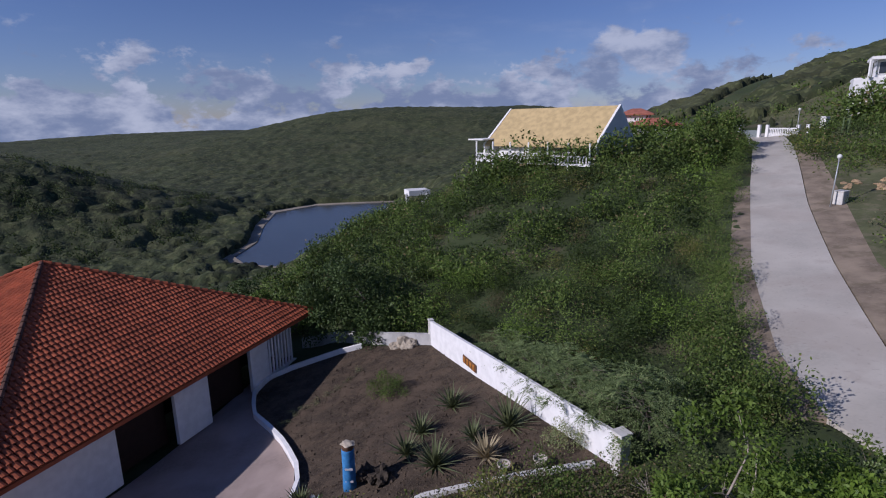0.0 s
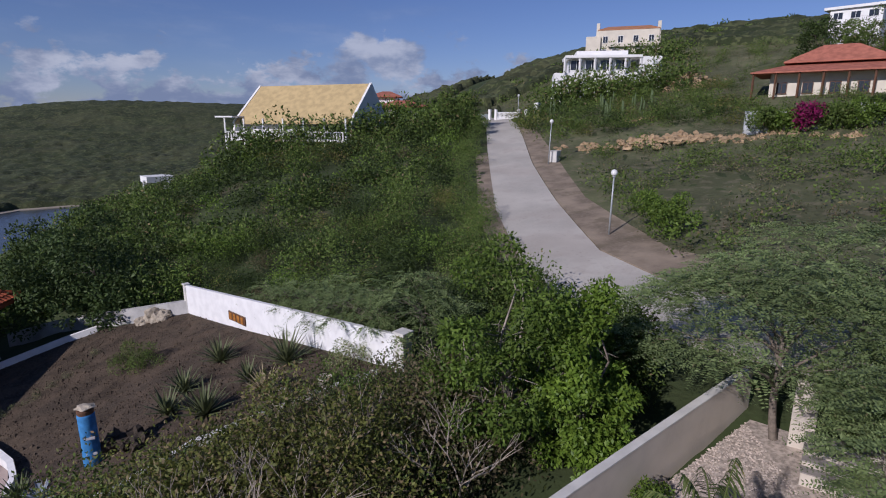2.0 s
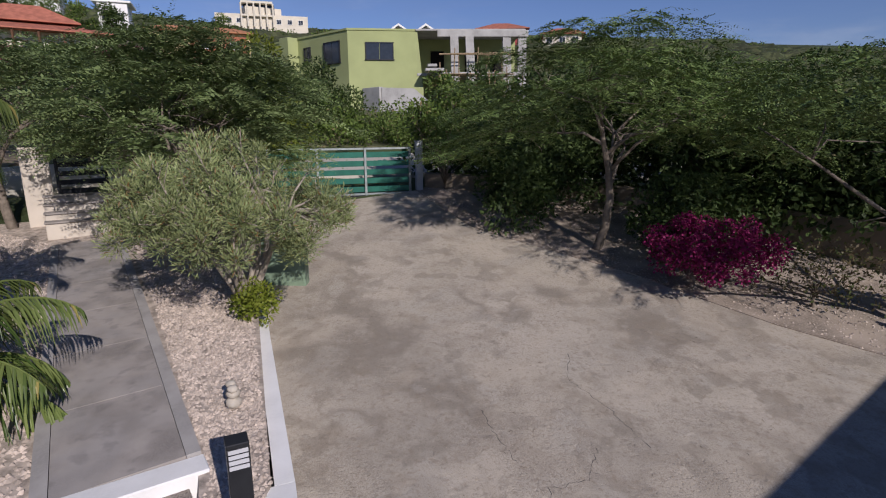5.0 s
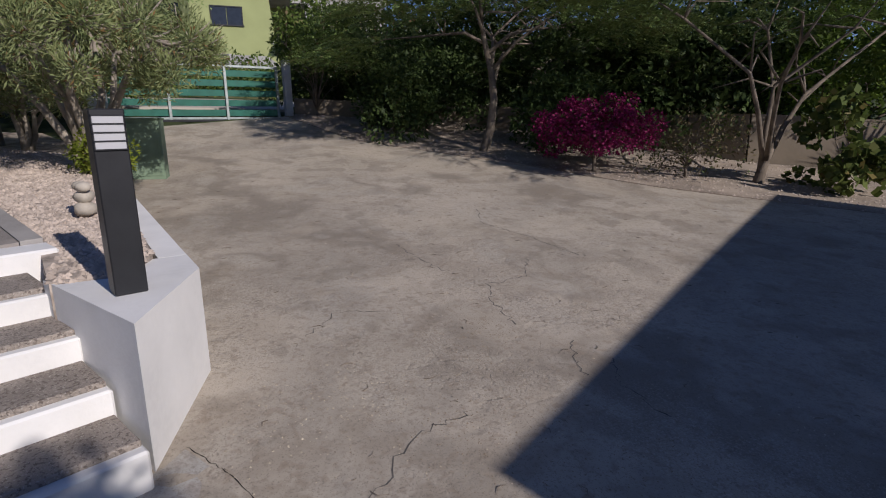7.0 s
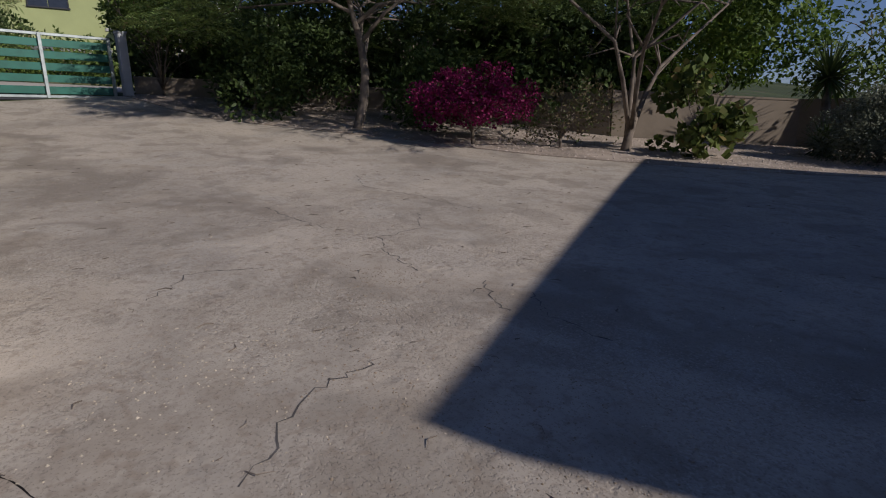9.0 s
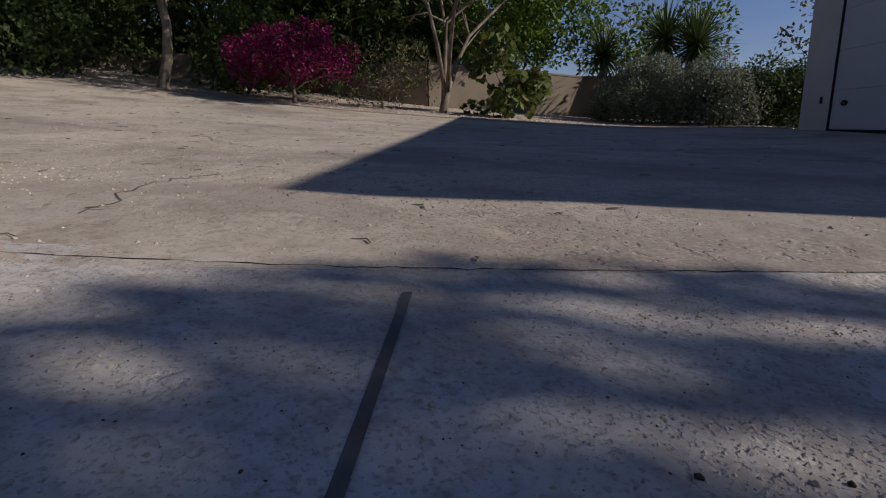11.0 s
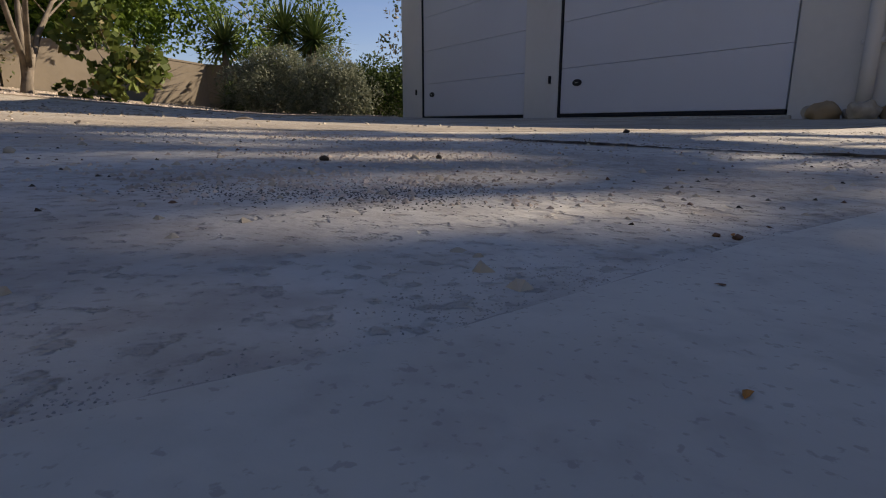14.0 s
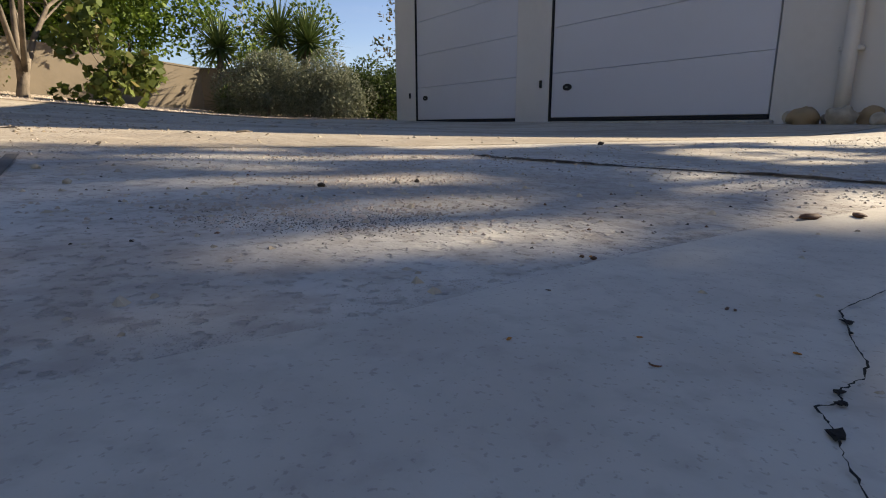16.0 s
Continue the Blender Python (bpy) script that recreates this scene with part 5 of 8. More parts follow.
skyline_house((148.9, -21.5), (147.2, -33.6), 18.0, 26.8, M["maroon"], M["tile_far"], "dark red house with white trim and a red roof", 2.0, 5)
skyline_house((145.2, -37.6), (142.8, -47.0), 17.0, 25.0, M["cream"], M["tile_far"], "pale house under a brown hipped roof", 2.0, 3)
skyline_house((160.2, -57.4), (157.0, -64.0), 18.0, 24.2, M["white_far"], M["tile_orange"], "white house with an orange red roof on the ridge", 1.6, 3)
tg = thing("gabled_house", "white house with two steep gables on the ridge", "house", kind="structure")
TA, TB = (130.1, 4.2), (129.8, -11.0)
_, u, w = block(tg, "wall", TA, TB, 9, 16.0, 21.5, M["white_far"])
n = Vector((u.y, -u.x, 0))
for k in range(2):
    o = Vector((*TA, 0)) + u * (w * (0.33 + 0.40 * k))
    hw = 3.6
    bl = Build()
    a_, b_, c_ = o - u * hw, o + u * hw, o
    front, back = n * 0.8, -n * 9
    pts = [Vector((a_.x, a_.y, 22.2)) + front, Vector((c_.x, c_.y, 24.6)) + front, Vector((b_.x, b_.y, 22.2)) + front,
           Vector((a_.x, a_.y, 22.2)) + back, Vector((c_.x, c_.y, 24.6)) + back, Vector((b_.x, b_.y, 22.2)) + back]
    low = [p_ - Vector((0, 0, 0.45)) for p_ in pts]
    bl.add(pts + low, [(0, 1, 4, 3), (1, 2, 5, 4), (0, 6, 7, 1), (1, 7, 8, 2), (6, 9, 10, 7), (7, 10, 11, 8), (0, 3, 9, 6), (2, 8, 11, 5)])
    part("gable_roof", bl, M["white_far"], tg)
    # near-black band: shade under the gable overhang, put into the colour
    block(tg, "gable_wall", ((o - u * 2.9).x, (o - u * 2.9).y), ((o + u * 2.9).x, (o + u * 2.9).y), 0.3, 21.5, 22.4, M["dark"])
block(tg, "balcony_rail", (129.2, 4.2), (128.9, -11.0), 0.3, 20.0, 21.2, M["white_far"])
skyline_house((121.5, -66.2), (118.5, -72.6), 12.0, 16.4, M["cream"], M["tile_far"], "low cream house with a brown roof among trees", 1.2, 3)
skyline_house((101.5, -62.8), (98.5, -69.8), 7.0, 10.6, M["white_far"], M["tile_orange"], "small white house with an orange roof below the ridge", 1.4, 3)
th = thing("ridge_house", "white modern house with flat roofs half hidden by a tree", "house", kind="structure")
_, u, w = block(th, "wall", (118.0, 74.0), (121.0, 66.0), 7, 20.0, 29.5, M["white_far"])
block(th, "roof", (117.2, 74.8), (120.6, 65.2), 8, 29.5, 30.0, M["white_far"])
facade_windows(th, Vector((118.0, 74.0, 0)), u, w, 1, 3, 27.6, 0, 1.6, 1.3)
block(th, "east_wing", (119.0, 58.0), (120.6, 53.0), 7, 17.0, 26.4, M["white_far"])
block(th, "east_roof", (118.4, 58.8), (120.4, 52.2), 8, 26.4, 26.8, M["white_far"])
facade_windows(th, Vector((119.0, 58.0, 0)), (Vector((120.6, 53.0, 0)) - Vector((119.0, 58.0, 0))).normalized(), 5.2, 2, 2, 19.5, 3.4, 1.4, 1.6)

# lime green house with its unfinished concrete frame
gh = thing("lime_house", "lime green flat-roofed house, two storeys, still unfinished", "house", kind="structure")
GC_, GR_, GL_ = (50.5, 3.66), (50.8, -2.35), (61.2, 13.49)
GBK = (67.5, -1.5)
u1, u2 = (Vector((*GR_, 0)) - Vector((*GC_, 0))), (Vector((*GC_, 0)) - Vector((*GL_, 0)))
part("wall", Build().prism([GR_, GBK, (69.5, 10.0), GL_, GC_], 0.5, 10.2), M["green"], gh)
b = Build().prism([(GR_[0] - 0.06, GR_[1] - 0.06), (GBK[0], GBK[1] - 0.1), (69.6, 10.0), (GL_[0], GL_[1] + 0.1), (GC_[0] - 0.08, GC_[1] + 0.05)], 10.2, 10.36)
part("parapet", b, M["green"], gh)
# the front's right end is cut on a slant and stands free of the porch behind it
e0 = Vector((*GR_, 0))
b = Build().add([(e0.x, e0.y, 0.5), (e0.x, e0.y - 0.55, 0.5), (e0.x, e0.y - 0.55, 5.2), (e0.x, e0.y - 0.05, 10.2), (e0.x, e0.y + 0.02, 10.2), (e0.x, e0.y + 0.02, 0.5),
                 (e0.x + 0.5, e0.y, 0.5), (e0.x + 0.5, e0.y - 0.55, 0.5), (e0.x + 0.5, e0.y - 0.55, 5.2), (e0.x + 0.5, e0.y - 0.05, 10.2), (e0.x + 0.5, e0.y + 0.02, 10.2), (e0.x + 0.5, e0.y + 0.02, 0.5)],
                [(5, 4, 3, 2, 1, 0), (6, 7, 8, 9, 10, 11), (1, 2, 8, 7), (2, 3, 9, 8), (3, 4, 10, 9)])
part("slanted_end", b, M["green"], gh)


def house_window(p, u, width, z0, z1, leaves=2):
    """A dark window set a little proud of a facade: frame, sill and panes."""
    n, rz = Vector((u.y, -u.x, 0)), math.degrees(math.atan2(u.y, u.x))
    c, h = p + u * width / 2 + n * 0.03, z1 - z0
    wd = new("window")
    wd.parent = gh
    b = Build()
    for sx, sz, lx, lz in ((0, h / 2, width + 0.12, 0.08), (0, -h / 2, width + 0.2, 0.1), (-width / 2, 0, 0.08, h), (width / 2, 0, 0.08, h)):
        o = c + u * sx + n * 0.03
        b.box((o.x, o.y, (z0 + z1) / 2 + sz), (lx, 0.12, lz), rz)
    part("window_frame", b, M["anthracite"], wd)
    for k in range(leaves):
        o = c + u * (width * ((k + 0.5) / leaves - 0.5))
        part("pane", Build().box((o.x, o.y, (z0 + z1) / 2), (width / leaves - 0.05, 0.06, h - 0.06), rz), M["glass"], wd)


house_window(Vector((*GC_, 0)) + u1.normalized() * 1.55, u1.normalized(), 2.37, 7.77, 9.2)
for s_, w_, z0, z1 in ((1.26, 1.5, 7.7, 9.34), (4.17, 0.72, 8.4, 9.37), (7.9, 0.95, 8.1, 9.3), (11.1, 2.3, 7.6, 9.43)):
    house_window(Vector((*GL_, 0)) + u2.normalized() * s_, u2.normalized(), w_, z0, z1, 1 if w_ < 1.2 else 2)
p = Vector((*GL_, 0)) + u2.normalized() * 5.3
pn = Vector((u2.y, -u2.x, 0)).normalized()
b = Build().box((p.x + pn.x * 0.55 + u2.normalized().x * 0.75, p.y + pn.y * 0.55 + u2.normalized().y * 0.75, 5.4), (1.5, 1.1, 9.9), math.degrees(math.atan2(u2.y, u2.x)), 0.02)
part("pier", b, M["green"], gh)
fr = thing("concrete_frame", "bare concrete frame with timber scaffolding on the unfinished house", "building frame", kind="structure")
F0, F1 = Vector((50.6, -4.3, 0)), Vector((50.3, -12.0, 0))
fu = (F1 - F0).normalized()
fn = Vector((1, 0, 0))
frz = math.degrees(math.atan2(fu.y, fu.x))
fl = (F1 - F0).length


def slant_column(y_low, y_top, z_low, d=0.0, wide=0.72):
    """A concrete column that leans out as it rises."""
    x, h = 50.45 + d, wide / 2
    pts = [(x + dx, y + dy, z) for y, z in ((y_low, z_low), (y_top, 9.75)) for dx, dy in ((-0.25, -h), (0.25, -h), (0.25, h), (-0.25, h))]
    part("column", Build().add(pts, [(3, 2, 1, 0), (4, 5, 6, 7), (0, 1, 5, 4), (1, 2, 6, 5), (2, 3, 7, 6), (3, 0, 4, 7)]), M["raw"], fr)


for y0, y1 in ((-5.95, -5.6), (-7.4, -6.95), (-10.55, -10.25), (-11.75, -11.65)):
    slant_column(y0, y1, 1.4)
for y0 in (-5.2, -8.6, -11.6):
    slant_column(y0, y0, 1.4, 6.0, 0.4)
for z, d, t_ in ((9.95, 0, 0.55), (6.55, 0, 0.34), (9.95, 6, 0.5)):
    p = (F0 + F1) / 2 + fn * d
    part("beam", Build().box((p.x, p.y, z), (fl + 0.3, 0.55, t_), frz, 0.02), M["raw"], fr)
p = (F0 + F1) / 2 + fn * 4.2
part("roof_slab", Build().box((p.x, p.y + 0.9, 10.28), (fl + 2.0, 8.4, 0.16), frz, 0.02), M["raw"], fr)
part("floor_slab", Build().box((p.x, p.y + 0.9, 6.55), (fl + 1.8, 8.2, 0.22), frz, 0.02), M["raw"], fr)
p = (F0 + F1) / 2 + fn * 5
part("back_wall", Build().box((p.x, p.y + 0.9, 5.6), (fl + 1.8, 0.3, 9.2), frz, 0.02), M["green"], fr)
# no holes cut: near-black slabs on the wall paint the openings' shade
for s, z in ((0.02, 8.0), (0.45, 8.0), (0.8, 8.0), (0.12, 3.6), (0.5, 3.6), (0.8, 3.6)):
    o = F0 + fu * fl * s + fn * 4.75
    part("opening", Build().box((o.x, o.y, z), (1.3, 0.2, 2.2), frz), M["dark"], fr)
for z0, y0, y1 in ((6.8, -3.0, -4.6), (7.15, -3.2, -4.0)):
    part("formwork", Build().box((49.6, (y0 + y1) / 2, z0), (1.6, abs(y1 - y0), 0.22), 0, 0.01), M["raw"], fr)
rng = random.Random(5)
POLES = [(-4.3 - 0.62 * k + rng.uniform(-.18, .18), 49.3 - 0.5 * (k % 2)) for k in range(12)]
for y, x in POLES:
    lean = rng.uniform(-.3, .3)
    z0, z1 = (1.5, rng.uniform(6.4, 8.3)) if rng.random() < 0.7 else (4.5, 8.6)
    part("scaffold_pole", Build().tube([(x, y, z0), (x, y + lean, z1)], [0.06, 0.05], 6), M["timber"], fr)
for z in (4.6, 6.3, 8.1):
    for x in (49.3, 48.8):
        y0, y1 = -4.2 - rng.uniform(0, 0.6), -10.6 - rng.uniform(-0.4, 0.8)
        part("scaffold_rail", Build().tube([(x, y0, z + rng.uniform(-.1, .1)), (x, y1, z + rng.uniform(-.1, .1))], [0.055, 0.055], 6), M["timber"], fr)
for k in range(5):
    y = -4.6 - 1.2 * k
    part("scaffold_brace", Build().tube([(49.2, y, 2.2 + 2 * (k % 2)), (49.2, y - 1.3, 4.4 + 2 * (k % 2))], [0.045, 0.045], 5), M["timber"], fr)
part("scaffold_board", Build().box((49.0, -7.6, 6.42), (6.2, 0.7, 0.06), 90), M["timber"], fr)
block(fr, "plinth_wall", (48.0, -2.6), (48.2, -9.2), 0.3, 0.5, 3.1, M["raw"])

gw = thing("concrete_stair_wall", "bare grey concrete stair wall with a sloping top", "wall", kind="structure")
q0 = Vector((48.6, 0.75, 0))
q1 = Vector((48.3, -3.45, 0))
b = Build()
nn = Vector((1.0, -0.1, 0)) * 0.5
b.add([(q0.x, q0.y, 0.8), (q1.x, q1.y, 0.8), (q1.x, q1.y, 4.0), ((q0 * .35 + q1 * .65).x, (q0 * .35 + q1 * .65).y, 5.2), (q0.x, q0.y, 5.3),
       *[(p_[0] + nn.x, p_[1] + nn.y, p_[2]) for p_ in ((q0.x, q0.y, 0.8), (q1.x, q1.y, 0.8), (q1.x, q1.y, 4.0), ((q0 * .35 + q1 * .65).x, (q0 * .35 + q1 * .65).y, 5.2), (q0.x, q0.y, 5.3))]],
      [(0, 4, 3, 2, 1), (5, 6, 7, 8, 9), (0, 1, 6, 5), (1, 2, 7, 6), (2, 3, 8, 7), (3, 4, 9, 8), (4, 0, 5, 9)])
part("panel", b, M["raw"], gw)
part("return_panel", Build().box((49.6, 1.6, 3.0), (2.4, 0.4, 4.7), 40, 0.02), M["raw"], gw)
sw = thing("site_wall", "unpainted block wall and gate posts of the building site", "wall", kind="structure")
block(sw, "panel", (36.4, 0.9), (36.2, -1.6), 0.25, -0.6, 1.7, M["white_far"])
block(sw, "panel", (38.0, -4.2), (37.0, -12.0), 0.25, 0.8, 2.6, M["raw"])
for q in ((38.3, -3.7), (38.2, -4.1)):
    part("post", Build().box((q[0], q[1], 2.2), (0.3, 0.3, 3.2), 0, 0.01), M["raw"], sw)
for k in range(16):
    o = F0 + fu * rng.uniform(0, 9) - fn * rng.uniform(3, 7)
    z = float(ground_z(o.x, o.y)) + 0.1
    ob = part("timber_pile", Build().box((0, 0, 0), (rng.uniform(1.5, 3.2), 0.25, 0.18), 0, 0.01), M["timber"] if k % 3 else M["raw"])
    ob.matrix_basis = pose(o.x, o.y, z + 0.12 * (k % 4), 0, 0, frz + rng.uniform(-40, 40))
    tagged(ob, "stacked building timber on the site", "timber", "building timber")

# end of the road: white balustrade gate
eg = thing("white_balustrade", "white balustrade and gate posts across the end of the road", "balustrade", kind="structure")
E0, E1 = Vector((48.6, 93.5, 8.3)), Vector((56.8, 88.5, 8.3))
eu = (E1 - E0).normalized()
for s in (0.0, 0.3, 0.42, 0.86, 1.0):
    p = E0 + (E1 - E0) * s
    part("post", Build().box((p.x, p.y, 9.0), (0.45, 0.45, 2.2), 30, 0.02), M["white_far"], eg)
for k in range(18):
    p = E0 + (E1 - E0) * (0.44 + 0.42 * k / 17)
    part("baluster", Build().lathe((p.x, p.y, 8.0), [(0.08, 0), (0.13, 0.5), (0.07, 1.0), (0.1, 1.4)], 7), M["white_far"], eg)
for z in (8.2, 9.5):
    p = E0 + (E1 - E0) * 0.65
    part("rail", Build().box((p.x, p.y, z), ((E1 - E0).length * 0.44, 0.25, 0.2), math.degrees(math.atan2(eu.y, eu.x)), 0.01), M["white_far"], eg)
p = E0 + (E1 - E0) * 0.15
part("gate_leaf", Build().box((p.x, p.y, 8.7), ((E1 - E0).length * 0.26, 0.1, 1.1), math.degrees(math.atan2(eu.y, eu.x)), 0.01), M["steel"], eg)
p = Vector((58.6, 87.5, 0))
part("side_pillar", Build().box((p.x, p.y, 9.5), (1.3, 0.8, 3.6), 30, 0.03), M["white_far"], eg)

# small white lookout over the lagoon
lo = thing("lookout_hut", "small white lookout hut with a stair on the slope over the lagoon", "hut", kind="structure")
q = atp = Vector((-6.2, 103.0, -3.4))
lo.location.z = 1.3
part("roof_slab", Build().box((q.x, q.y, 0.2 - 3.0), (4.2, 3.4, 1.0), 20, 0.03), M["white_far"], lo)
for dx, dy in ((-1.9, -1.5), (1.9, -1.5), (1.9, 1.5), (-1.9, 1.5)):
    part("post", Build().box((q.x + dx, q.y + dy, -5.4), (0.35, 0.35, 5.0), 20, 0.02), M["white_far"], lo)
for k in range(9):
    part("stair_step", Build().box((q.x - 0.6 + 0.25 * k, q.y - 2.6, -7.2 + 0.42 * k), (0.4, 1.4, 0.12), 20), M["raw"], lo)


# ---- street lamps and rubble beside the road ----
def street_lamp(x, y, h, lean=0.0, box=False):
    z = float(ground_z(x, y))
    s = thing("street_lamp", "slim grey street lamp post with a white globe", "street lamp", (x, y, z - 0.05), group="street lamps")
    s.rotation_euler = (0, radians(lean), 0)
    part("post", Build().tube([(0, 0, 0), (0, 0, h * 0.5), (0, 0, h - 0.2)], [0.065, 0.06, 0.05], 10), M["post"], s, "", True)
    part("collar", Build().lathe((0, 0, h - 0.26), [(0.05, 0), (0.11, 0.05), (0.11, 0.1), (0.07, 0.13)], 12), M["post"], s)
    prof = [(0.21 * math.sin(a), 0.21 - 0.21 * math.cos(a)) for a in np.linspace(0.25, math.pi - 0.02, 10)]
    part("globe", Build().lathe((0, 0, h - 0.16), prof, 16), M["globe"], s, "white glass globe", True)


street_lamp(23.62, 26.83, 4.0, 1.0)
street_lamp(34.93, 49.83, 4.6, 2.5)
street_lamp(53.5, 86.0, 4.2)
mb = thing("meter_box", "weathered white concrete meter box beside the lamp", "box", (36.2, 50.4, float(ground_z(36.2, 50.4))), 35)
part("body", Build().box((0, 0, 0.55), (1.3, 0.8, 1.2), 0, 0.04), M["cap"], mb)
part("lid", Build().box((0, 0, 1.18), (1.4, 0.9, 0.08), 0, 0.02), M["cap"], mb)
rng = random.Random(11)
for k in range(170):
    s = rng.random()
    cx, cy = 40.5 + s * 15.5, 54.2 - s * 14.5
    x, y = cx + rng.gauss(0, 1.3), cy + rng.gauss(0, 1.3)
    r = rng.uniform(0.15, 0.52) * (1.2 if 0.35 < s < 0.75 else 0.8)
    ob = tagged(part("boulder", Build().rock((0, 0, 0), (r, r * rng.uniform(.6, 1), r * rng.uniform(.5, .8)), k, 2, 0.35), M["rubble"]), "ochre limestone boulder in a heap of rubble", "boulder", "rubble heap")
    ob.location = (x, y, float(ground_z(x, y)) + r * 0.25 + 0.5 * max(0, 1 - abs(s - 0.5) * 3))
for k in range(60):
    x, y = 85.5 + rng.gauss(0, 2.2), 78.0 + rng.gauss(0, 2.2)
    r = rng.uniform(0.3, 0.9)
    ob = tagged(part("boulder", Build().rock((0, 0, 0), (r, r * .8, r * .7), k + 100, 2, 0.35), M["rubble"]), "ochre boulder in a rock heap by the villa", "boulder", "rock heap")
    ob.location = (x, y, float(ground_z(x, y)) + r * 0.3 + max(0, 2.2 - 0.5 * math.hypot(x - 85.5, y - 78.0)))
# the bank of rubble goes on in broken heaps below the terrace
for k in range(46):
    f = rng.random()
    x, y = (56.6 + 2.2 * f, 42.0 - 10.5 * f) if k % 3 else (55.2 + 4.0 * f, 62.6 - 2.8 * f)
    x, y, r = x + rng.gauss(0, 0.45), y + rng.gauss(0, 0.6), rng.uniform(0.2, 0.62)
    ob = tagged(part("boulder", Build().rock((0, 0, 0), (r, r * rng.uniform(.6, 1), r * rng.uniform(.5, .8)), k + 200, 2, 0.35), M["rubble"]), "ochre limestone boulder below the terrace", "boulder", "rubble heap")
    ob.location = (x, y, float(ground_z(x, y)) + r * 0.25)


# ---- plants ----
def unit(v):
    return v / np.maximum(np.linalg.norm(v, axis=-1, keepdims=True), 1e-9)


def diamonds(p, d, n, length, width):
    """Leaves: p foot, d direction, n rough normal, arrays (k, 3); length and width per leaf. Returns (k, 4, 3)."""
    s = unit(np.cross(d, n))
    length, width = np.broadcast_to(length, (len(p),))[:, None], np.broadcast_to(width, (len(p),))[:, None]
    mid = p + d * length * 0.45
    return np.stack([p, mid + s * width / 2, p + d * length, mid - s * width / 2], 1)


def crown(rng, blobs, leaves, size, droop=0.15, slim=0.5, shell=0.55, squash=1.0):
    """Leaves over many blobs: blobs is an array of x, y, z, radius."""
    w = blobs[:, 3] ** 2
    k = rng.choice(len(blobs), leaves, p=w / w.sum())
    d = unit(rng.normal(size=(leaves, 3)))
    d[:, 2] = np.where(rng.random(leaves) < 0.35, np.abs(d[:, 2]), d[:, 2])
    r = blobs[k, 3:4] * (shell + (1 - shell) * rng.random((leaves, 1)) ** 0.5)
    off = d * r
    off[:, 2] *= squash
    p = blobs[k, :3] + off
    way = unit(0.6 * d + 0.8 * rng.normal(size=d.shape) + np.array([0, 0, -droop]))
    nor = unit(rng.normal(size=d.shape) * 0.48 + 1.0 * d + np.array([0, 0, 0.22]))
    ln = size * (0.7 + 0.6 * rng.random(leaves))
    return diamonds(p, way, nor, ln, ln * slim)


def blobs_in(rng, n, radius, height, low, r0, r1, flat=False):
    """Blob centres in a rounded crown over the foot, denser outwards."""
    a = rng.random(n) * 2 * math.pi
    q = np.sqrt(rng.random(n)) * radius
    z = low + (height - low) * rng.random(n) * (1.0 if flat else np.sqrt(np.clip(1 - (q / (radius * 1.08)) ** 2, 0, 1)))
    return np.stack([q * np.cos(a), q * np.sin(a), z, rng.uniform(r0, r1, n)], 1)


def limbs(b, rng, foot, tips, r0, fork=0.35, wiggle=0.12, n=7):
    """A bent trunk from which limbs part at different heights and rise to the given tips."""
    foot = Vector(foot)
    mean = sum((Vector(t) for t in tips), Vector()) / len(tips)
    top = foot + Vector(((mean - foot).x * 0.25, (mean - foot).y * 0.25, (mean - foot).z * min(0.9, fork * 1.9)))
    tall = (top - foot).length
    bend = Vector((rng.uniform(-1, 1), rng.uniform(-1, 1), 0)) * wiggle * tall * 0.35
    stem = [foot + (top - foot) * s + bend * math.sin(s * 4.2) for s in (0, 0.2, 0.4, 0.6, 0.8, 1.0)]
    b.tube([foot - Vector((0, 0, 0.15))] + stem, [r0 * k for k in (1.4, 1.15, 1.0, 0.9, 0.78, 0.6, 0.42)], n)
    for k, t in enumerate(tips):
        t = Vector(t)
        s = fork + (1 - fork) * ((k * 0.618) % 1.0)
        at = stem[min(5, int(s * 5))].lerp(stem[min(5, int(s * 5) + 1)], s * 5 % 1)
        ln = (t - at).length
        knee = at + (t - at) * 0.35 + Vector((rng.uniform(-1, 1), rng.uniform(-1, 1), rng.uniform(0.4, 1.2))) * ln * 0.13
        mid = at + (t - at) * 0.7 + Vector((rng.uniform(-1, 1), rng.uniform(-1, 1), rng.uniform(0.2, 1.0))) * ln * 0.10
        r = r0 * rng.uniform(0.36, 0.58)
        b.tube([at, at.lerp(knee, 0.5) + Vector((0, 0, 0.04 * ln)), knee, mid, t], [r, r * 0.85, r * 0.66, r * 0.4, r * 0.14], 6)
        for q in (knee, mid):
            for _ in range(2):
                e = q + Vector((rng.uniform(-1, 1), rng.uniform(-1, 1), rng.uniform(-0.1, 0.7))) * ln * 0.32
                b.tube([q, q.lerp(e, 0.5) + Vector((rng.uniform(-.1, .1), rng.uniform(-.1, .1), 0.08)) * ln * 0.5, e], [r * 0.42, r * 0.28, r * 0.08], 5)


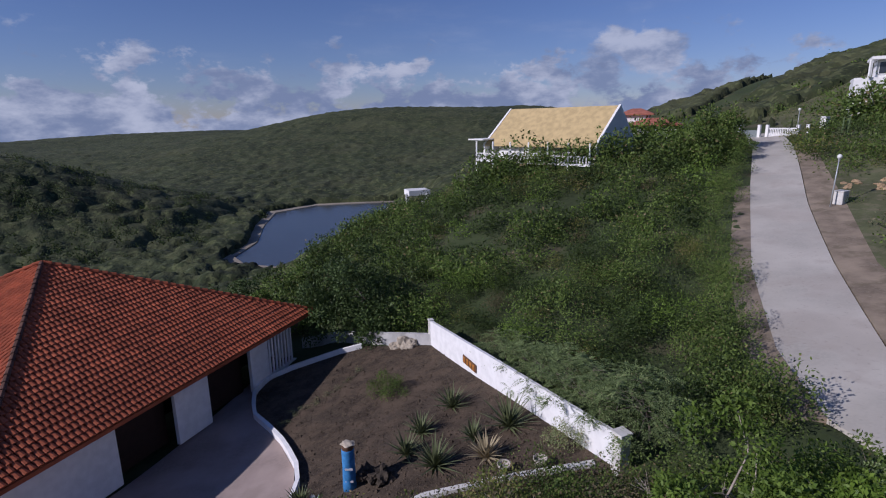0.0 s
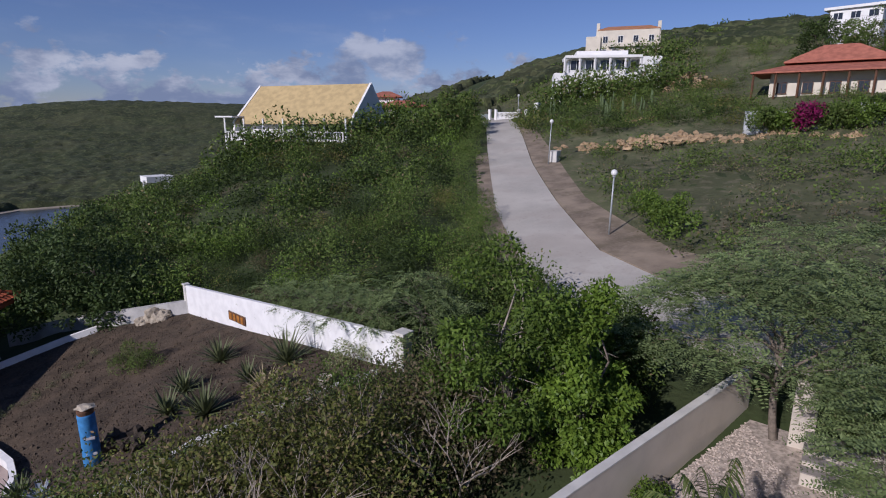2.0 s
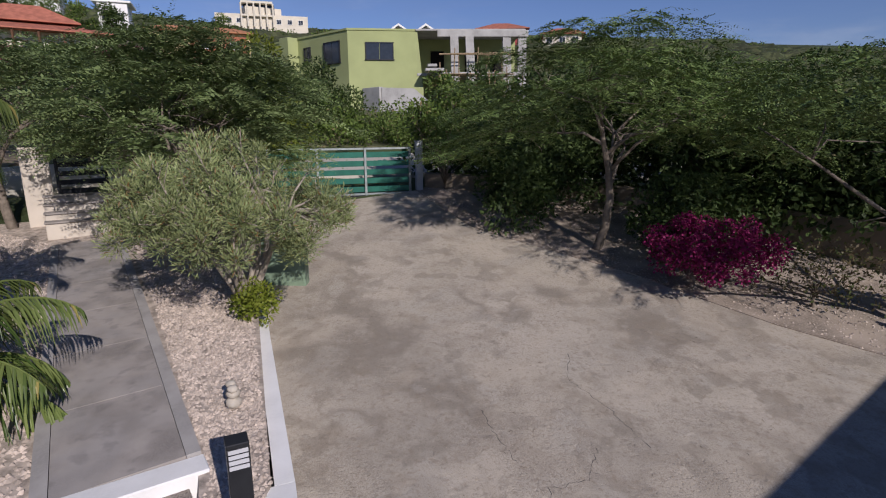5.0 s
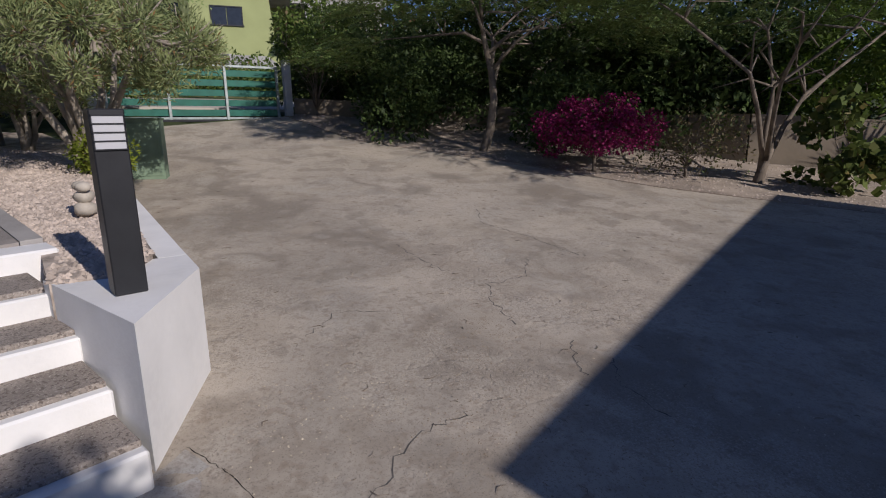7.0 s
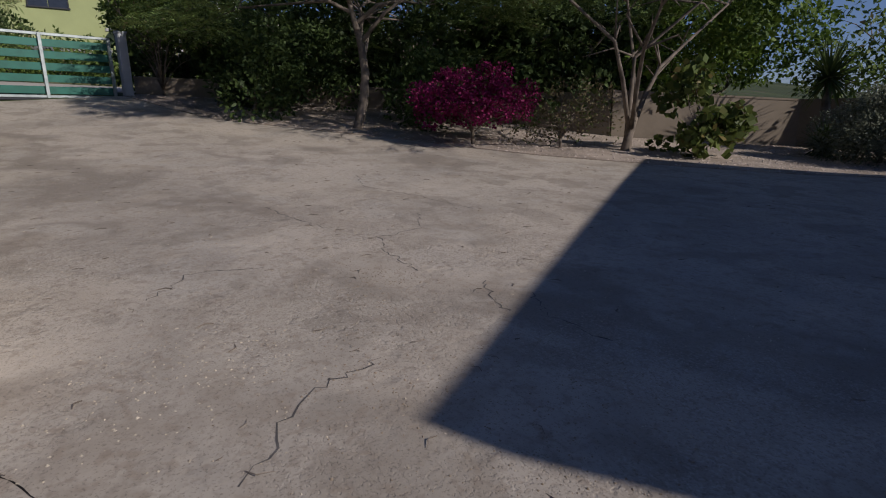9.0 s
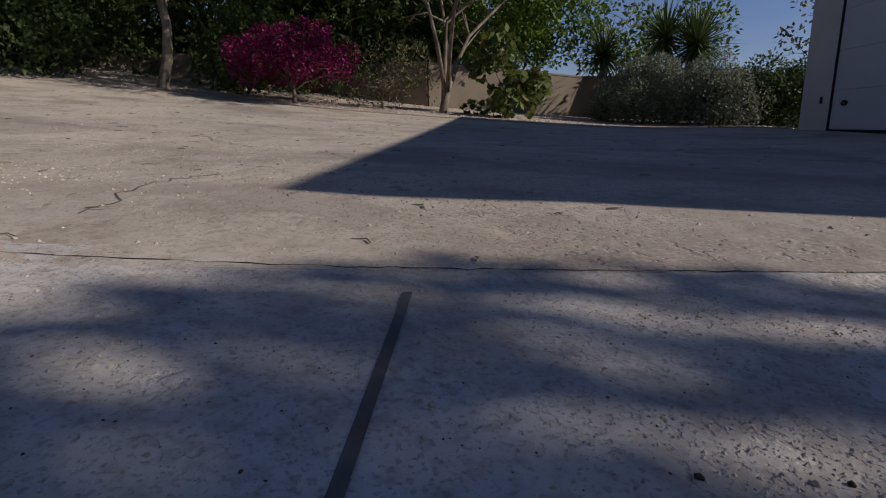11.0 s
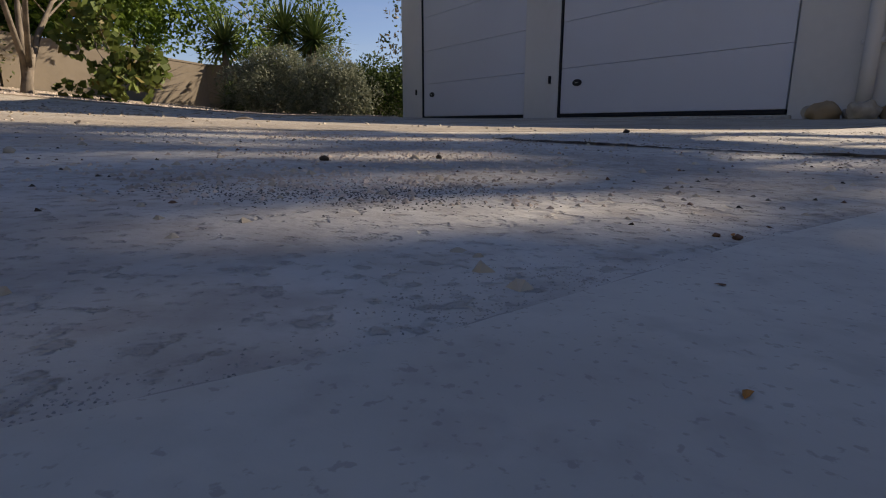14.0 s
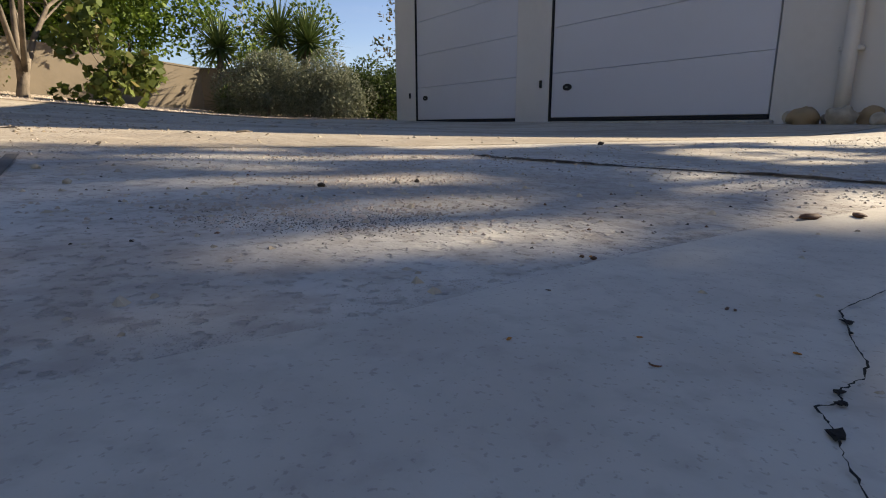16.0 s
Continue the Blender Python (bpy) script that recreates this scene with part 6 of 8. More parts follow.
def tree(name, at, radius, height, low, leaves, size, leaf, label, category="tree", seed=1, n_blobs=26, r0=0.5, r1=1.0, trunk=0.12, bark="bark",
         slim=0.5, droop=0.15, squash=1.0, tips=6, fork=0.35, shell=0.55, group="", shift=(0, 0), flat=False, glades=()):
    rng, rr = np.random.default_rng(seed), random.Random(seed)
    z = float(ground_z(at[0], at[1])) if len(at) < 3 else at[2]
    t = thing(name, label, category, (at[0], at[1], z), group=group)
    bl = blobs_in(rng, n_blobs, radius, height, low, r0, r1, flat)
    bl[:, 0] += shift[0]
    bl[:, 1] += shift[1]
    if trunk:
        b = Build()
        pick = rng.choice(len(bl), min(tips, len(bl)), replace=False)
        limbs(b, rr, (0, 0, 0), [tuple(bl[k, :3]) for k in pick], trunk, fork)
        part("trunk", b, M[bark], t, "", True)
    lv = crown(rng, bl, leaves, size, droop, slim, shell, squash)
    if glades:
        # gaps in the crown, given by where their patch of sun falls: along the sun, across it, half sizes
        p = lv.mean(1) + np.array([at[0], at[1], z])
        a = -SUN_AZ[0] * p[:, 0] - SUN_AZ[1] * p[:, 1] + (p[:, 2] + 1.885) / math.tan(radians(SUN_EL))
        l = -SUN_AZ[1] * p[:, 0] + SUN_AZ[0] * p[:, 1]
        keep = rng.random(len(p)) < 0.08
        open_ = np.zeros(len(p), bool)
        for ga, gl, ra, rl in glades:
            open_ |= ((a - ga) / ra) ** 2 + ((l - gl) / rl) ** 2 < 1
        lv = lv[keep | ~open_]
    part("crown", quads_mesh("crown", lv), M[leaf], t)
    return t


def acacia(at, radius, height, seed, leaves=15000, label="", trunk=0.14, shift=(0, 0), low=0.45, dens=1.0, leaf="leaf_acacia", fork=0.48, drop=0.42, power=2.0, leaf_len=(0.07, 0.16), stems=11):
    """A wide flat-topped tree whose fine feathery sprays lie in tiers."""
    rng, rr = np.random.default_rng(seed), random.Random(seed)
    z = float(ground_z(at[0], at[1])) if len(at) < 3 else at[2]
    t = thing("acacia_tree", label or "wide acacia with fine feathery grey-green foliage in flat tiers", "tree", (at[0], at[1], z), group="acacias")
    n = int(70 * dens)
    a, q = rng.random(n) * 2 * math.pi, np.sqrt(rng.random(n)) * radius
    top = height * (1 - drop * (q / radius) ** power)
    cz = top - rng.random(n) ** 1.5 * height * (1 - low) * 0.8
    cx, cy = q * np.cos(a) + shift[0], q * np.sin(a) + shift[1]
    cr = rng.uniform(0.5, 1.2, n) * radius / 4.4
    per = 18
    twigs = leaves // per
    k = rng.choice(n, twigs, p=cr ** 2 / (cr ** 2).sum())
    ang, rad = rng.random(twigs) * 2 * math.pi, np.sqrt(rng.random(twigs))
    out = np.stack([np.cos(ang), np.sin(ang), np.zeros(twigs)], 1)
    foot = np.stack([cx[k], cy[k], cz[k]], 1) + out * (rad * cr[k])[:, None]
    foot[:, 2] += 0.22 * (1 - rad ** 2) * cr[k] + rng.normal(size=twigs) * 0.07
    away = np.stack([foot[:, 0] - shift[0], foot[:, 1] - shift[1], np.zeros(twigs)], 1) / radius
    wy = unit(out * 0.7 + away * 0.9 + rng.normal(size=(twigs, 3)) * np.array([0.45, 0.45, 0.16]) + np.array([0, 0, -0.12]))
    nor = unit(rng.normal(size=(twigs, 3)) * 0.25 + np.array([0, 0, 1.0]))
    side = unit(np.cross(wy, nor))
    span = rng.uniform(3.2, 5.2, twigs) * leaf_len[1]
    st = (np.arange(per) // 2 + 0.6) / (per / 2)
    sg = np.where(np.arange(per) % 2 == 0, 1.0, -1.0)
    droop = np.zeros((twigs, per, 3))
    droop[:, :, 2] = -0.18 * span[:, None] * st[None, :] ** 2
    p = (foot[:, None, :] + wy[:, None, :] * (span[:, None] * st[None, :])[:, :, None] + droop).reshape(-1, 3)
    dl = unit((side[:, None, :] * sg[None, :, None] + wy[:, None, :] * 0.55).reshape(-1, 3) + rng.normal(size=(twigs * per, 3)) * 0.22)
    nl = unit(np.repeat(nor, per, 0) + rng.normal(size=(twigs * per, 3)) * 0.22)
    ln = (rng.uniform(*leaf_len, (twigs, 1)) * (1.15 - 0.6 * st[None, :])).ravel()
    part("crown", quads_mesh("crown", diamonds(p, dl, nl, ln, ln * 0.42)), M[leaf], t)
    b = Build()
    pick = rng.choice(n, stems, replace=False)
    limbs(b, rr, (0, 0, 0), [(float(cx[j]), float(cy[j]), float(cz[j]) - 0.1) for j in pick], trunk, fork, 0.2)
    part("trunk", b, M["bark"], t, "", True)
    return t


# acacias round the yard and by the gate
acacia((11.0, 3.55, -0.47), 2.5, 4.3, 12, 76000, "weeping acacia over the garden path with feathery grey-green sprays", 0.085, (0.6, 0.1), 0.62, 1.7, drop=0.36, power=2.2, leaf_len=(0.055, 0.14), stems=9, fork=0.4)
acacia((13.3, 8.3, -0.35), 4.3, 4.4, 3, 66000, "wide thin acacia outside the garden wall", 0.10, (1.7, 1.2), 0.78, 1.6, drop=0.42, power=2.4, leaf_len=(0.07, 0.17))
acacia((14.2, 5.0, -0.3), 2.6, 3.7, 31, 34000, "acacia beside the garden gate with fine sprays", 0.08, (0.6, 0.4), 0.72, 1.0, drop=0.40, leaf_len=(0.06, 0.14))
acacia((12.1, -5.22, -0.9), 3.6, 5.2, 4, 96000, leaf="leaf_acacia_dark", trunk=0.10, shift=(0.8, -0.5), low=0.72, drop=0.42, dens=1.6, leaf_len=(0.045, 0.115), stems=8)
acacia((8.25, -9.2, -1.42), 3.5, 4.7, 5, 46000, leaf="leaf_acacia_dark", stems=6, trunk=0.10, shift=(0.1, -0.1), dens=1.2, low=0.66, drop=0.3, fork=0.12, leaf_len=(0.045, 0.105))
acacia((17.6, -9.2, -0.4), 4.2, 4.7, 6, 24000, leaf="leaf_acacia_dark", trunk=0.12, leaf_len=(0.09, 0.20))
acacia((21.0, 10.5), 4.6, 4.0, 7, 22000, leaf_len=(0.09, 0.20))
acacia((25.5, 5.5), 4.0, 3.6, 8, 9000, leaf_len=(0.12, 0.26))

# broad-leaved trees outside the wall
tree("broadleaf_tree", (8.38, 10.25), 1.15, 5.15, 0.25, 13000, 0.135, "leaf_column", "dense bright green broad-leaved tree outside the wall", seed=21, n_blobs=64, r0=0.22, r1=0.44, trunk=0.10, droop=0.6)
tree("broadleaf_tree", (6.9, 11.7), 1.75, 6.3, 1.2, 14000, 0.135, "leaf_bright", "spreading green tree with pale limbs outside the wall", seed=22, n_blobs=46, r0=0.32, r1=0.66, trunk=0.12, bark="bark_pale", droop=0.5, tips=12)
tree("broadleaf_tree", (9.9, 13.4), 1.9, 3.5, 0.5, 9000, 0.14, "leaf_bright", "green tree with broad leaves near the road", seed=122, n_blobs=30, r0=0.4, r1=0.8, trunk=0.1, droop=0.4)
tree("broadleaf_tree", (12.0, 13.3), 1.6, 3.2, 0.5, 7500, 0.14, "leaf", "dark green tree at the roadside", seed=23, n_blobs=30, r0=0.4, r1=0.9, trunk=0.1)
tree("broadleaf_tree", (-7.6, 42.2), 4.4, 7.2, 0.5, 15000, 0.26, "leaf_deep", "large dark green tree behind the garden wall", seed=24, n_blobs=50, r0=0.7, r1=1.4, trunk=0.2)
for k, (x, y, r, h) in enumerate(((112.0, 60.5, 4.4, 9.2), (111.0, 70.5, 3.8, 8.0), (112.5, 66.0, 3.4, 7.6), (113.0, 53.2, 3.2, 6.2), (150.0, 44.0, 4.0, 6.5), (133.0, -14.0, 3.5, 5.0), (139.0, 2.0, 3.0, 5.5))):
    tree("broadleaf_tree", (x, y), r, h, 0.5, 3600, 0.42, "leaf_dark" if k % 2 else "leaf", "rounded green tree among the houses on the ridge", seed=220 + k, n_blobs=30, r0=0.7, r1=1.3, trunk=0.18)
tree("broadleaf_tree", (-20.0, 48.0), 3.2, 6.0, 0.5, 8000, 0.24, "leaf_deep", "dark green tree below the tiled house", seed=230, n_blobs=34, r0=0.6, r1=1.1, trunk=0.15)
tree("broadleaf_tree", (-11.5, 50.5), 3.2, 6.6, 0.5, 8000, 0.24, "leaf_dark", "green tree on the slope over the lagoon", seed=231, n_blobs=34, r0=0.6, r1=1.2, trunk=0.15)
tree("broadleaf_tree", (-14.5, 47.5), 3.2, 6.2, 0.5, 8000, 0.26, "leaf", "green tree below the tiled house", seed=26, n_blobs=30, r0=0.6, r1=1.1, trunk=0.15)
tree("broadleaf_tree", (17.6, 3.9), 1.6, 4.1, 0.6, 10000, 0.13, "leaf_lime", "rounded yellow green tree behind the gate", seed=27, n_blobs=34, r0=0.35, r1=0.65, trunk=0.1)
tree("broadleaf_tree", (30.5, 4.3), 2.6, 3.7, 0.4, 9000, 0.19, "leaf_dark", "dark green tree before the lime green house", seed=28, n_blobs=34, r0=0.6, r1=1.1, trunk=0.12)
tree("broadleaf_tree", (38.2, 80.8), 5.0, 5.6, 0.3, 9000, 0.38, "leaf", "large rounded tree at the top of the road", seed=29, n_blobs=40, r0=0.9, r1=1.7, trunk=0.2)
tree("broadleaf_tree", (33.5, 72.0), 3.6, 4.6, 0.3, 6000, 0.36, "leaf", "rounded roadside tree on the hill", seed=30, n_blobs=30, r0=0.7, r1=1.4, trunk=0.15)
tree("broadleaf_tree", (26.0, 24.8), 1.9, 3.2, 0.2, 4500, 0.18, "leaf_bright", "young green tree beside the street lamp", seed=31, n_blobs=24, r0=0.4, r1=0.7, trunk=0.06)
for k, (x, y, r, h) in enumerate(((16.5, -13.5, 3.0, 4.4), (13.2, -14.2, 2.6, 4.2), (19.5, -5.0, 2.6, 3.8), (21.5, -14.0, 3.4, 4.6))):
    tree("broadleaf_tree", (x, y), r, h, 0.2, 6000, 0.22, "leaf_deep", "dense dark green tree behind the boundary wall", seed=32 + k, n_blobs=34, r0=0.6, r1=1.1, trunk=0.12)
tree("broadleaf_tree", (10.1, -14.4), 2.7, 5.6, 1.3, 20000, 0.15, "leaf_bright", "airy bright green tree behind the boundary wall", seed=37, n_blobs=60, r0=0.4, r1=0.8, trunk=0.1)
tree("broadleaf_tree", (2.2, -17.5), 1.3, 3.9, 1.6, 1300, 0.13, "leaf_dry", "thin open tree behind the garage corner", seed=38, n_blobs=22, r0=0.3, r1=0.6, trunk=0.05)
tree("broadleaf_tree", (6.6, -17.0), 1.9, 3.3, 1.2, 2600, 0.15, "leaf", "light green tree behind the boundary wall", seed=39, n_blobs=22, r0=0.35, r1=0.7, trunk=0.07)
for k, (x, y, r, h) in enumerate(((11.9, -11.6, 1.9, 4.0), (14.6, -9.4, 2.0, 3.8), (16.8, -6.8, 1.9, 3.6), (13.2, -10.4, 1.8, 3.4), (18.6, -3.0, 1.8, 3.2))):
    tree("broadleaf_tree", (x, y), r, h, 0.2, 6000, 0.19, "leaf_deep", "dense dark green tree over the boundary wall", seed=132 + k, n_blobs=34, r0=0.5, r1=0.9, trunk=0.1)
# unseen trees beside the garage, added to shade the apron; GLADES opens its sun patches
GLADES = ((0.54, 0.63, 0.10, 0.045), (0.05, 0.86, 0.15, 0.26), (-0.5, 1.2, 0.3, 0.3), (0.53, 0.985, 0.13, 0.085), (0.62, 1.33, 0.38, 0.07), (-1.2, 1.38, 0.3, 0.3))
tree("shade_tree", (-6.60, -1.70), 2.6, 4.85, 1.0, 54000, 0.15, "leaf", "unseen leafy tree beside the garage that casts the dappled shade", seed=52, n_blobs=84, shell=0.3, r0=0.35, r1=0.6, trunk=0.14, flat=True, glades=GLADES)

# second unseen tree, added only to close holes in the shade
tree("shade_tree", (-5.75, -0.95), 2.1, 4.3, 1.0, 31000, 0.15, "leaf", "unseen leafy tree added before the house to fill in the shade", seed=54, n_blobs=70, r0=0.4, r1=0.7, trunk=0.12, flat=True, glades=GLADES)

# pencil trees over the edge of the yard
def pencil_tree(at, radius, height, low, seed, tufts, sticks, shift=(0, 0), trunk=0.07):
    """Pale forking branches that end in separate tufts of thin green sticks."""
    rng, rr = np.random.default_rng(seed), random.Random(seed)
    t = thing("pencil_tree", "open pencil tree with pale branches and tufts of thin green sticks", "tree", at, group="pencil trees")
    bl = blobs_in(rng, tufts, radius, height, low, 0.16, 0.30)
    bl[:, 0] += shift[0]
    bl[:, 1] += shift[1]
    b = Build()
    heads = []
    for k in range(7):
        a = 6.283 * k / 7 + rr.uniform(-.3, .3)
        r = radius * rr.uniform(0.3, 0.55)
        heads.append(Vector((shift[0] * 0.6 + r * math.cos(a), shift[1] * 0.6 + r * math.sin(a), low + (height - low) * rr.uniform(0.2, 0.45))))
    for h in heads:
        mid = h * 0.5 + Vector((rr.uniform(-.12, .12), rr.uniform(-.12, .12), 0.08))
        b.tube([(rr.uniform(-.05, .05), rr.uniform(-.05, .05), -0.1), h * 0.22, mid, h], [trunk, trunk * 0.8, trunk * 0.62, trunk * 0.42], 7)
    for x, y, z, r in bl:
        tip = Vector((x, y, z))
        h = min(heads, key=lambda q: (q - tip).length)
        mid = h.lerp(tip, 0.55) + Vector((rr.uniform(-.1, .1), rr.uniform(-.1, .1), -0.06))
        b.tube([h, mid, tip], [trunk * 0.34, trunk * 0.24, trunk * 0.12], 5)
        for _ in range(3):
            e = tip + Vector((rr.uniform(-1, 1), rr.uniform(-1, 1), rr.uniform(-0.2, 1))) * r
            b.tube([mid.lerp(tip, rr.uniform(0.2, 0.9)), e], [trunk * 0.13, trunk * 0.06], 4)
    part("trunk", b, M["bark_pale"], t, "", True)
    k = rng.choice(tufts, sticks, p=bl[:, 3] ** 2 / (bl[:, 3] ** 2).sum())
    d = unit(rng.normal(size=(sticks, 3)))
    p = bl[k, :3] + d * bl[k, 3:4] * rng.random((sticks, 1)) ** 0.6
    way = unit(d * 0.9 + rng.normal(size=d.shape) * 0.35 + np.array([0, 0, 0.45]))
    nor = unit(rng.normal(size=d.shape) + np.array([0, 0, 0.6]))
    ln = rng.uniform(0.045, 0.105, sticks)
    part("crown", quads_mesh("crown", diamonds(p, way, nor, ln, ln * 0.18)), M["leaf_pencil"], t)


pencil_tree((8.2, 1.6, -0.70), 1.58, 2.5, 0.95, 25, 104, 46000, (-0.1, 0.05))
pencil_tree((10.2, 2.9, -0.52), 0.95, 2.0, 0.6, 26, 40, 15000, (-0.1, -0.1), 0.05)


# ---- scrub on the slopes: far too many bushes to count ----
def scatter(name, pts, rad, protos, leaf, label, seed, tall=(0.8, 1.15)):
    rng = np.random.default_rng(seed)
    out = []
    z = ground_z(pts[:, 0], pts[:, 1])
    for k in range(len(pts)):
        v = protos[rng.integers(len(protos))]
        a, s = rng.random() * 6.283, rad[k]
        c, n = math.cos(a) * s, math.sin(a) * s
        w = np.empty_like(v)
        w[..., 0], w[..., 1], w[..., 2] = v[..., 0] * c - v[..., 1] * n + pts[k, 0], v[..., 0] * n + v[..., 1] * c + pts[k, 1], v[..., 2] * s * rng.uniform(*tall) + z[k] - 0.1
        out.append(w)
    return tagged(part(name, quads_mesh(name, np.concatenate(out)), M[leaf]), label, "bushes", "", "stuff")


def bush_proto(seed, leaves, size, height=1.1, n=10, slim=0.5):
    rng = np.random.default_rng(seed)
    bl = blobs_in(rng, n, 0.75, height, 0.1, 0.28, 0.5)
    return crown(rng, bl, leaves, size, 0.1, slim, 0.6)


def in_area(rng, n, poly, avoid=()):
    xs, ys = [p[0] for p in poly], [p[1] for p in poly]
    out = []
    while len(out) < n:
        p = np.stack([rng.uniform(min(xs), max(xs), 4 * n), rng.uniform(min(ys), max(ys), 4 * n)], 1)
        ok = inside(p[:, 0], p[:, 1], poly)
        for a in avoid:
            ok &= ~inside(p[:, 0], p[:, 1], a)
        out += p[ok].tolist()
    return np.array(out[:n])


rng = np.random.default_rng(40)
MID = [bush_proto(60 + k, 330, 0.135) for k in range(6)]
SPUR_NEAR = [(8.0, 19.5), (13.0, 21.5), (13.8, 27.5), (18.6, 39), (22, 46), (-8, 46), (-3, 39.5), (0.5, 36.0)]
SPUR_FAR = [(22, 46), (28.6, 60), (38, 80), (34, 92), (22, 79), (6, 90), (-8, 110), (-22, 90), (-16, 62), (-13, 48), (-8, 46)]
CLUMP = [bush_proto(170 + k, 1800, 0.060, 1.05, 15, 0.5) for k in range(5)]
CLUMP_FAR = [bush_proto(180 + k, 420, 0.115, 1.05, 12, 0.5) for k in range(6)]
SCRUB = (("leaf", "green", (1.9, 3.2)), ("leaf_dark", "darker", (1.7, 3.0)), ("leaf_bright", "fresh green", (1.6, 2.8)), ("leaf_yellow", "yellowish green", (1.2, 2.1)), ("leaf_dry", "grey half leafless", (1.0, 1.7)))
for poly, proto, counts in ((SPUR_NEAR, CLUMP, (16, 30, 7, 8, 8)), (SPUR_FAR, CLUMP_FAR, (100, 140, 40, 36, 34))):
    for n_, (leaf_, tone_, size_) in zip(counts, SCRUB):
        p = in_area(rng, n_, poly)
        scatter("scrub_spur", p, rng.uniform(*size_, len(p)), proto, leaf_, f"{tone_} thorn scrub growing thickly over the spur", 41 + n_, (0.6, 1.15))
HILL = [(24, 22), (29, 36), (36, 49), (49, 75), (57, 90), (62, 130), (160, 210), (330, 200), (330, -160), (70, -110), (31, -40), (29, -18), (27, 0)]
HOUSES = [[(64, 95), (86, 82), (92, 92), (70, 104)], [(92, 118), (108, 105), (116, 112), (98, 126)], [(72, 58), (84, 38), (92, 42), (82, 62)], [(100, 44), (108, 24), (116, 28), (110, 46)], [(46, 6), (46, -14), (68, -14), (70, 12), (60, 15)], [(38, 60), (38, 53), (58, 33), (61, 36)], [(33, 8), (32, -14), (48, -14), (48, 6)], [(200, 62), (207, 30), (222, 34), (214, 66)], [(128, 6), (128, -13), (140, -13), (140, 6)], [(146, -18), (140, -50), (154, -52), (160, -20)], [(154, -56), (154, -70), (172, -70), (172, -56)], [(116, 68), (130, 42), (140, 46), (126, 72)]]
HN = [bush_proto(80 + k, 95, 0.29, 0.9) for k in range(5)]
near_hill = [(24, 22), (29, 36), (36, 49), (49, 75), (57, 90), (60, 110), (115, 135), (135, 60), (125, -40), (60, -40), (31, -20), (27, 0)]
slab_over("hillside", near_hill, M["slope"], "dry grass and soil on the hillside", 0.06, 3.0, category="ground")
HB = [bush_proto(240 + k, 210, 0.125, 1.0, 12) for k in range(4)]
HL = [bush_proto(250 + k, 130, 0.13, 0.55, 9, 0.4) for k in range(4)]
p = in_area(rng, 640, near_hill, HOUSES)
scatter("scrub_hill_green", p, rng.uniform(1.0, 2.4, len(p)), HB, "leaf", "single greener bushes on the hillside", 61)
p = in_area(rng, 620, near_hill, HOUSES)
scatter("scrub_hill", p, rng.uniform(0.9, 1.9, len(p)), HL, "leaf_hill", "low grey green thorn scrub over the hillside", 44)
p = in_area(rng, 260, near_hill, HOUSES)
scatter("scrub_hill_dry", p, rng.uniform(0.8, 1.6, len(p)), HL, "leaf_dry", "dry grass and grey scrub on the slope", 45)

# ---- woods too far off to tell their leaves apart: one sheet of rounded crowns ----
def crowns(x, y, cell, seed):
    """Height from 0 to 1 of a cover of uneven domes, one in each cell of the plan."""
    gx, gy = np.floor(x / cell), np.floor(y / cell)
    best = np.zeros(x.shape)
    for dx in (-1, 0, 1):
        for dy in (-1, 0, 1):
            cx, cy = gx + dx, gy + dy
            h = lambda k: np.modf(np.abs(np.sin(cx * (127.1 + k) + cy * (311.7 - 3 * k) + seed) * 43758.55))[0]
            px, py, tall = (cx + 0.15 + 0.7 * h(1)) * cell, (cy + 0.15 + 0.7 * h(2)) * cell, 0.35 + 0.65 * h(3)
            d2 = ((x - px) ** 2 + (y - py) ** 2) / (cell * (0.55 + 0.35 * h(4))) ** 2
            best = np.maximum(best, tall * np.sqrt(np.clip(1 - d2, 0, 1)))
    return best


VALLEY = [(-10, 115), (60, 140), (140, 220), (300, 420), (420, 1500), (-1400, 1500), (-900, 60), (-120, 30), (-36, 22), (-24, 60)]


def canopy_sheet():
    ang, r = np.radians(np.linspace(-86, 142, 700)), np.geomspace(42, 1500, 330)
    ga, gr = np.meshgrid(ang, r, indexing="ij")
    x, y = np.sin(ga) * gr, np.cos(ga) * gr
    ok = inside(x, y, VALLEY) | (inside(x, y, HILL) & ~inside(x, y, near_hill))
    ok &= ~inside(x, y, SHORE)
    for h in HOUSES:
        ok &= ~inside(x, y, h)
    rng = np.random.default_rng(46)
    big, small = crowns(x, y, 4.6, 1.0), crowns(x, y, 1.9, 2.0)
    z = np.maximum(ground_z(x, y), np.where(gr > 880, -60.0, -19.45)) + np.where(ok, 0.15 + 2.1 * big + 0.6 * small + 0.12 * rng.normal(size=x.shape), -2.5)
    x, y = x + rng.normal(size=x.shape) * 0.0007 * gr, y + rng.normal(size=x.shape) * 0.0007 * gr
    n, m = x.shape
    keep = ok[:-1, :-1] | ok[1:, :-1] | ok[1:, 1:] | ok[:-1, 1:]
    k = (np.arange(n - 1)[:, None] * m + np.arange(m - 1)[None, :])[keep]
    b = Build()
    b.v, b.f = np.stack([x, y, z], -1).reshape(-1, 3).tolist(), np.stack([k, k + 1, k + m + 1, k + m], -1).tolist()
    return b


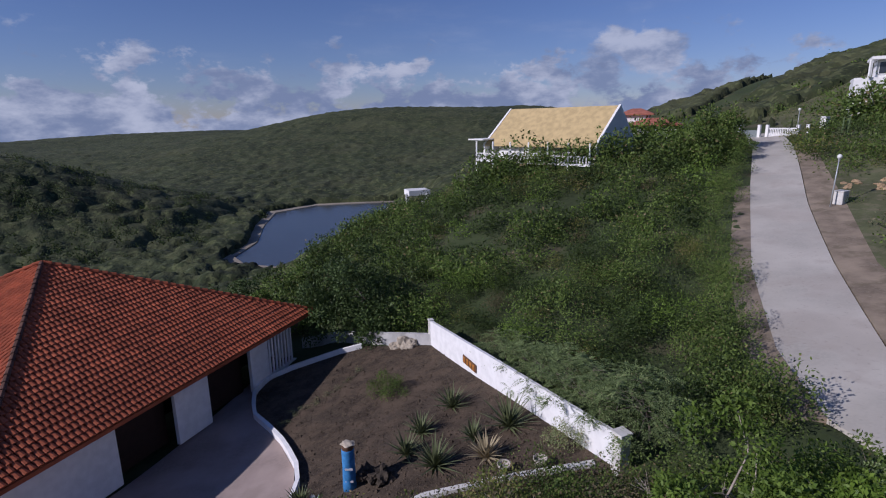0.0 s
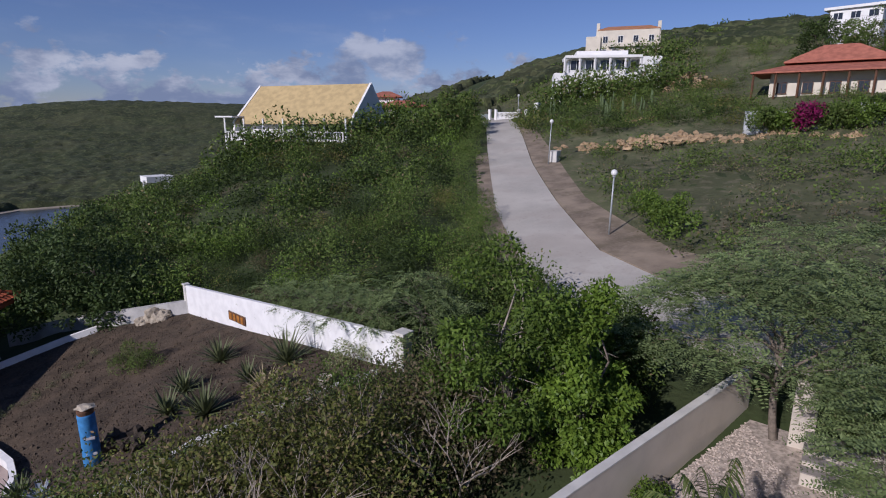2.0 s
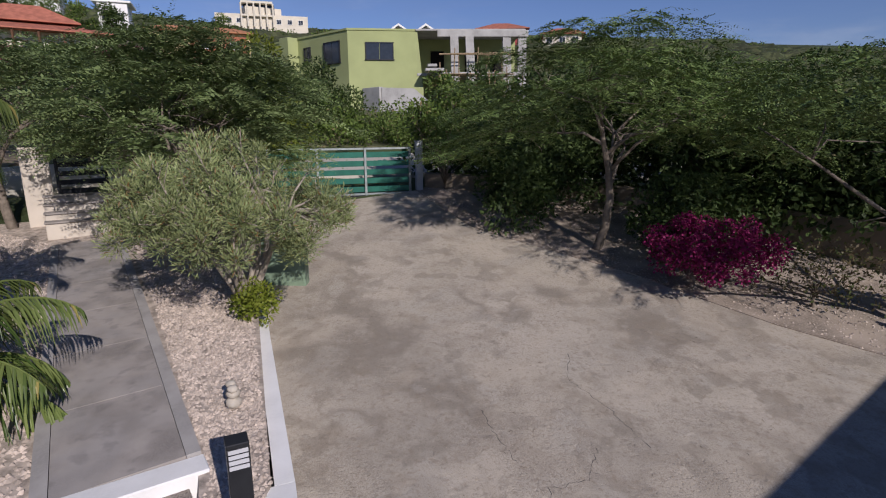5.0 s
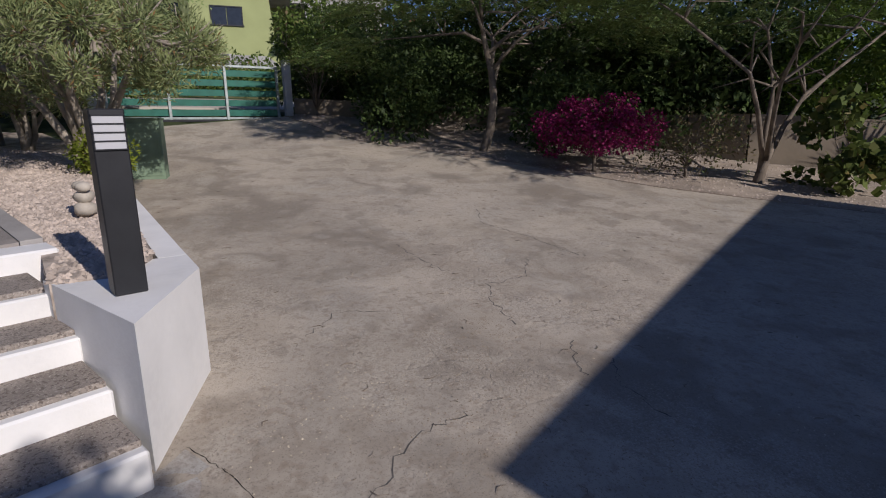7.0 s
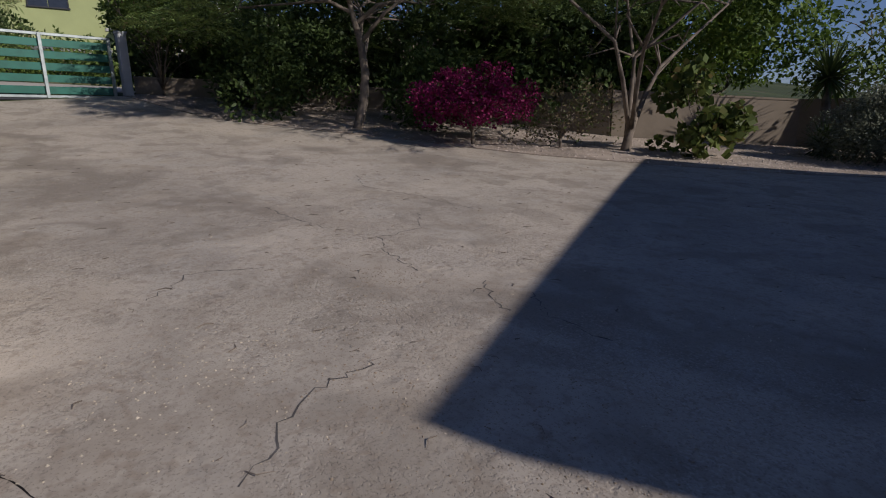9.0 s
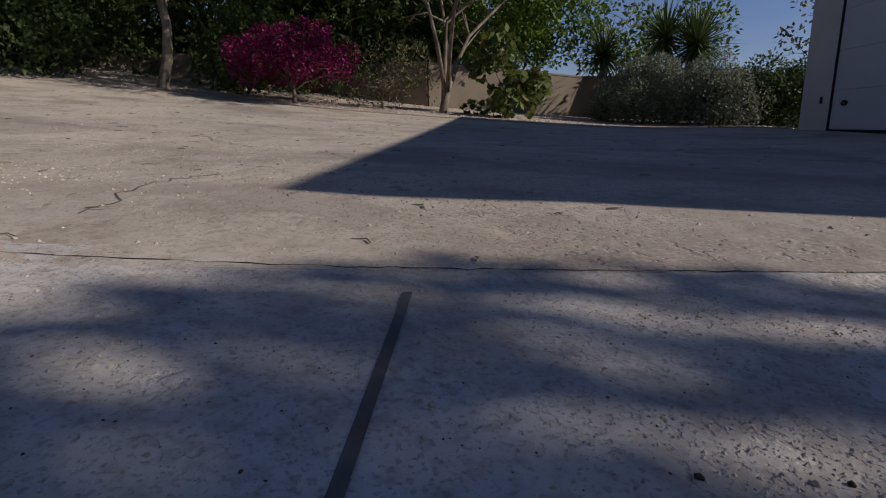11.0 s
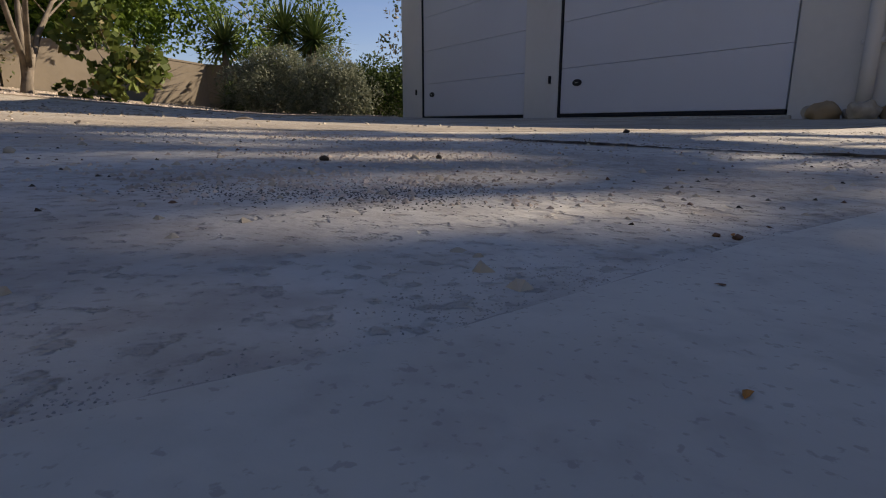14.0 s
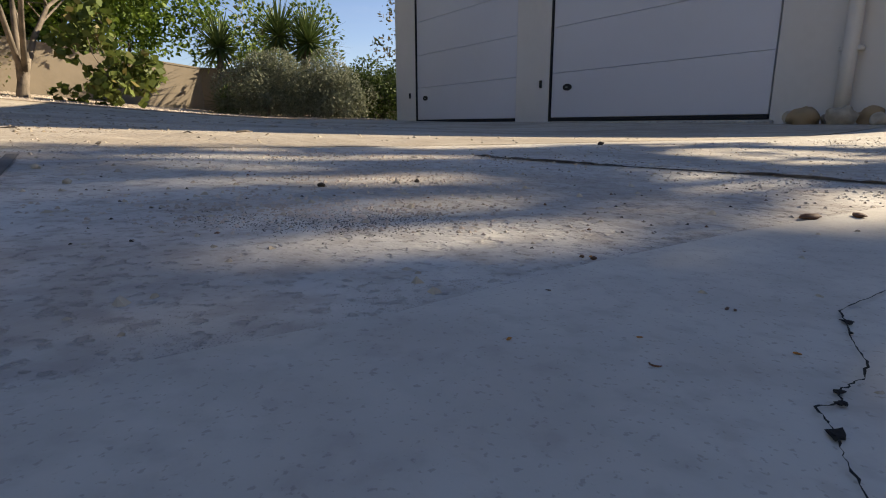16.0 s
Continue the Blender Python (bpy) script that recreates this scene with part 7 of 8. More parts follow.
tagged(part("woods_far", canopy_sheet(), M["canopy"], None, "", True), "low dark green thorn woods over the valley and the far hills", "woods", "", "stuff")
NEAR_VALLEY = [(-24, 60), (-36, 25), (-100, 40), (-120, 110), (-70, 118), (-52, 114), (-26, 92)]
FARP = [bush_proto(90 + k, 210, 0.20, 0.9, 9) for k in range(4)]
p = in_area(rng, 480, NEAR_VALLEY)
p = p[ground_z(p[:, 0], p[:, 1]) > -19.2]
NEAR_RIDGE = [(-70, 118), (-120, 80), (-190, 130), (-190, 190), (-110, 205), (-62, 185), (-62, 140)]
ridge = in_area(rng, 520, NEAR_RIDGE)
RIDGE = [bush_proto(260 + k, 150, 0.165, 0.95, 10) for k in range(4)]
scatter("woods_ridge", ridge, rng.uniform(1.8, 3.8, len(ridge)), RIDGE, "leaf_far", "thorn trees standing over the hill beyond the lagoon", 63)
scatter("woods_slope", p, rng.uniform(1.5, 2.8, len(p)), FARP, "leaf_far", "low thorn woods on the slope over the lagoon", 53)
p = in_area(rng, 450, HILL, HOUSES + [near_hill])
scatter("scrub_ridge", p, rng.uniform(1.5, 3.2, len(p)), HN, "leaf", "single bushes standing out of the woods on the ridge", 46)

# scrub between the neighbour's garden and the long wall
LANE = [(-8, 10.6), (1.0, 9.9), (7.0, 11.3), (12.4, 12.4), (12.0, 16.8), (7.0, 17.6), (-6.5, 16.6)]
THIN = [bush_proto(110 + k, 1050, 0.075, 1.2, 12) for k in range(4)]
p = in_area(rng, 30, LANE)
scatter("scrub_lane", p, rng.uniform(1.4, 2.2, len(p)), CLUMP, "leaf", "tangled scrub between the garden and the wall", 48)
p = in_area(rng, 20, LANE)
scatter("scrub_lane_dry", p, rng.uniform(1.3, 2.1, len(p)), CLUMP, "leaf_dry", "half dry tangled bushes before the wall", 49)

THICK = [(-1.5, 10.2), (5.4, 10.2), (6.2, 13.5), (4.5, 15.2), (0.5, 15.0), (-2.0, 13.5)]
TALL = [bush_proto(210 + k, 3000, 0.052, 1.25, 18) for k in range(3)]
p = np.concatenate([in_area(rng, 8, THICK), np.array([(-0.6, 12.8), (0.9, 13.8), (-2.4, 14.2)])])
scatter("scrub_thicket", p, rng.uniform(1.9, 2.5, len(p)), TALL, "leaf_yellow", "tall olive green thicket before the wall", 57)
p = in_area(rng, 9, THICK)
scatter("scrub_thicket", p, rng.uniform(1.8, 2.4, len(p)), TALL, "leaf_dry", "tall half bare brown thicket before the wall", 58)


def dry_shrub(x, y, h, seed):
    """A leafless shrub of many forking pale twigs."""
    rr, z = random.Random(seed), float(ground_z(x, y))
    t = thing("dry_shrub", "leafless shrub of pale grey twigs in the thicket", "shrub", (x, y, z), group="dry shrubs")
    b = Build()

    def grow(p, d, ln, r, depth):
        q = p + d * ln
        b.tube([p, (p + q) / 2 + Vector((rr.uniform(-1, 1), rr.uniform(-1, 1), 0)) * ln * 0.06, q], [r, r * 0.8, r * 0.6], 5, False)
        if depth:
            for _ in range(3):
                grow(q, (d + Vector((rr.uniform(-.8, .8), rr.uniform(-.8, .8), rr.uniform(-.15, .5)))).normalized(), ln * rr.uniform(0.55, 0.85), r * 0.6, depth - 1)

    for k in range(4):
        a = 1.57 * k + rr.uniform(-.4, .4)
        grow(Vector((0, 0, -0.1)), Vector((math.cos(a) * 0.5, math.sin(a) * 0.5, 1)).normalized(), h * 0.36, 0.035, 3)
    part("branchwork", b, M["bark_pale"], t)


for k, (x, y, h) in enumerate(((0.6, 10.6, 3.6), (2.9, 12.3, 3.2), (-1.0, 12.0, 3.2), (4.8, 10.6, 3.0), (7.0, 12.4, 3.6), (1.8, 14.2, 2.6))):
    dry_shrub(x, y, h, 300 + k)

# bushes between the road and the building site
p = in_area(rng, 60, [(26.5, 5), (33, 6), (35, 0.5), (35, -3), (27.5, -8)])
scatter("scrub_site", p, rng.uniform(0.9, 1.7, len(p)), MID, "leaf", "green bushes before the building site", 59)

p = np.array([(-20.3 + 8.1 * s ** 1.3 + rng.normal() * 1.2, 62.8 + 37 * s + rng.normal() * 1.2) for s in np.linspace(0, 1, 34)])
scatter("scrub_crest", p, rng.uniform(2.3, 3.2, len(p)), MID, "leaf", "green bushes along the crest over the lagoon", 60)

# taller bushes before the spur house and along the road
p = np.array([(3 + 25 * k / 23 + rng.normal() * 0.9, 85.0 - 9.5 * k / 23 + rng.normal() * 1.2) for k in range(24)])
scatter("scrub_house", p, rng.uniform(3.0, 4.6, len(p)), MID, "leaf", "tall bushes before the deck of the spur house", 51)
p = np.array([(a[0] + (b_[0] - a[0]) * s - 2.9 + rng.normal() * 0.35, a[1] + (b_[1] - a[1]) * s + rng.normal() * 0.8) for a, b_ in zip(ROAD_L[:5], ROAD_L[1:6]) for s in np.linspace(0, 1, 7)])
scatter("scrub_roadside", p, rng.uniform(1.5, 2.3, len(p)), CLUMP, "leaf", "thorn bushes leaning over the road", 52, (0.9, 1.35))

p = np.array([(63 + 21 * s + rng.normal(), 90.5 - 12 * s + rng.normal()) for s in np.linspace(0, 1, 20)])
scatter("scrub_villa", p, rng.uniform(4.8, 6.0, len(p)), CLUMP_FAR, "leaf", "green bushes below the white villa", 54)
p = np.array([(112 + 16 * s + rng.normal() * 1.5, 66 - 26 * s + rng.normal() * 1.5) for s in np.linspace(0, 1, 18)])
scatter("scrub_ridge_houses", p, rng.uniform(2.4, 3.8, len(p)), MID, "leaf", "trees before the houses on the ridge", 55)
p = np.array([(26 + 14 * s + rng.normal() * 0.8, 91 - 5 * s + rng.normal() * 0.8) for s in np.linspace(0, 1, 12)])
scatter("scrub_hedge", p, rng.uniform(3.0, 4.2, len(p)), MID, "leaf_bright", "tall green hedge before the small red roofs", 56)
SLOPE = [(43.0, 66), (50, 84), (60, 92), (84, 77.5), (84, 64), (72, 60), (62, 45), (50, 53)]
for leaf_, n_, tone_ in (("leaf", 46, "green"), ("leaf_dark", 38, "dark green"), ("leaf_yellow", 14, "yellowish green")):
    p = in_area(rng, n_, SLOPE, HOUSES)
    scatter("scrub_slope", p, rng.uniform(1.3, 2.9, len(p)), CLUMP_FAR, leaf_, f"{tone_} bushes standing densely on the slope below the villas", 160 + n_, (0.7, 1.2))
seam = [(128, -40), (95, -41), (60, -40), (45, -31), (31, -21)]
p = np.array([(a[0] + (b_[0] - a[0]) * q + rng.normal() * 2.2, a[1] + (b_[1] - a[1]) * q + rng.normal() * 2.2) for a, b_ in zip(seam, seam[1:]) for q in np.linspace(0, 1, 26)])
scatter("scrub_seam", p, rng.uniform(1.8, 3.6, len(p)), CLUMP_FAR, "leaf", "green bushes thickening into the woods on the slope", 64)
# thorn bushes hanging over the white garden wall
for k, (x, y, r_, h_) in enumerate(((6.6, 22.2, 2.1, 3.1), (5.6, 24.8, 1.9, 2.7), (4.6, 27.4, 1.7, 2.4), (8.2, 20.3, 2.2, 3.2), (3.3, 30.6, 1.5, 2.0))):
    acacia((x, y), r_, h_, 140 + k, 9000, "fine-leaved thorn bush leaning over the white wall", 0.06, (-0.3, -0.1), 0.3, 0.6)

p = np.array([(91 + 15 * s + rng.normal(), 112.5 - 11.5 * s + rng.normal()) for s in np.linspace(0, 1, 12)])
scatter("scrub_hilltop", p, rng.uniform(4.2, 5.4, len(p)), MID, "leaf", "green trees below the cream house", 62)


# ---- garden plants ----
def blade(foot, way, up, length, width, arch, n=6, keel=0.25):
    """One long leaf that arches over: a strip of n pieces with a keel. Returns verts and faces."""
    foot, way, up = Vector(foot), Vector(way).normalized(), Vector(up)
    side = way.cross(up).normalized()
    pts, fs = [], []
    p, d = foot.copy(), way.copy()
    for k in range(n + 1):
        s = k / n
        w = width * (0.55 + 0.45 * math.sin(math.pi * min(1, s * 1.25 + 0.15))) * (1 - s ** 3) * 0.5 + 0.002
        nrm = side.cross(d).normalized()
        pts += [p - side * w + nrm * keel * w, p - nrm * 0.1 * w, p + side * w + nrm * keel * w]
        p = p + d * (length / n)
        d = (d + Vector((0, 0, -arch / n))).normalized()
    for k in range(n):
        a = 3 * k
        fs += [(a, a + 1, a + 4, a + 3), (a + 1, a + 2, a + 5, a + 4)]
    return pts, fs


def rosette(b, rng, c, leaves, length, width, lift0=0.25, lift1=1.3, arch=0.5, n=5):
    for k in range(leaves):
        a = k * 2.39996 + rng.uniform(-0.2, 0.2)
        e = lift0 + (lift1 - lift0) * k / leaves
        w = (math.cos(a) * math.cos(e), math.sin(a) * math.cos(e), math.sin(e))
        ln = length * rng.uniform(0.75, 1.1)
        b.add(*blade(c, w, (0, 0, 1) if abs(w[2]) < 0.97 else (1, 0, 0), ln, width * rng.uniform(0.8, 1.1), arch * rng.uniform(0.3, 1.3), n))


def agave(x, y, z, length, width, leaves, material, label, seed, arch=0.5, name="agave", lift1=1.35, group="", low=0.2):
    rng = random.Random(seed)
    t = thing(name, label, "succulent", (x, y, z), group=group)
    for k in range(leaves):
        b = Build()
        a = k * 2.39996 + rng.uniform(-0.2, 0.2)
        e = low + (lift1 - low) * k / leaves
        w = (math.cos(a) * math.cos(e), math.sin(a) * math.cos(e), math.sin(e))
        b.add(*blade((0, 0, 0.03), w, (0, 0, 1), length * rng.uniform(0.75, 1.1), width * rng.uniform(0.8, 1.1), arch * rng.uniform(0.2, 1.4), 6))
        part("leaf", b, M[material], t, "", True)
    return t


def frond(b, foot, way, length, arch, rng, n=44, leaflet=0.52):
    """A feather leaf: a curved rib with drooping leaflets on both sides."""
    p, d = Vector(foot), Vector(way).normalized()
    side = d.cross(Vector((0, 0, 1))).normalized()
    side = (side + d.cross(side) * rng.uniform(-.6, .6)).normalized()
    hang = rng.uniform(0.3, 0.75)
    rib = []
    for k in range(n + 1):
        rib.append(p.copy())
        if k > 3:
            s = k / n
            ln = leaflet * (0.35 + 1.1 * math.sin(math.pi * min(1, 0.12 + s * 0.86))) * rng.uniform(0.85, 1.1)
            for sg in (-1, 1):
                w = (side * sg + d * 0.75 + Vector((0, 0, -hang - 0.35 * s)) + Vector((rng.uniform(-.3, .3), rng.uniform(-.3, .3), rng.uniform(-.45, .25)))).normalized()
                b.add(*blade(p, w, (0, 0, 1), ln * rng.choice((1, 1, 1, 0.7)), 0.028, rng.uniform(1.2, 3.0), 3, 0.15))
        p = p + d * (length / n)
        d = (d + Vector((0, 0, -arch * (0.3 + k / n) / n))).normalized()
    b.tube(rib[::4] + [rib[-1]], [0.028 * (1 - 0.85 * k / (len(rib[::4]))) for k in range(len(rib[::4]) + 1)], 5)


def palm(x, y, z, h, fronds, length, seed, lean=(0, 0), label="young feather palm with arching green fronds over gravel"):
    rng = random.Random(seed)
    t = thing("palm", label, "palm", (x, y, z), group="palms")
    prof = [(0.10, 0), (0.07, h * 0.3), (0.06, h * 0.7), (0.07, h * 0.9), (0.04, h)]
    b = Build().tube([(lean[0] * s, lean[1] * s, h * s) for s in (0, 0.3, 0.7, 0.9, 1.0)], [r for r, _ in prof], 9)
    part("trunk", b, M["bark"], t, "", True)
    for k in range(fronds):
        a = k * 2.39996
        e = 1.40 - 1.35 * (k / fronds) + rng.uniform(-.1, .1)
        b = Build()
        frond(b, (lean[0], lean[1], h), (math.cos(a) * math.cos(e), math.sin(a) * math.cos(e), math.sin(e)), length * rng.uniform(0.85, 1.12), rng.uniform(1.7, 2.7), rng, 44, 0.52 * min(1, length / 1.6))
        part("frond", b, M["leaf_palm"], t)
    return t


zb = lambda x, y: float(bed_z(x, y))
palm(5.75, 4.3, zb(5.75, 4.3), 2.0, 12, 1.0, 1, (0.1, 0.0))
palm(5.95, 4.45, zb(5.95, 4.45), 2.95, 17, 1.4, 2, (-0.1, -0.1))
palm(5.2, 3.95, zb(5.2, 3.95), 0.60, 24, 1.6, 3, (-0.1, -0.05))

# blue agave, prickly pear, bottle-trunked plant
agave(6.15, 6.45, zb(6.15, 6.45) - 0.02, 1.05, 0.30, 28, "agave", "large blue grey agave with curling broad leaves", 5, 1.5, "blue_agave", 1.5, low=0.6)
pr = thing("prickly_pear", "low prickly pear with round grey-green pads", "cactus", (5.80, 5.72, zb(5.80, 5.72)))
rng = random.Random(8)
pads = []
for k in range(24):
    b = Build()
    if k < 9 or not pads:
        base = Vector((rng.uniform(-.42, .42), rng.uniform(-.38, .38), 0.0))
    else:
        base = rng.choice(pads)
    up = Vector((rng.uniform(-.6, .6), rng.uniform(-.6, .6), 1.0)).normalized()
    ln, wd = rng.uniform(0.22, 0.34), rng.uniform(0.17, 0.25)
    face = up.cross(Vector((rng.uniform(-1, 1), rng.uniform(-1, 1), 0.1))).normalized()
    sd = up.cross(face).normalized()
    outline = [base + up * (ln * 0.5 * (1 - math.cos(a))) + sd * (wd * 0.5 * math.sin(a)) for a in np.linspace(0, 2 * math.pi, 12, endpoint=False)]
    m = 12
    pts = [q + face * 0.008 for q in outline] + [q - face * 0.008 for q in outline] + [base + up * ln * 0.5 + face * 0.016, base + up * ln * 0.5 - face * 0.016]
    b.add(pts, [(i, (i + 1) % m, 24) for i in range(m)] + [(m + (i + 1) % m, m + i, 25) for i in range(m)] + [(i, m + i, m + (i + 1) % m, (i + 1) % m) for i in range(m)])
    part("pad", b, M["pear"], pr)
    pads.append(base + up * ln * 0.9)
bt = thing("bottle_tree", "leaning bottle-trunked succulent with a tuft of narrow leaves", "succulent", (5.52, 6.74, zb(5.52, 6.74)))
tip = Vector((-0.76, -0.36, 1.92))
b = Build().tube([(0, 0, -0.05), (0.02, 0, 0.3), (0.01, 0, 0.55), (-0.10, -0.04, 0.95), (-0.40, -0.18, 1.48), tip], [0.16, 0.165, 0.135, 0.10, 0.075, 0.06], 12)
part("trunk", b, M["bottle_bark"], bt, "swollen olive grey trunk", True)
b = Build()
rosette(b, random.Random(3), tip, 150, 0.66, 0.06, -0.7, 1.2, 1.3, 4)
part("leaf_tuft", b, M["leaf_yucca"], bt)
agave(4.15, 5.6, zb(4.15, 5.6), 0.42, 0.04, 34, "agave_green", "small spiky green rosette on the gravel", 12, 0.3, "spiky_rosette")
tree("round_shrub", (8.6, 8.1, zb(8.6, 8.1)), 0.45, 0.75, 0.1, 1600, 0.08, "leaf_bright", "small rounded green shrub by the wall", "shrub", seed=61, n_blobs=14, r0=0.15, r1=0.28, trunk=0.03)
tree("round_shrub", (7.8, 1.47, zb(7.8, 1.47)), 0.24, 0.46, 0.05, 1800, 0.06, "leaf_lime", "low bright green shrub by the kerb", "shrub", seed=62, n_blobs=12, r0=0.14, r1=0.24, trunk=0.02)

# pale stone garden figure: three stacked round stones
gn = thing("stone_ornament", "pale stacked round stone garden ornament on gravel", "ornament", (5.42, 1.03, zb(5.42, 1.03)))
for dx, dy, z, r in ((0, 0, 0.07, 0.085), (0, 0, 0.17, 0.075), (0.05, 0.03, 0.25, 0.055), (-0.06, -0.02, 0.25, 0.055)):
    part("stone", Build().rock((dx, dy, z), (r, r, r * 0.75), z * 9, 2, 0.1), M["clay"], gn, "", True)

# beside the yard: bougainvillea, sea grape, grey and green hedges, yuccas
tree("bougainvillea", (9.75, -6.6, float(ground_z(9.75, -6.6))), 1.10, 1.42, 0.55, 14000, 0.055, "magenta", "rounded bougainvillea bush full of magenta flowers", "shrub", seed=63, n_blobs=76, r0=0.13, r1=0.30, trunk=0.04, slim=0.8, tips=14)
tree("thorn_bush", (8.9, -8.1, float(ground_z(8.9, -8.1))), 0.9, 1.3, 0.2, 1500, 0.07, "leaf_dry", "thin dry thorn bush beside the bougainvillea", "shrub", seed=64, n_blobs=20, r0=0.2, r1=0.4, trunk=0.03, tips=12)
tree("sea_grape", (7.3, -10.1, float(ground_z(7.3, -10.1))), 0.8, 1.65, 0.15, 780, 0.16, "leaf_grape", "young sea grape with large round leaves", "shrub", seed=65, n_blobs=24, r0=0.12, r1=0.26, trunk=0.03, slim=0.95, tips=8)
tree("silver_shrub", (5.25, -12.5, float(ground_z(5.25, -12.5))), 0.8, 1.2, 0.1, 26000, 0.055, "leaf_grey", "clipped grey-leaved shrub before the boundary wall", "shrub", seed=66, n_blobs=36, r0=0.3, r1=0.5, trunk=0.05, slim=0.45, group="grey shrubs", shell=0.75)
tree("silver_shrub", (3.75, -12.3, float(ground_z(3.75, -12.3))), 0.7, 1.05, 0.1, 20000, 0.055, "leaf_grey", "clipped grey-leaved shrub before the boundary wall", "shrub", seed=67, n_blobs=30, r0=0.25, r1=0.45, trunk=0.05, slim=0.45, group="grey shrubs", shell=0.75)
tree("green_hedge", (2.75, -13.6, float(ground_z(2.75, -13.6))), 0.95, 1.55, 0.1, 12000, 0.08, "leaf_dark", "clipped dark green hedge beside the garage", "hedge", seed=68, n_blobs=30, r0=0.3, r1=0.5, trunk=0.04)
tree("dark_shrub", (14.1, -3.6, float(ground_z(14.1, -3.6))), 1.2, 2.0, 0.2, 4500, 0.13, "leaf_deep", "glossy dark shrub under the acacia", "shrub", seed=69, n_blobs=24, r0=0.3, r1=0.55, trunk=0.04)
tree("dark_shrub", (12.0, -7.6, float(ground_z(12.0, -7.6))), 1.3, 1.7, 0.2, 4500, 0.13, "leaf_deep", "glossy dark shrub along the boundary wall", "shrub", seed=70, n_blobs=24, r0=0.3, r1=0.55, trunk=0.04)
tree("dark_shrub", (15.4, -5.0, float(ground_z(15.4, -5.0))), 1.4, 2.4, 0.2, 5000, 0.13, "leaf_deep", "glossy dark shrub near the gate", "shrub", seed=71, n_blobs=24, r0=0.35, r1=0.6, trunk=0.05)
tree("flowering_shrub", (17.0, -2.1, float(ground_z(17.0, -2.1))), 1.35, 3.3, 1.3, 4800, 0.13, "leaf", "leggy shrub with thin stems beside the gate pillar", "shrub", seed=72, n_blobs=30, r0=0.25, r1=0.5, trunk=0.04, tips=16, fork=0.1)


def yucca(x, y, h, heads, length, seed):
    rng = random.Random(seed)
    z = float(ground_z(x, y))
    t = thing("yucca", "tall yucca with heads of stiff pointed leaves", "yucca", (x, y, z), group="yuccas")
    b, f = Build(), []
    for k in range(heads):
        a = 6.28 * k / heads + 0.4
        top = Vector((0.45 * math.cos(a) * (heads > 1), 0.45 * math.sin(a) * (heads > 1), h * rng.uniform(0.85, 1.0)))
        b.tube([(0, 0, -0.1), top * 0.4 + Vector((0, 0, 0.1)), top], [0.13, 0.10, 0.07], 8)
        r = Build()
        rosette(r, rng, top, 130, length, 0.07, -0.9, 1.45, 0.12, 3)
        f.append(r)
    part("stem", b, M["bark"], t, "", True)
    for r in f:
        part("leaf_head", r, M["leaf_yucca"], t)


yucca(6.75, -13.7, 1.8, 1, 0.9, 1)
yucca(5.0, -14.3, 1.95, 3, 1.0, 2)
yucca(6.35, -12.9, 0.25, 1, 0.6, 3)

# the neighbour's bed
gz0 = lambda x, y: float(ground_z(x, y)) + 0.04
tree("feathery_shrub", (-3.77, 29.85, gz0(-3.77, 29.85)), 1.1, 1.25, 0.05, 3600, 0.12, "leaf", "low feathery green shrub in the soil bed", "shrub", seed=81, n_blobs=22, r0=0.3, r1=0.5, trunk=0.03, slim=0.25)
tree("feathery_shrub", (4.9, 20.6, gz0(4.9, 20.6)), 1.0, 1.1, 0.05, 2600, 0.12, "leaf_pencil", "low feathery shrub by the white wall", "shrub", seed=82, n_blobs=20, r0=0.25, r1=0.45, trunk=0.03, slim=0.2)
for k, (x, y, ln, n, mt) in enumerate(((-0.03, 26.3, 1.05, 42, "agave_green"), (2.63, 23.1, 1.35, 46, "agave_green"), (-1.6, 24.2, 0.95, 36, "agave_green"), (0.95, 22.6, 0.8, 36, "agave_green"),
                                       (1.41, 20.8, 0.95, 40, "agave_dry"), (-0.8, 20.8, 1.15, 44, "agave_green"), (-6.68, 20.3, 0.75, 40, "agave_green"), (-2.2, 22.4, 0.9, 34, "agave_green"), (-5.9, 19.6, 0.5, 30, "agave"))):
    agave(x, y, gz0(x, y), ln * 1.3, 0.15, n + 8, mt, ("straw coloured dried" if mt == "agave_dry" else "spiky green") + " agave in the soil bed", 90 + k, 0.25, "bed_agave", group="agaves in the bed")
for k, (x, y, r) in enumerate(((-3.4, 36.4, 0.55), (-2.9, 36.1, 0.4), (-4.2, 36.6, 0.3))):
    ob = tagged(part("rock", Build().rock((0, 0, 0), (r, r * 0.7, r * 1.0), k + 40, 3, 0.35), M["stone"]), "upright grey rock at the back of the bed", "rock", "rocks in the bed")
    ob.location = (x, y, gz0(x, y) + r * 0.5)
rng = np.random.default_rng(9)
p = in_area(rng, 4200, GARDEN)
b = Build()
for k, (x, y) in enumerate(p):
    r = rng.uniform(0.03, 0.085) * (1.8 if rng.random() < 0.06 else 1)
    b.add([(x + r * dx, y + r * dy, float(ground_z(x, y)) + 0.05 + r * dz) for dx, dy, dz in ((1, 0.2, 0), (-0.3, 0.9, 0), (-0.9, -0.4, 0), (0.2, -1, 0), (0.1, 0.05, 0.8))], [(0, 1, 4), (1, 2, 4), (2, 3, 4), (3, 0, 4)])
tagged(part("soil_clods", b, M["bed_soil"]), "dark clods and stones over the soil bed", "clods", "", "stuff")
b = Build()
rr = random.Random(4)
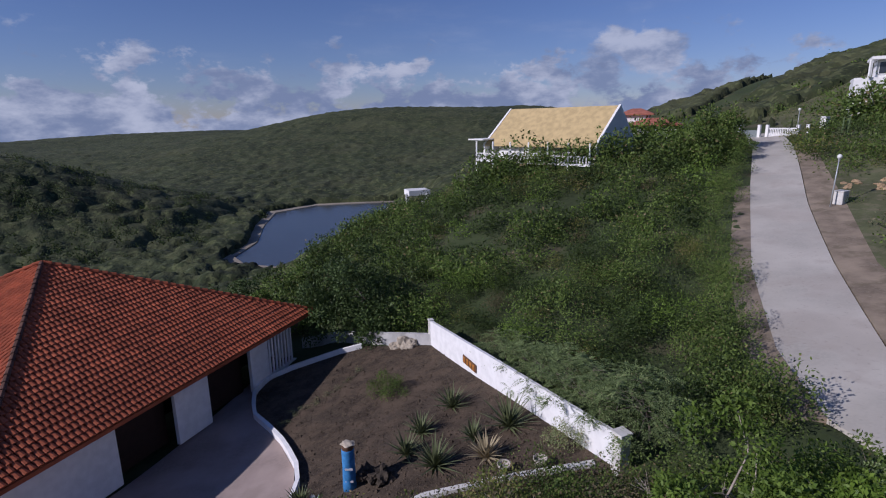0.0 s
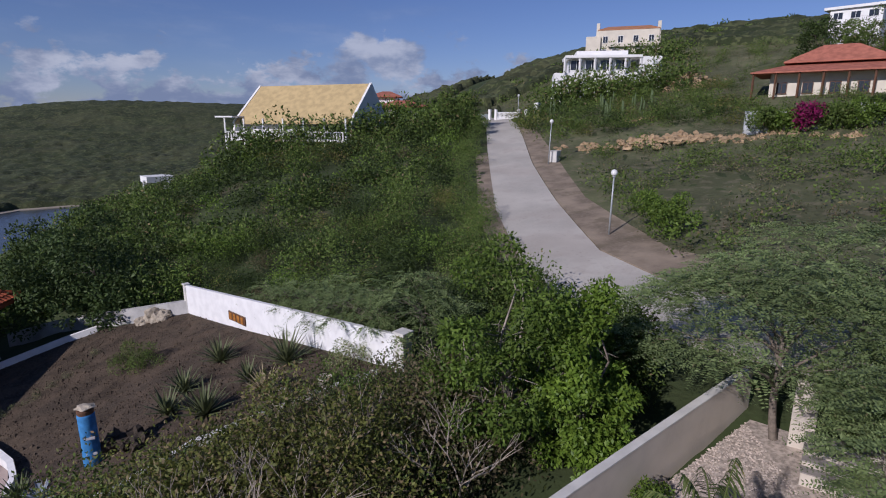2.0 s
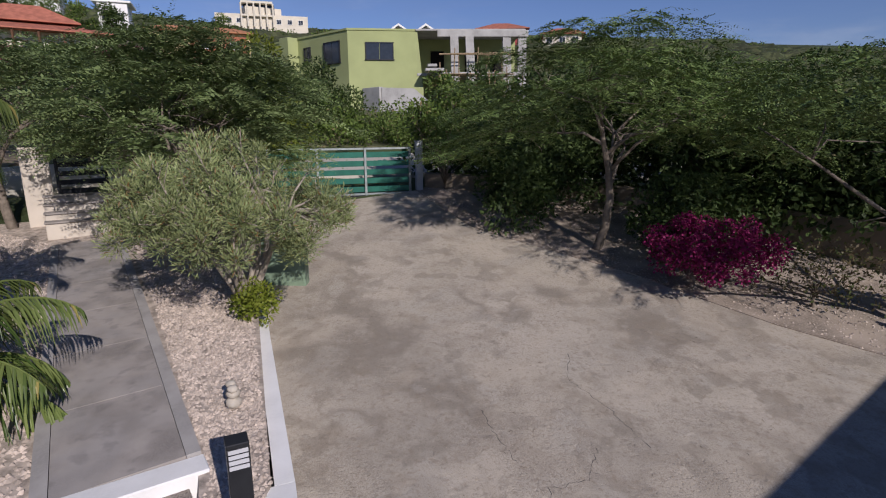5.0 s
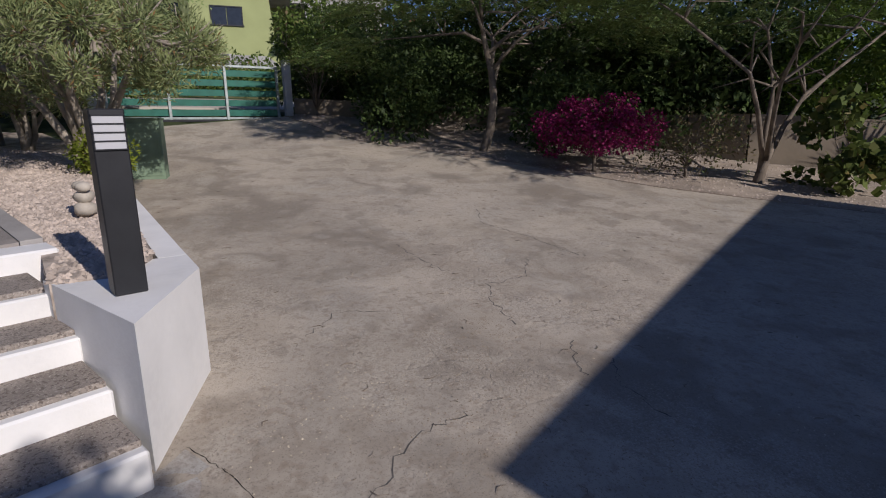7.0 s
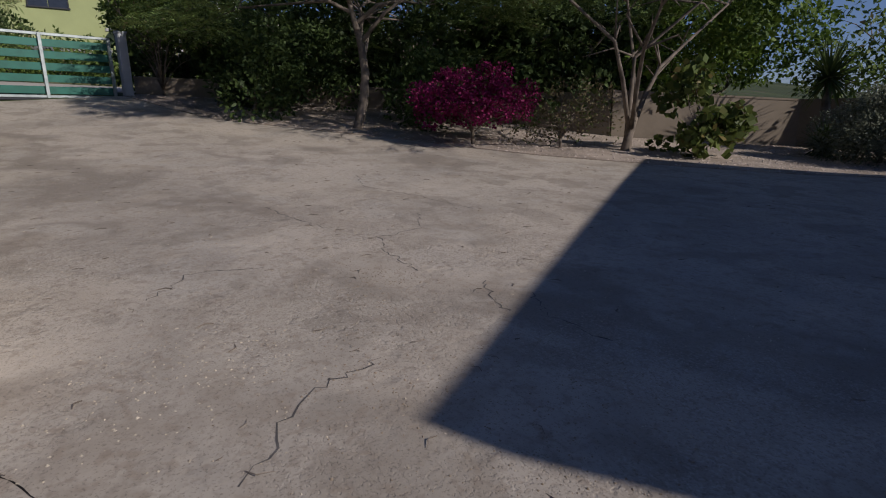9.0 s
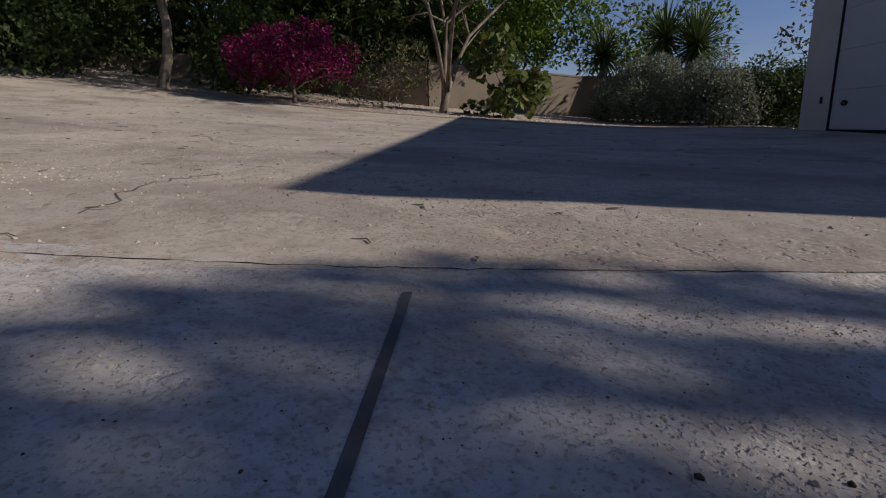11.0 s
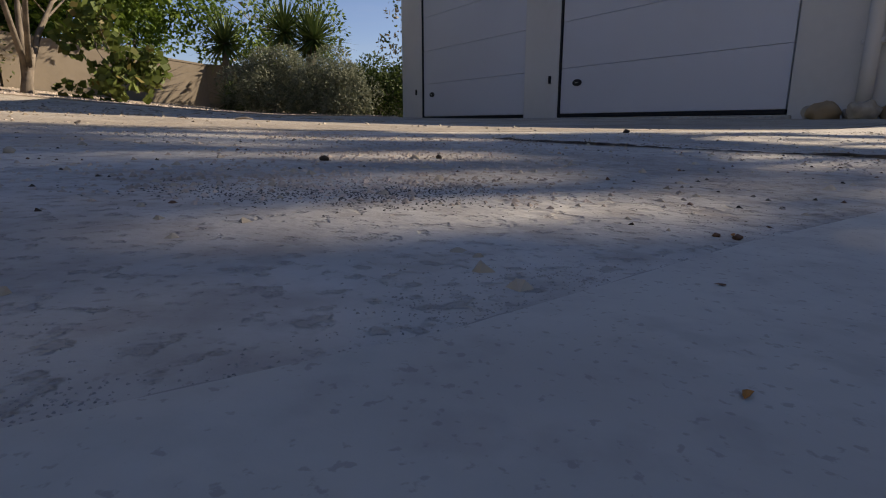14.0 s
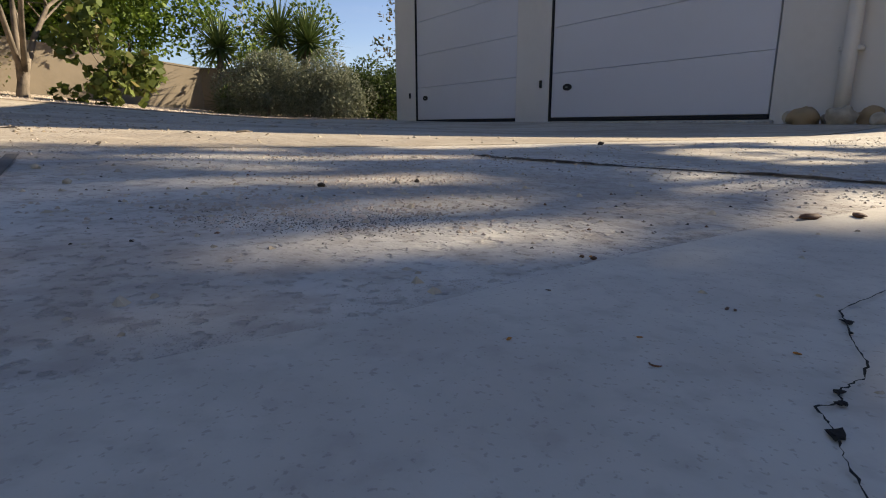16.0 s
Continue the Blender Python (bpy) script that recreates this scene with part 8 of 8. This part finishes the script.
for k in range(16):
    b.rock((-3.6 + rr.gauss(0, 0.5), 20.75 + rr.gauss(0, 0.35), gz0(-3.6, 20.75) + rr.uniform(0.05, 0.4)), (rr.uniform(.15, .3),) * 3, k, 2, 0.4)
tagged(part("rock_pile", b, M["soil"]), "heap of dark rocks beside the blue column", "rocks", "", "stuff")
scatter_pts = np.array([(-9.9, 30.3), (-9.3, 30.7), (-8.65, 31.1), (-8.0, 31.8), (-7.4, 32.3), (-6.9, 33.2), (-6.4, 34.3), (-10.2, 29.3)])
scatter("bed_seedlings", scatter_pts, np.full(len(scatter_pts), 0.42), THIN, "agave_green", "small dry seedlings in the soil bed", 50)

# flowering hedges on the terrace up the hill
for k, (x, y, r, h, lf, lb) in enumerate(((58.5, 37.6, 1.5, 3.0, "magenta", "purple bougainvillea hanging over the terrace wall"), (62.0, 34.9, 2.2, 3.4, "leaf_bright", "bright green hedge over the terrace wall"), (55.8, 40.4, 1.8, 2.8, "leaf", "green shrub at the terrace corner"),
                                         (65.6, 31.6, 1.5, 3.0, "magenta", "crimson bougainvillea over the terrace wall"), (67.8, 29.8, 1.5, 2.8, "magenta", "crimson bougainvillea over the terrace wall"), (60.2, 36.2, 1.5, 3.0, "leaf", "green shrub before the terrace wall"), (64.0, 33.2, 1.6, 3.2, "leaf_dark", "dark green shrub before the terrace wall"), (57.0, 39.2, 1.5, 2.8, "leaf_bright", "bright green hedge over the terrace wall"), (69.8, 28.0, 1.4, 2.4, "leaf_grey", "grey agave-like shrub before the terrace wall"))):
    tree("terrace_shrub", (x, y), r, h, 0.8, 2600, 0.30, lf, lb, "shrub", seed=120 + k, n_blobs=22, r0=0.5, r1=0.9, trunk=0.06)
# column cactus on the hillside
rr = random.Random(6)
for k in range(9):
    x, y = 60 + rr.uniform(-6, 9), 70 + rr.uniform(-9, 9)
    t = thing("column_cactus", "tall ribbed column cactus in the scrub", "cactus", (x, y, float(ground_z(x, y))), group="column cacti")
    for j in range(4):
        b = Build()
        dx, dy, h = rr.uniform(-.5, .5), rr.uniform(-.5, .5), rr.uniform(1.6, 3.2)
        b.tube([(0, 0, 0), (dx, dy, 0.5), (dx, dy, h * 0.6), (dx, dy, h)], [0.16, 0.15, 0.14, 0.06], 8)
        part("arm", b, M["cactus"], t, "", True)


# ---- loose stones, cracks and litter ----
def pebbles(name, pts, zs, r0, r1, material, label, seed):
    """Small uneven stones lying on a surface."""
    rng = np.random.default_rng(seed)
    n = len(pts)
    shape = np.array([(1, 0.1, 0), (0.2, 0.95, 0), (-0.9, 0.4, 0), (-0.5, -0.85, 0), (0.6, -0.8, 0), (0.15, 0.0, 0.75), (-0.25, 0.2, 0.7)])
    faces = [(0, 1, 5), (1, 2, 6), (1, 6, 5), (2, 3, 6), (3, 4, 5), (3, 5, 6), (4, 0, 5)]
    a, r = rng.random(n) * 6.283, rng.uniform(r0, r1, n)
    ca, sa = np.cos(a)[:, None], np.sin(a)[:, None]
    x, y = shape[None, :, 0] * (1 + 0.35 * rng.normal(size=(n, 7))), shape[None, :, 1] * (1 + 0.3 * rng.normal(size=(n, 7)))
    v = np.stack([(x * ca - y * sa) * r[:, None] + pts[:, 0:1], (x * sa + y * ca) * r[:, None] + pts[:, 1:2], shape[None, :, 2] * r[:, None] * rng.uniform(0.7, 1.3, (n, 1)) + zs[:, None] - 0.15 * r[:, None]], -1)
    b = Build()
    b.v = v.reshape(-1, 3).tolist()
    b.f = [tuple(7 * k + i for i in f) for k in range(n) for f in faces]
    return tagged(part(name, b, M[material]), label, "gravel", "", "stuff")


rng = np.random.default_rng(70)
WALKP = [w_pt(-0.1, -0.02)[:2], w_pt(w_len, -0.02)[:2], w_pt(w_len, WALK_W + 0.02)[:2], w_pt(-0.1, WALK_W + 0.02)[:2]]
NEAR = [(3.80, 0.85), (3.86, 0.47), (4.26, 0.40), (7.4, 1.32), (9.3, 1.9), (12.0, 5.0), (4.45, 0.98)]
p = in_area(rng, 9000, NEAR, [WALKP])
pebbles("gravel_near", p, bed_z(p[:, 0], p[:, 1]), 0.014, 0.034, "gravel", "pale pink and cream crushed gravel between walk and kerb", 71)
FAR_BED = [(2.6, 1.9), (5.2, 2.4), (11.6, 6.2), (13.4, 9.2), (2.2, 6.9)]
p = in_area(rng, 8000, FAR_BED, [WALKP])
pebbles("gravel_far", p, bed_z(p[:, 0], p[:, 1]), 0.02, 0.05, "gravel", "pale pink and cream crushed gravel between walk and wall", 72)
p = in_area(rng, 6500, STRIP)
pebbles("gravel_strip_stones", p, ground_z(p[:, 0], p[:, 1]) + 0.016, 0.010, 0.028, "gravel", "pale gravel and leaf litter along the tree row", 73)
YA = [(3.0, 0.1), (0.95, -1.35), (-1.5, -3.6), (3.0, -9.0), (9.0, -5.5), (12.0, -2.5), (9.0, 0.8)]
p = in_area(rng, 2600, YA)
pebbles("yard_grit", p, ground_z(p[:, 0], p[:, 1]), 0.003, 0.009, "stone", "scattered grit on the yard", 74)
AP = [(2.6, 0.1), (0.9, -1.25), (-1.8, -3.2), (-1.5, 0.2), (0.9, 0.3)]
p = in_area(rng, 2600, AP)
p = p[np.hypot(p[:, 0] - 0.83, p[:, 1] + 0.0) > 0.16]
pebbles("apron_grit", p, ground_z(p[:, 0], p[:, 1]), 0.0012, 0.0055, "stone", "fine grit and crumbs on the apron", 75)


def crack(name, pts, width, material, label, seed, wiggle=0.012, lift=0.0015, n=14):
    """A narrow broken line in the paving."""
    rng = random.Random(seed)
    path = []
    for (ax, ay), (bx, by) in zip(pts, pts[1:]):
        for k in range(n):
            s = k / n
            path.append((ax + (bx - ax) * s + rng.uniform(-wiggle, wiggle), ay + (by - ay) * s + rng.uniform(-wiggle, wiggle)))
    path.append(pts[-1])
    vs, fs = [], []
    for k, (x, y) in enumerate(path):
        q, r = path[max(k - 1, 0)], path[min(k + 1, len(path) - 1)]
        d = Vector((r[0] - q[0], r[1] - q[1])).normalized()
        w = width * rng.uniform(0.15, 1.0) * 0.5
        for s in (-1, 1):
            px, py = x - d.y * w * s, y + d.x * w * s
            vs.append((px, py, float(ground_z(px, py)) + lift))
    fs = [(2 * k, 2 * k + 1, 2 * k + 3, 2 * k + 2) for k in range(len(path) - 1)]
    return setting(name, Build().add(vs, fs), M[material], label, "crack")


crack("crack_yard_edge", [(3.14, 0.17), (2.85, -0.05), (2.2, -0.38), (1.67, -0.78), (1.36, -1.04), (0.94, -1.375), (-2.6, -4.27)], 0.006, "dark", "thin dark crack between yard and apron", 1, 0.006)
crack("crack_apron", [(0.80, -1.12), (0.752, -1.063), (0.631, -0.986), (0.54, -0.941), (0.458, -0.897), (0.355, -0.825), (0.245, -0.722), (0.05, -0.55)], 0.006, "dark", "fine crack across the apron", 2, 0.004, 0.0045)
crack("crack_apron_fine", [(0.585, -0.243), (0.6122, -0.2237), (0.6381, -0.2048), (0.6572, -0.1904), (0.6642, -0.1746), (0.6719, -0.1622), (0.6781, -0.1485), (0.6848, -0.1342), (0.6931, -0.1236), (0.7017, -0.118), (0.7077, -0.1141), (0.7119, -0.1058), (0.7211, -0.1033), (0.723, -0.0953), (0.7247, -0.0886), (0.7295, -0.0788), (0.7328, -0.0684), (0.745, -0.04)],
      0.0010, "dark", "fine zigzag crack in the apron", 3, 0.0005, 0.0029, 5)
for x, y, r, rz in ((0.7243, -0.0895, 0.0030, 40), (0.6632, -0.1765, 0.0026, 100), (0.7080, -0.1135, 0.0016, 10), (0.7119, -0.1062, 0.0017, 60), (0.6700, -0.1640, 0.0012, 30)):
    ob = setting("crack_hole", Build().rock((0, 0, 0), (r, r * 0.7, 0.0004), r * 9000, 2, 0.5), M["dark"], "small dark hole broken out along the crack", "crack")
    ob.matrix_basis = pose(x, y, float(ground_z(x, y)) + 0.0027, 0, 0, rz)


def lip(name, pts, high, material, label, seed, n=16):
    """The broken edge of a slab that stands a little proud: an uneven low face along the joint."""
    rng = random.Random(seed)
    b = Build()
    path = []
    for (ax, ay), (bx, by) in zip(pts, pts[1:]):
        path += [(ax + (bx - ax) * k / n + rng.uniform(-.004, .004), ay + (by - ay) * k / n + rng.uniform(-.004, .004)) for k in range(n)]
    h = 0.3
    rows = []
    for x, y in path + [pts[-1]]:
        h = min(1.0, max(0.05, h + rng.uniform(-.35, .35)))
        z = float(ground_z(x, y)) + 0.001
        rows.append([(x, y, z), (x, y, z + high * h), (x - 0.004, y - 0.006, z + high * h), (x - 0.006, y - 0.009, z)])
    b.add([q for r in rows for q in r], [(4 * k + i, 4 * k + i + 1, 4 * k + 5 + i, 4 * k + 4 + i) for k in range(len(rows) - 1) for i in range(3)])
    return setting(name, b, M[material], label, "joint")


# dark filler colour paints the shadow side of this low step
lip("joint_apron", [(0.80, -1.12), (0.752, -1.063), (0.631, -0.986), (0.54, -0.941), (0.458, -0.897), (0.355, -0.825), (0.245, -0.722), (0.05, -0.55)], 0.0042, "joint", "broken slab edge along the joint, coloured dark for its shadow side", 31)
YARD_CRACKS = (((5.45, -2.9), (4.93, -2.61), (4.84, -2.2), (4.43, -2.06), (3.97, -2.04)), ((3.61, -2.30), (3.38, -2.18), (3.14, -2.12)), ((3.28, -2.39), (3.0, -2.25), (2.6, -2.3)), ((6.3, -1.7), (5.76, -1.78), (5.29, -1.94)),
               ((2.5, -0.6), (2.9, -0.95), (3.0, -1.3)), ((7.6, -3.2), (6.9, -3.0), (6.2, -3.3), (5.4, -3.5)), ((4.2, -0.5), (4.6, -0.8), (4.5, -1.2)))
for k, pts in enumerate(YARD_CRACKS):
    crack("crack_yard", pts, 0.011, "joint", "fine winding crack in the worn yard", 40 + k, 0.03, 0.0018, 9)


def ribbon(name, pts, width, material, label, lift):
    vs = []
    for k, (x, y) in enumerate(pts):
        q, r = pts[max(k - 1, 0)], pts[min(k + 1, len(pts) - 1)]
        d = Vector((r[0] - q[0], r[1] - q[1])).normalized()
        for s in (-1, 1):
            px, py = x - d.y * width / 2 * s, y + d.x * width / 2 * s
            vs.append((px, py, float(ground_z(px, py)) + lift))
    fs = [(2 * k, 2 * k + 1, 2 * k + 3, 2 * k + 2) for k in range(len(pts) - 1)]
    return setting(name, Build().add(vs, fs), M[material], label, "joint")


def even(a, b_, n):
    return [(a[0] + (b_[0] - a[0]) * k / n, a[1] + (b_[1] - a[1]) * k / n) for k in range(n + 1)]


ribbon("joint_strip", even((1.49, -0.755), (1.02, -0.10), 12), 0.016, "joint", "dark filled joint in the apron", 0.002)
# the smooth newer slab in front of the landing place stands a little proud
NEWS = [(1.35, 0.18), (0.95, -0.094), (0.91, -0.127), (0.848, -0.173), (0.745, -0.269), (0.613, -0.374), (0.4, -0.517), (-0.6, -1.2), (-1.6, 0.6), (0.9, 1.6)]
slab_over("apron_new_slab", NEWS[::-1], M["slab_new"], "smooth newer concrete slab in the apron", 0.0016, 0.12, ground_z, 0.01, "paving")
rr = random.Random(12)
BITS = ((0.702, -0.1892, "brown"), (0.7051, -0.1904, "brown"), (0.7561, -0.1306, "brown"), (0.5178, -0.4416, "sign"), (0.7434, -0.2819, "sign"), (0.8038, -0.1475, "sign"), (0.7545, -0.1538, "sign"), (0.7024, -0.1432, "sign"),
        (0.72, -0.30, "brown"), (0.60, -0.31, "brown"), (0.83, -0.42, "brown"), (0.95, -0.5, "brown"), (0.78, -0.21, "brown"))
for k, (x, y, m_) in enumerate(BITS):
    r = rr.uniform(0.0008, 0.0014)
    if k == 2:
        shape = Build().tube([(r * 3 * math.cos(a), r * 3 * math.sin(a), 0) for a in (3.6, 4.2, 4.8, 5.4, 6.0)], [r * 0.2, r * 0.4, r * 0.45, r * 0.4, r * 0.2], 6)
    else:
        shape = Build().rock((0, 0, 0), (r * 1.7, r * 0.7, r * 0.4), k, 1, 0.5)
    ob = tagged(part("dry_leaf_bit", shape, M[m_]), "tiny dry leaf fragment on the concrete", "leaf litter", "leaf fragments")
    ob.matrix_basis = pose(x, y, float(ground_z(x, y)) + 0.0021, 0, 0, rr.uniform(0, 360))
# dirt caught along the edge of the newer slab
rng = np.random.default_rng(88)
edge = np.array(NEWS[1:8])
k = rng.integers(0, len(edge) - 1, 1500)
w = rng.random((1500, 1)) + 0.02 * rng.normal(size=(1500, 1))
p = edge[k] * (1 - w) + edge[k + 1] * w + rng.exponential(1.0, size=(1500, 1)) ** 1.5 * np.array([[0.0028, -0.004]])
pebbles("edge_dirt", p, ground_z(p[:, 0], p[:, 1]) + 0.0001, 0.00018, 0.00055, "walk", "dark dirt caught along the edge of the newer slab", 89)

crack("crack_slab_edge", [(x + 0.0006, y - 0.0008) for x, y in NEWS[1:8]], 0.0016, "walk", "thin dirty line along the edge of the newer slab", 7, 0.0009, 0.0008, 12)
p = in_area(rng, 1500, AP)
p = p[np.hypot(p[:, 0] - 0.83, p[:, 1] + 0.0) > 0.30]
pebbles("dark_specks", p, ground_z(p[:, 0], p[:, 1]) + 0.0003, 0.0005, 0.0022, "soil", "dark specks of dirt and leaf on the apron", 87)
p = in_area(rng, 500, AP)
p = p[np.hypot(p[:, 0] - 0.83, p[:, 1] + 0.0) > 0.30]
pebbles("brown_bits", p, ground_z(p[:, 0], p[:, 1]) + 0.0003, 0.0006, 0.0028, "brown", "brown leaf crumbs on the apron", 86)

for k, (x, y, r, m_) in enumerate(((0.982, -0.575, 0.0045, "soil"), (0.902, -0.63, 0.004, "stone"), (0.879, -0.648, 0.0035, "soil"), (0.402, -1.66, 0.009, "soil"), (1.234, -0.514, 0.005, "stone"), (1.35, -0.62, 0.006, "stone"), (0.742, -0.281, 0.0020, "brown"), (0.748, -0.286, 0.0016, "brown"))):
    ob = tagged(part("pebble", Build().rock((0, 0, 0), (r, r * 0.8, r * 0.7), k + 60, 2, 0.3), M[m_], None, "", True), "small loose stone on the concrete apron", "stone", "loose stones")
    ob.location = (x, y, float(ground_z(x, y)) + r * 0.4)
for k, (x, y, r, rz) in enumerate(((0.516, -0.443, 0.012, 30), (0.466, -0.454, 0.010, 70))):
    lf = Build().rock((0, 0, 0.001), (r, r * 0.55, r * 0.22), k + 80, 2, 0.25)
    ob = tagged(part("dry_leaf", lf, M["brown"], None, "", True), "curled brown dry leaf on the slab", "leaf litter", "dry leaves")
    ob.matrix_basis = pose(x, y, float(ground_z(x, y)) + 0.0025, 0, 0, rz)
rng = np.random.default_rng(93)
for k, (cx, cy, sx, sy, n) in enumerate(((0.94, -0.36, 0.05, 0.022, 1300), (0.88, -0.40, 0.04, 0.02, 700), (0.82, -0.215, 0.02, 0.012, 420), (0.94, -0.145, 0.012, 0.01, 260), (0.91, -0.135, 0.010, 0.006, 220), (0.85, -0.188, 0.012, 0.008, 260), (0.67, -0.32, 0.05, 0.03, 420))):
    p = np.stack([rng.normal(cx, sx, n), rng.normal(cy, sy, n)], 1)
    far = np.hypot(p[:, 0] - 0.83, p[:, 1] + 0.0)[:, None]
    p = p[(far[:, 0] > 0.11)]
    pebbles("patch_dirt", p, ground_z(p[:, 0], p[:, 1]) + 0.0001, 0.0003, 0.0010 if k < 2 else 0.0005, "joint" if k < 2 else "walk", "dark dirt lodged in the pitted patch of the apron", 94 + k)

# crumbs broken out of the worn slab, and twig bits and grit blown over the yard
rng = np.random.default_rng(90)
for k, (cx, cy, sx, sy, n) in enumerate(((0.95, -0.42, 0.10, 0.05, 900), (1.25, -0.86, 0.35, 0.06, 1000), (0.92, -0.66, 0.10, 0.10, 900), (1.72, -0.42, 0.2, 0.06, 400), (1.0, -1.03, 0.28, 0.05, 1100), (0.35, -0.72, 0.12, 0.12, 700))):
    p = np.stack([rng.normal(cx, sx, n), rng.normal(cy, sy, n)], 1)
    p = p[np.hypot(p[:, 0] - 0.83, p[:, 1] + 0.0) > 0.34]
    pebbles("crumbs", p, ground_z(p[:, 0], p[:, 1]), 0.0008, 0.0034, "slab" if k % 2 else "gravel_bed", "crumbs of broken concrete on the apron", 91 + k)
b = Build()
rr = random.Random(21)
for k in range(420):
    x, y = rr.uniform(1.5, 11.0), rr.uniform(-7.0, 1.0)
    if not bool(inside(x, y, YARD)):
        continue
    a, ln, w = rr.uniform(0, 6.28), rr.uniform(0.02, 0.09), rr.uniform(0.0012, 0.003)
    z = float(ground_z(x, y)) + 0.004
    b.tube([(x, y, z), (x + math.cos(a) * ln * 0.5, y + math.sin(a) * ln * 0.5, z + 0.003), (x + math.cos(a + 0.5) * ln, y + math.sin(a + 0.5) * ln, z)], [w, w, w * 0.5], 4)
tagged(part("twig_litter", b, M["twig"]), "dry twig bits scattered over the yard", "litter", "", "stuff")
for k, (cx, cy, s, n) in enumerate(((2.9, -1.2, 0.25, 260), (4.6, -2.6, 0.5, 320), (5.8, -0.9, 0.6, 320), (2.4, -2.6, 0.35, 260), (7.6, -3.4, 0.7, 320), (3.3, -0.6, 0.3, 420), (3.9, -1.7, 0.22, 420), (5.0, -1.5, 0.35, 420), (2.2, -1.6, 0.3, 420), (6.5, -2.2, 0.5, 420))):
    p = np.stack([rng.normal(cx, s, n), rng.normal(cy, s, n)], 1)
    p = p[inside(p[:, 0], p[:, 1], YARD)]
    pebbles("dirt_crumbs", p, ground_z(p[:, 0], p[:, 1]), 0.0015, 0.007, "stone" if k % 2 else "verge", "patch of dirt crumbs and grit on the yard", 101 + k)
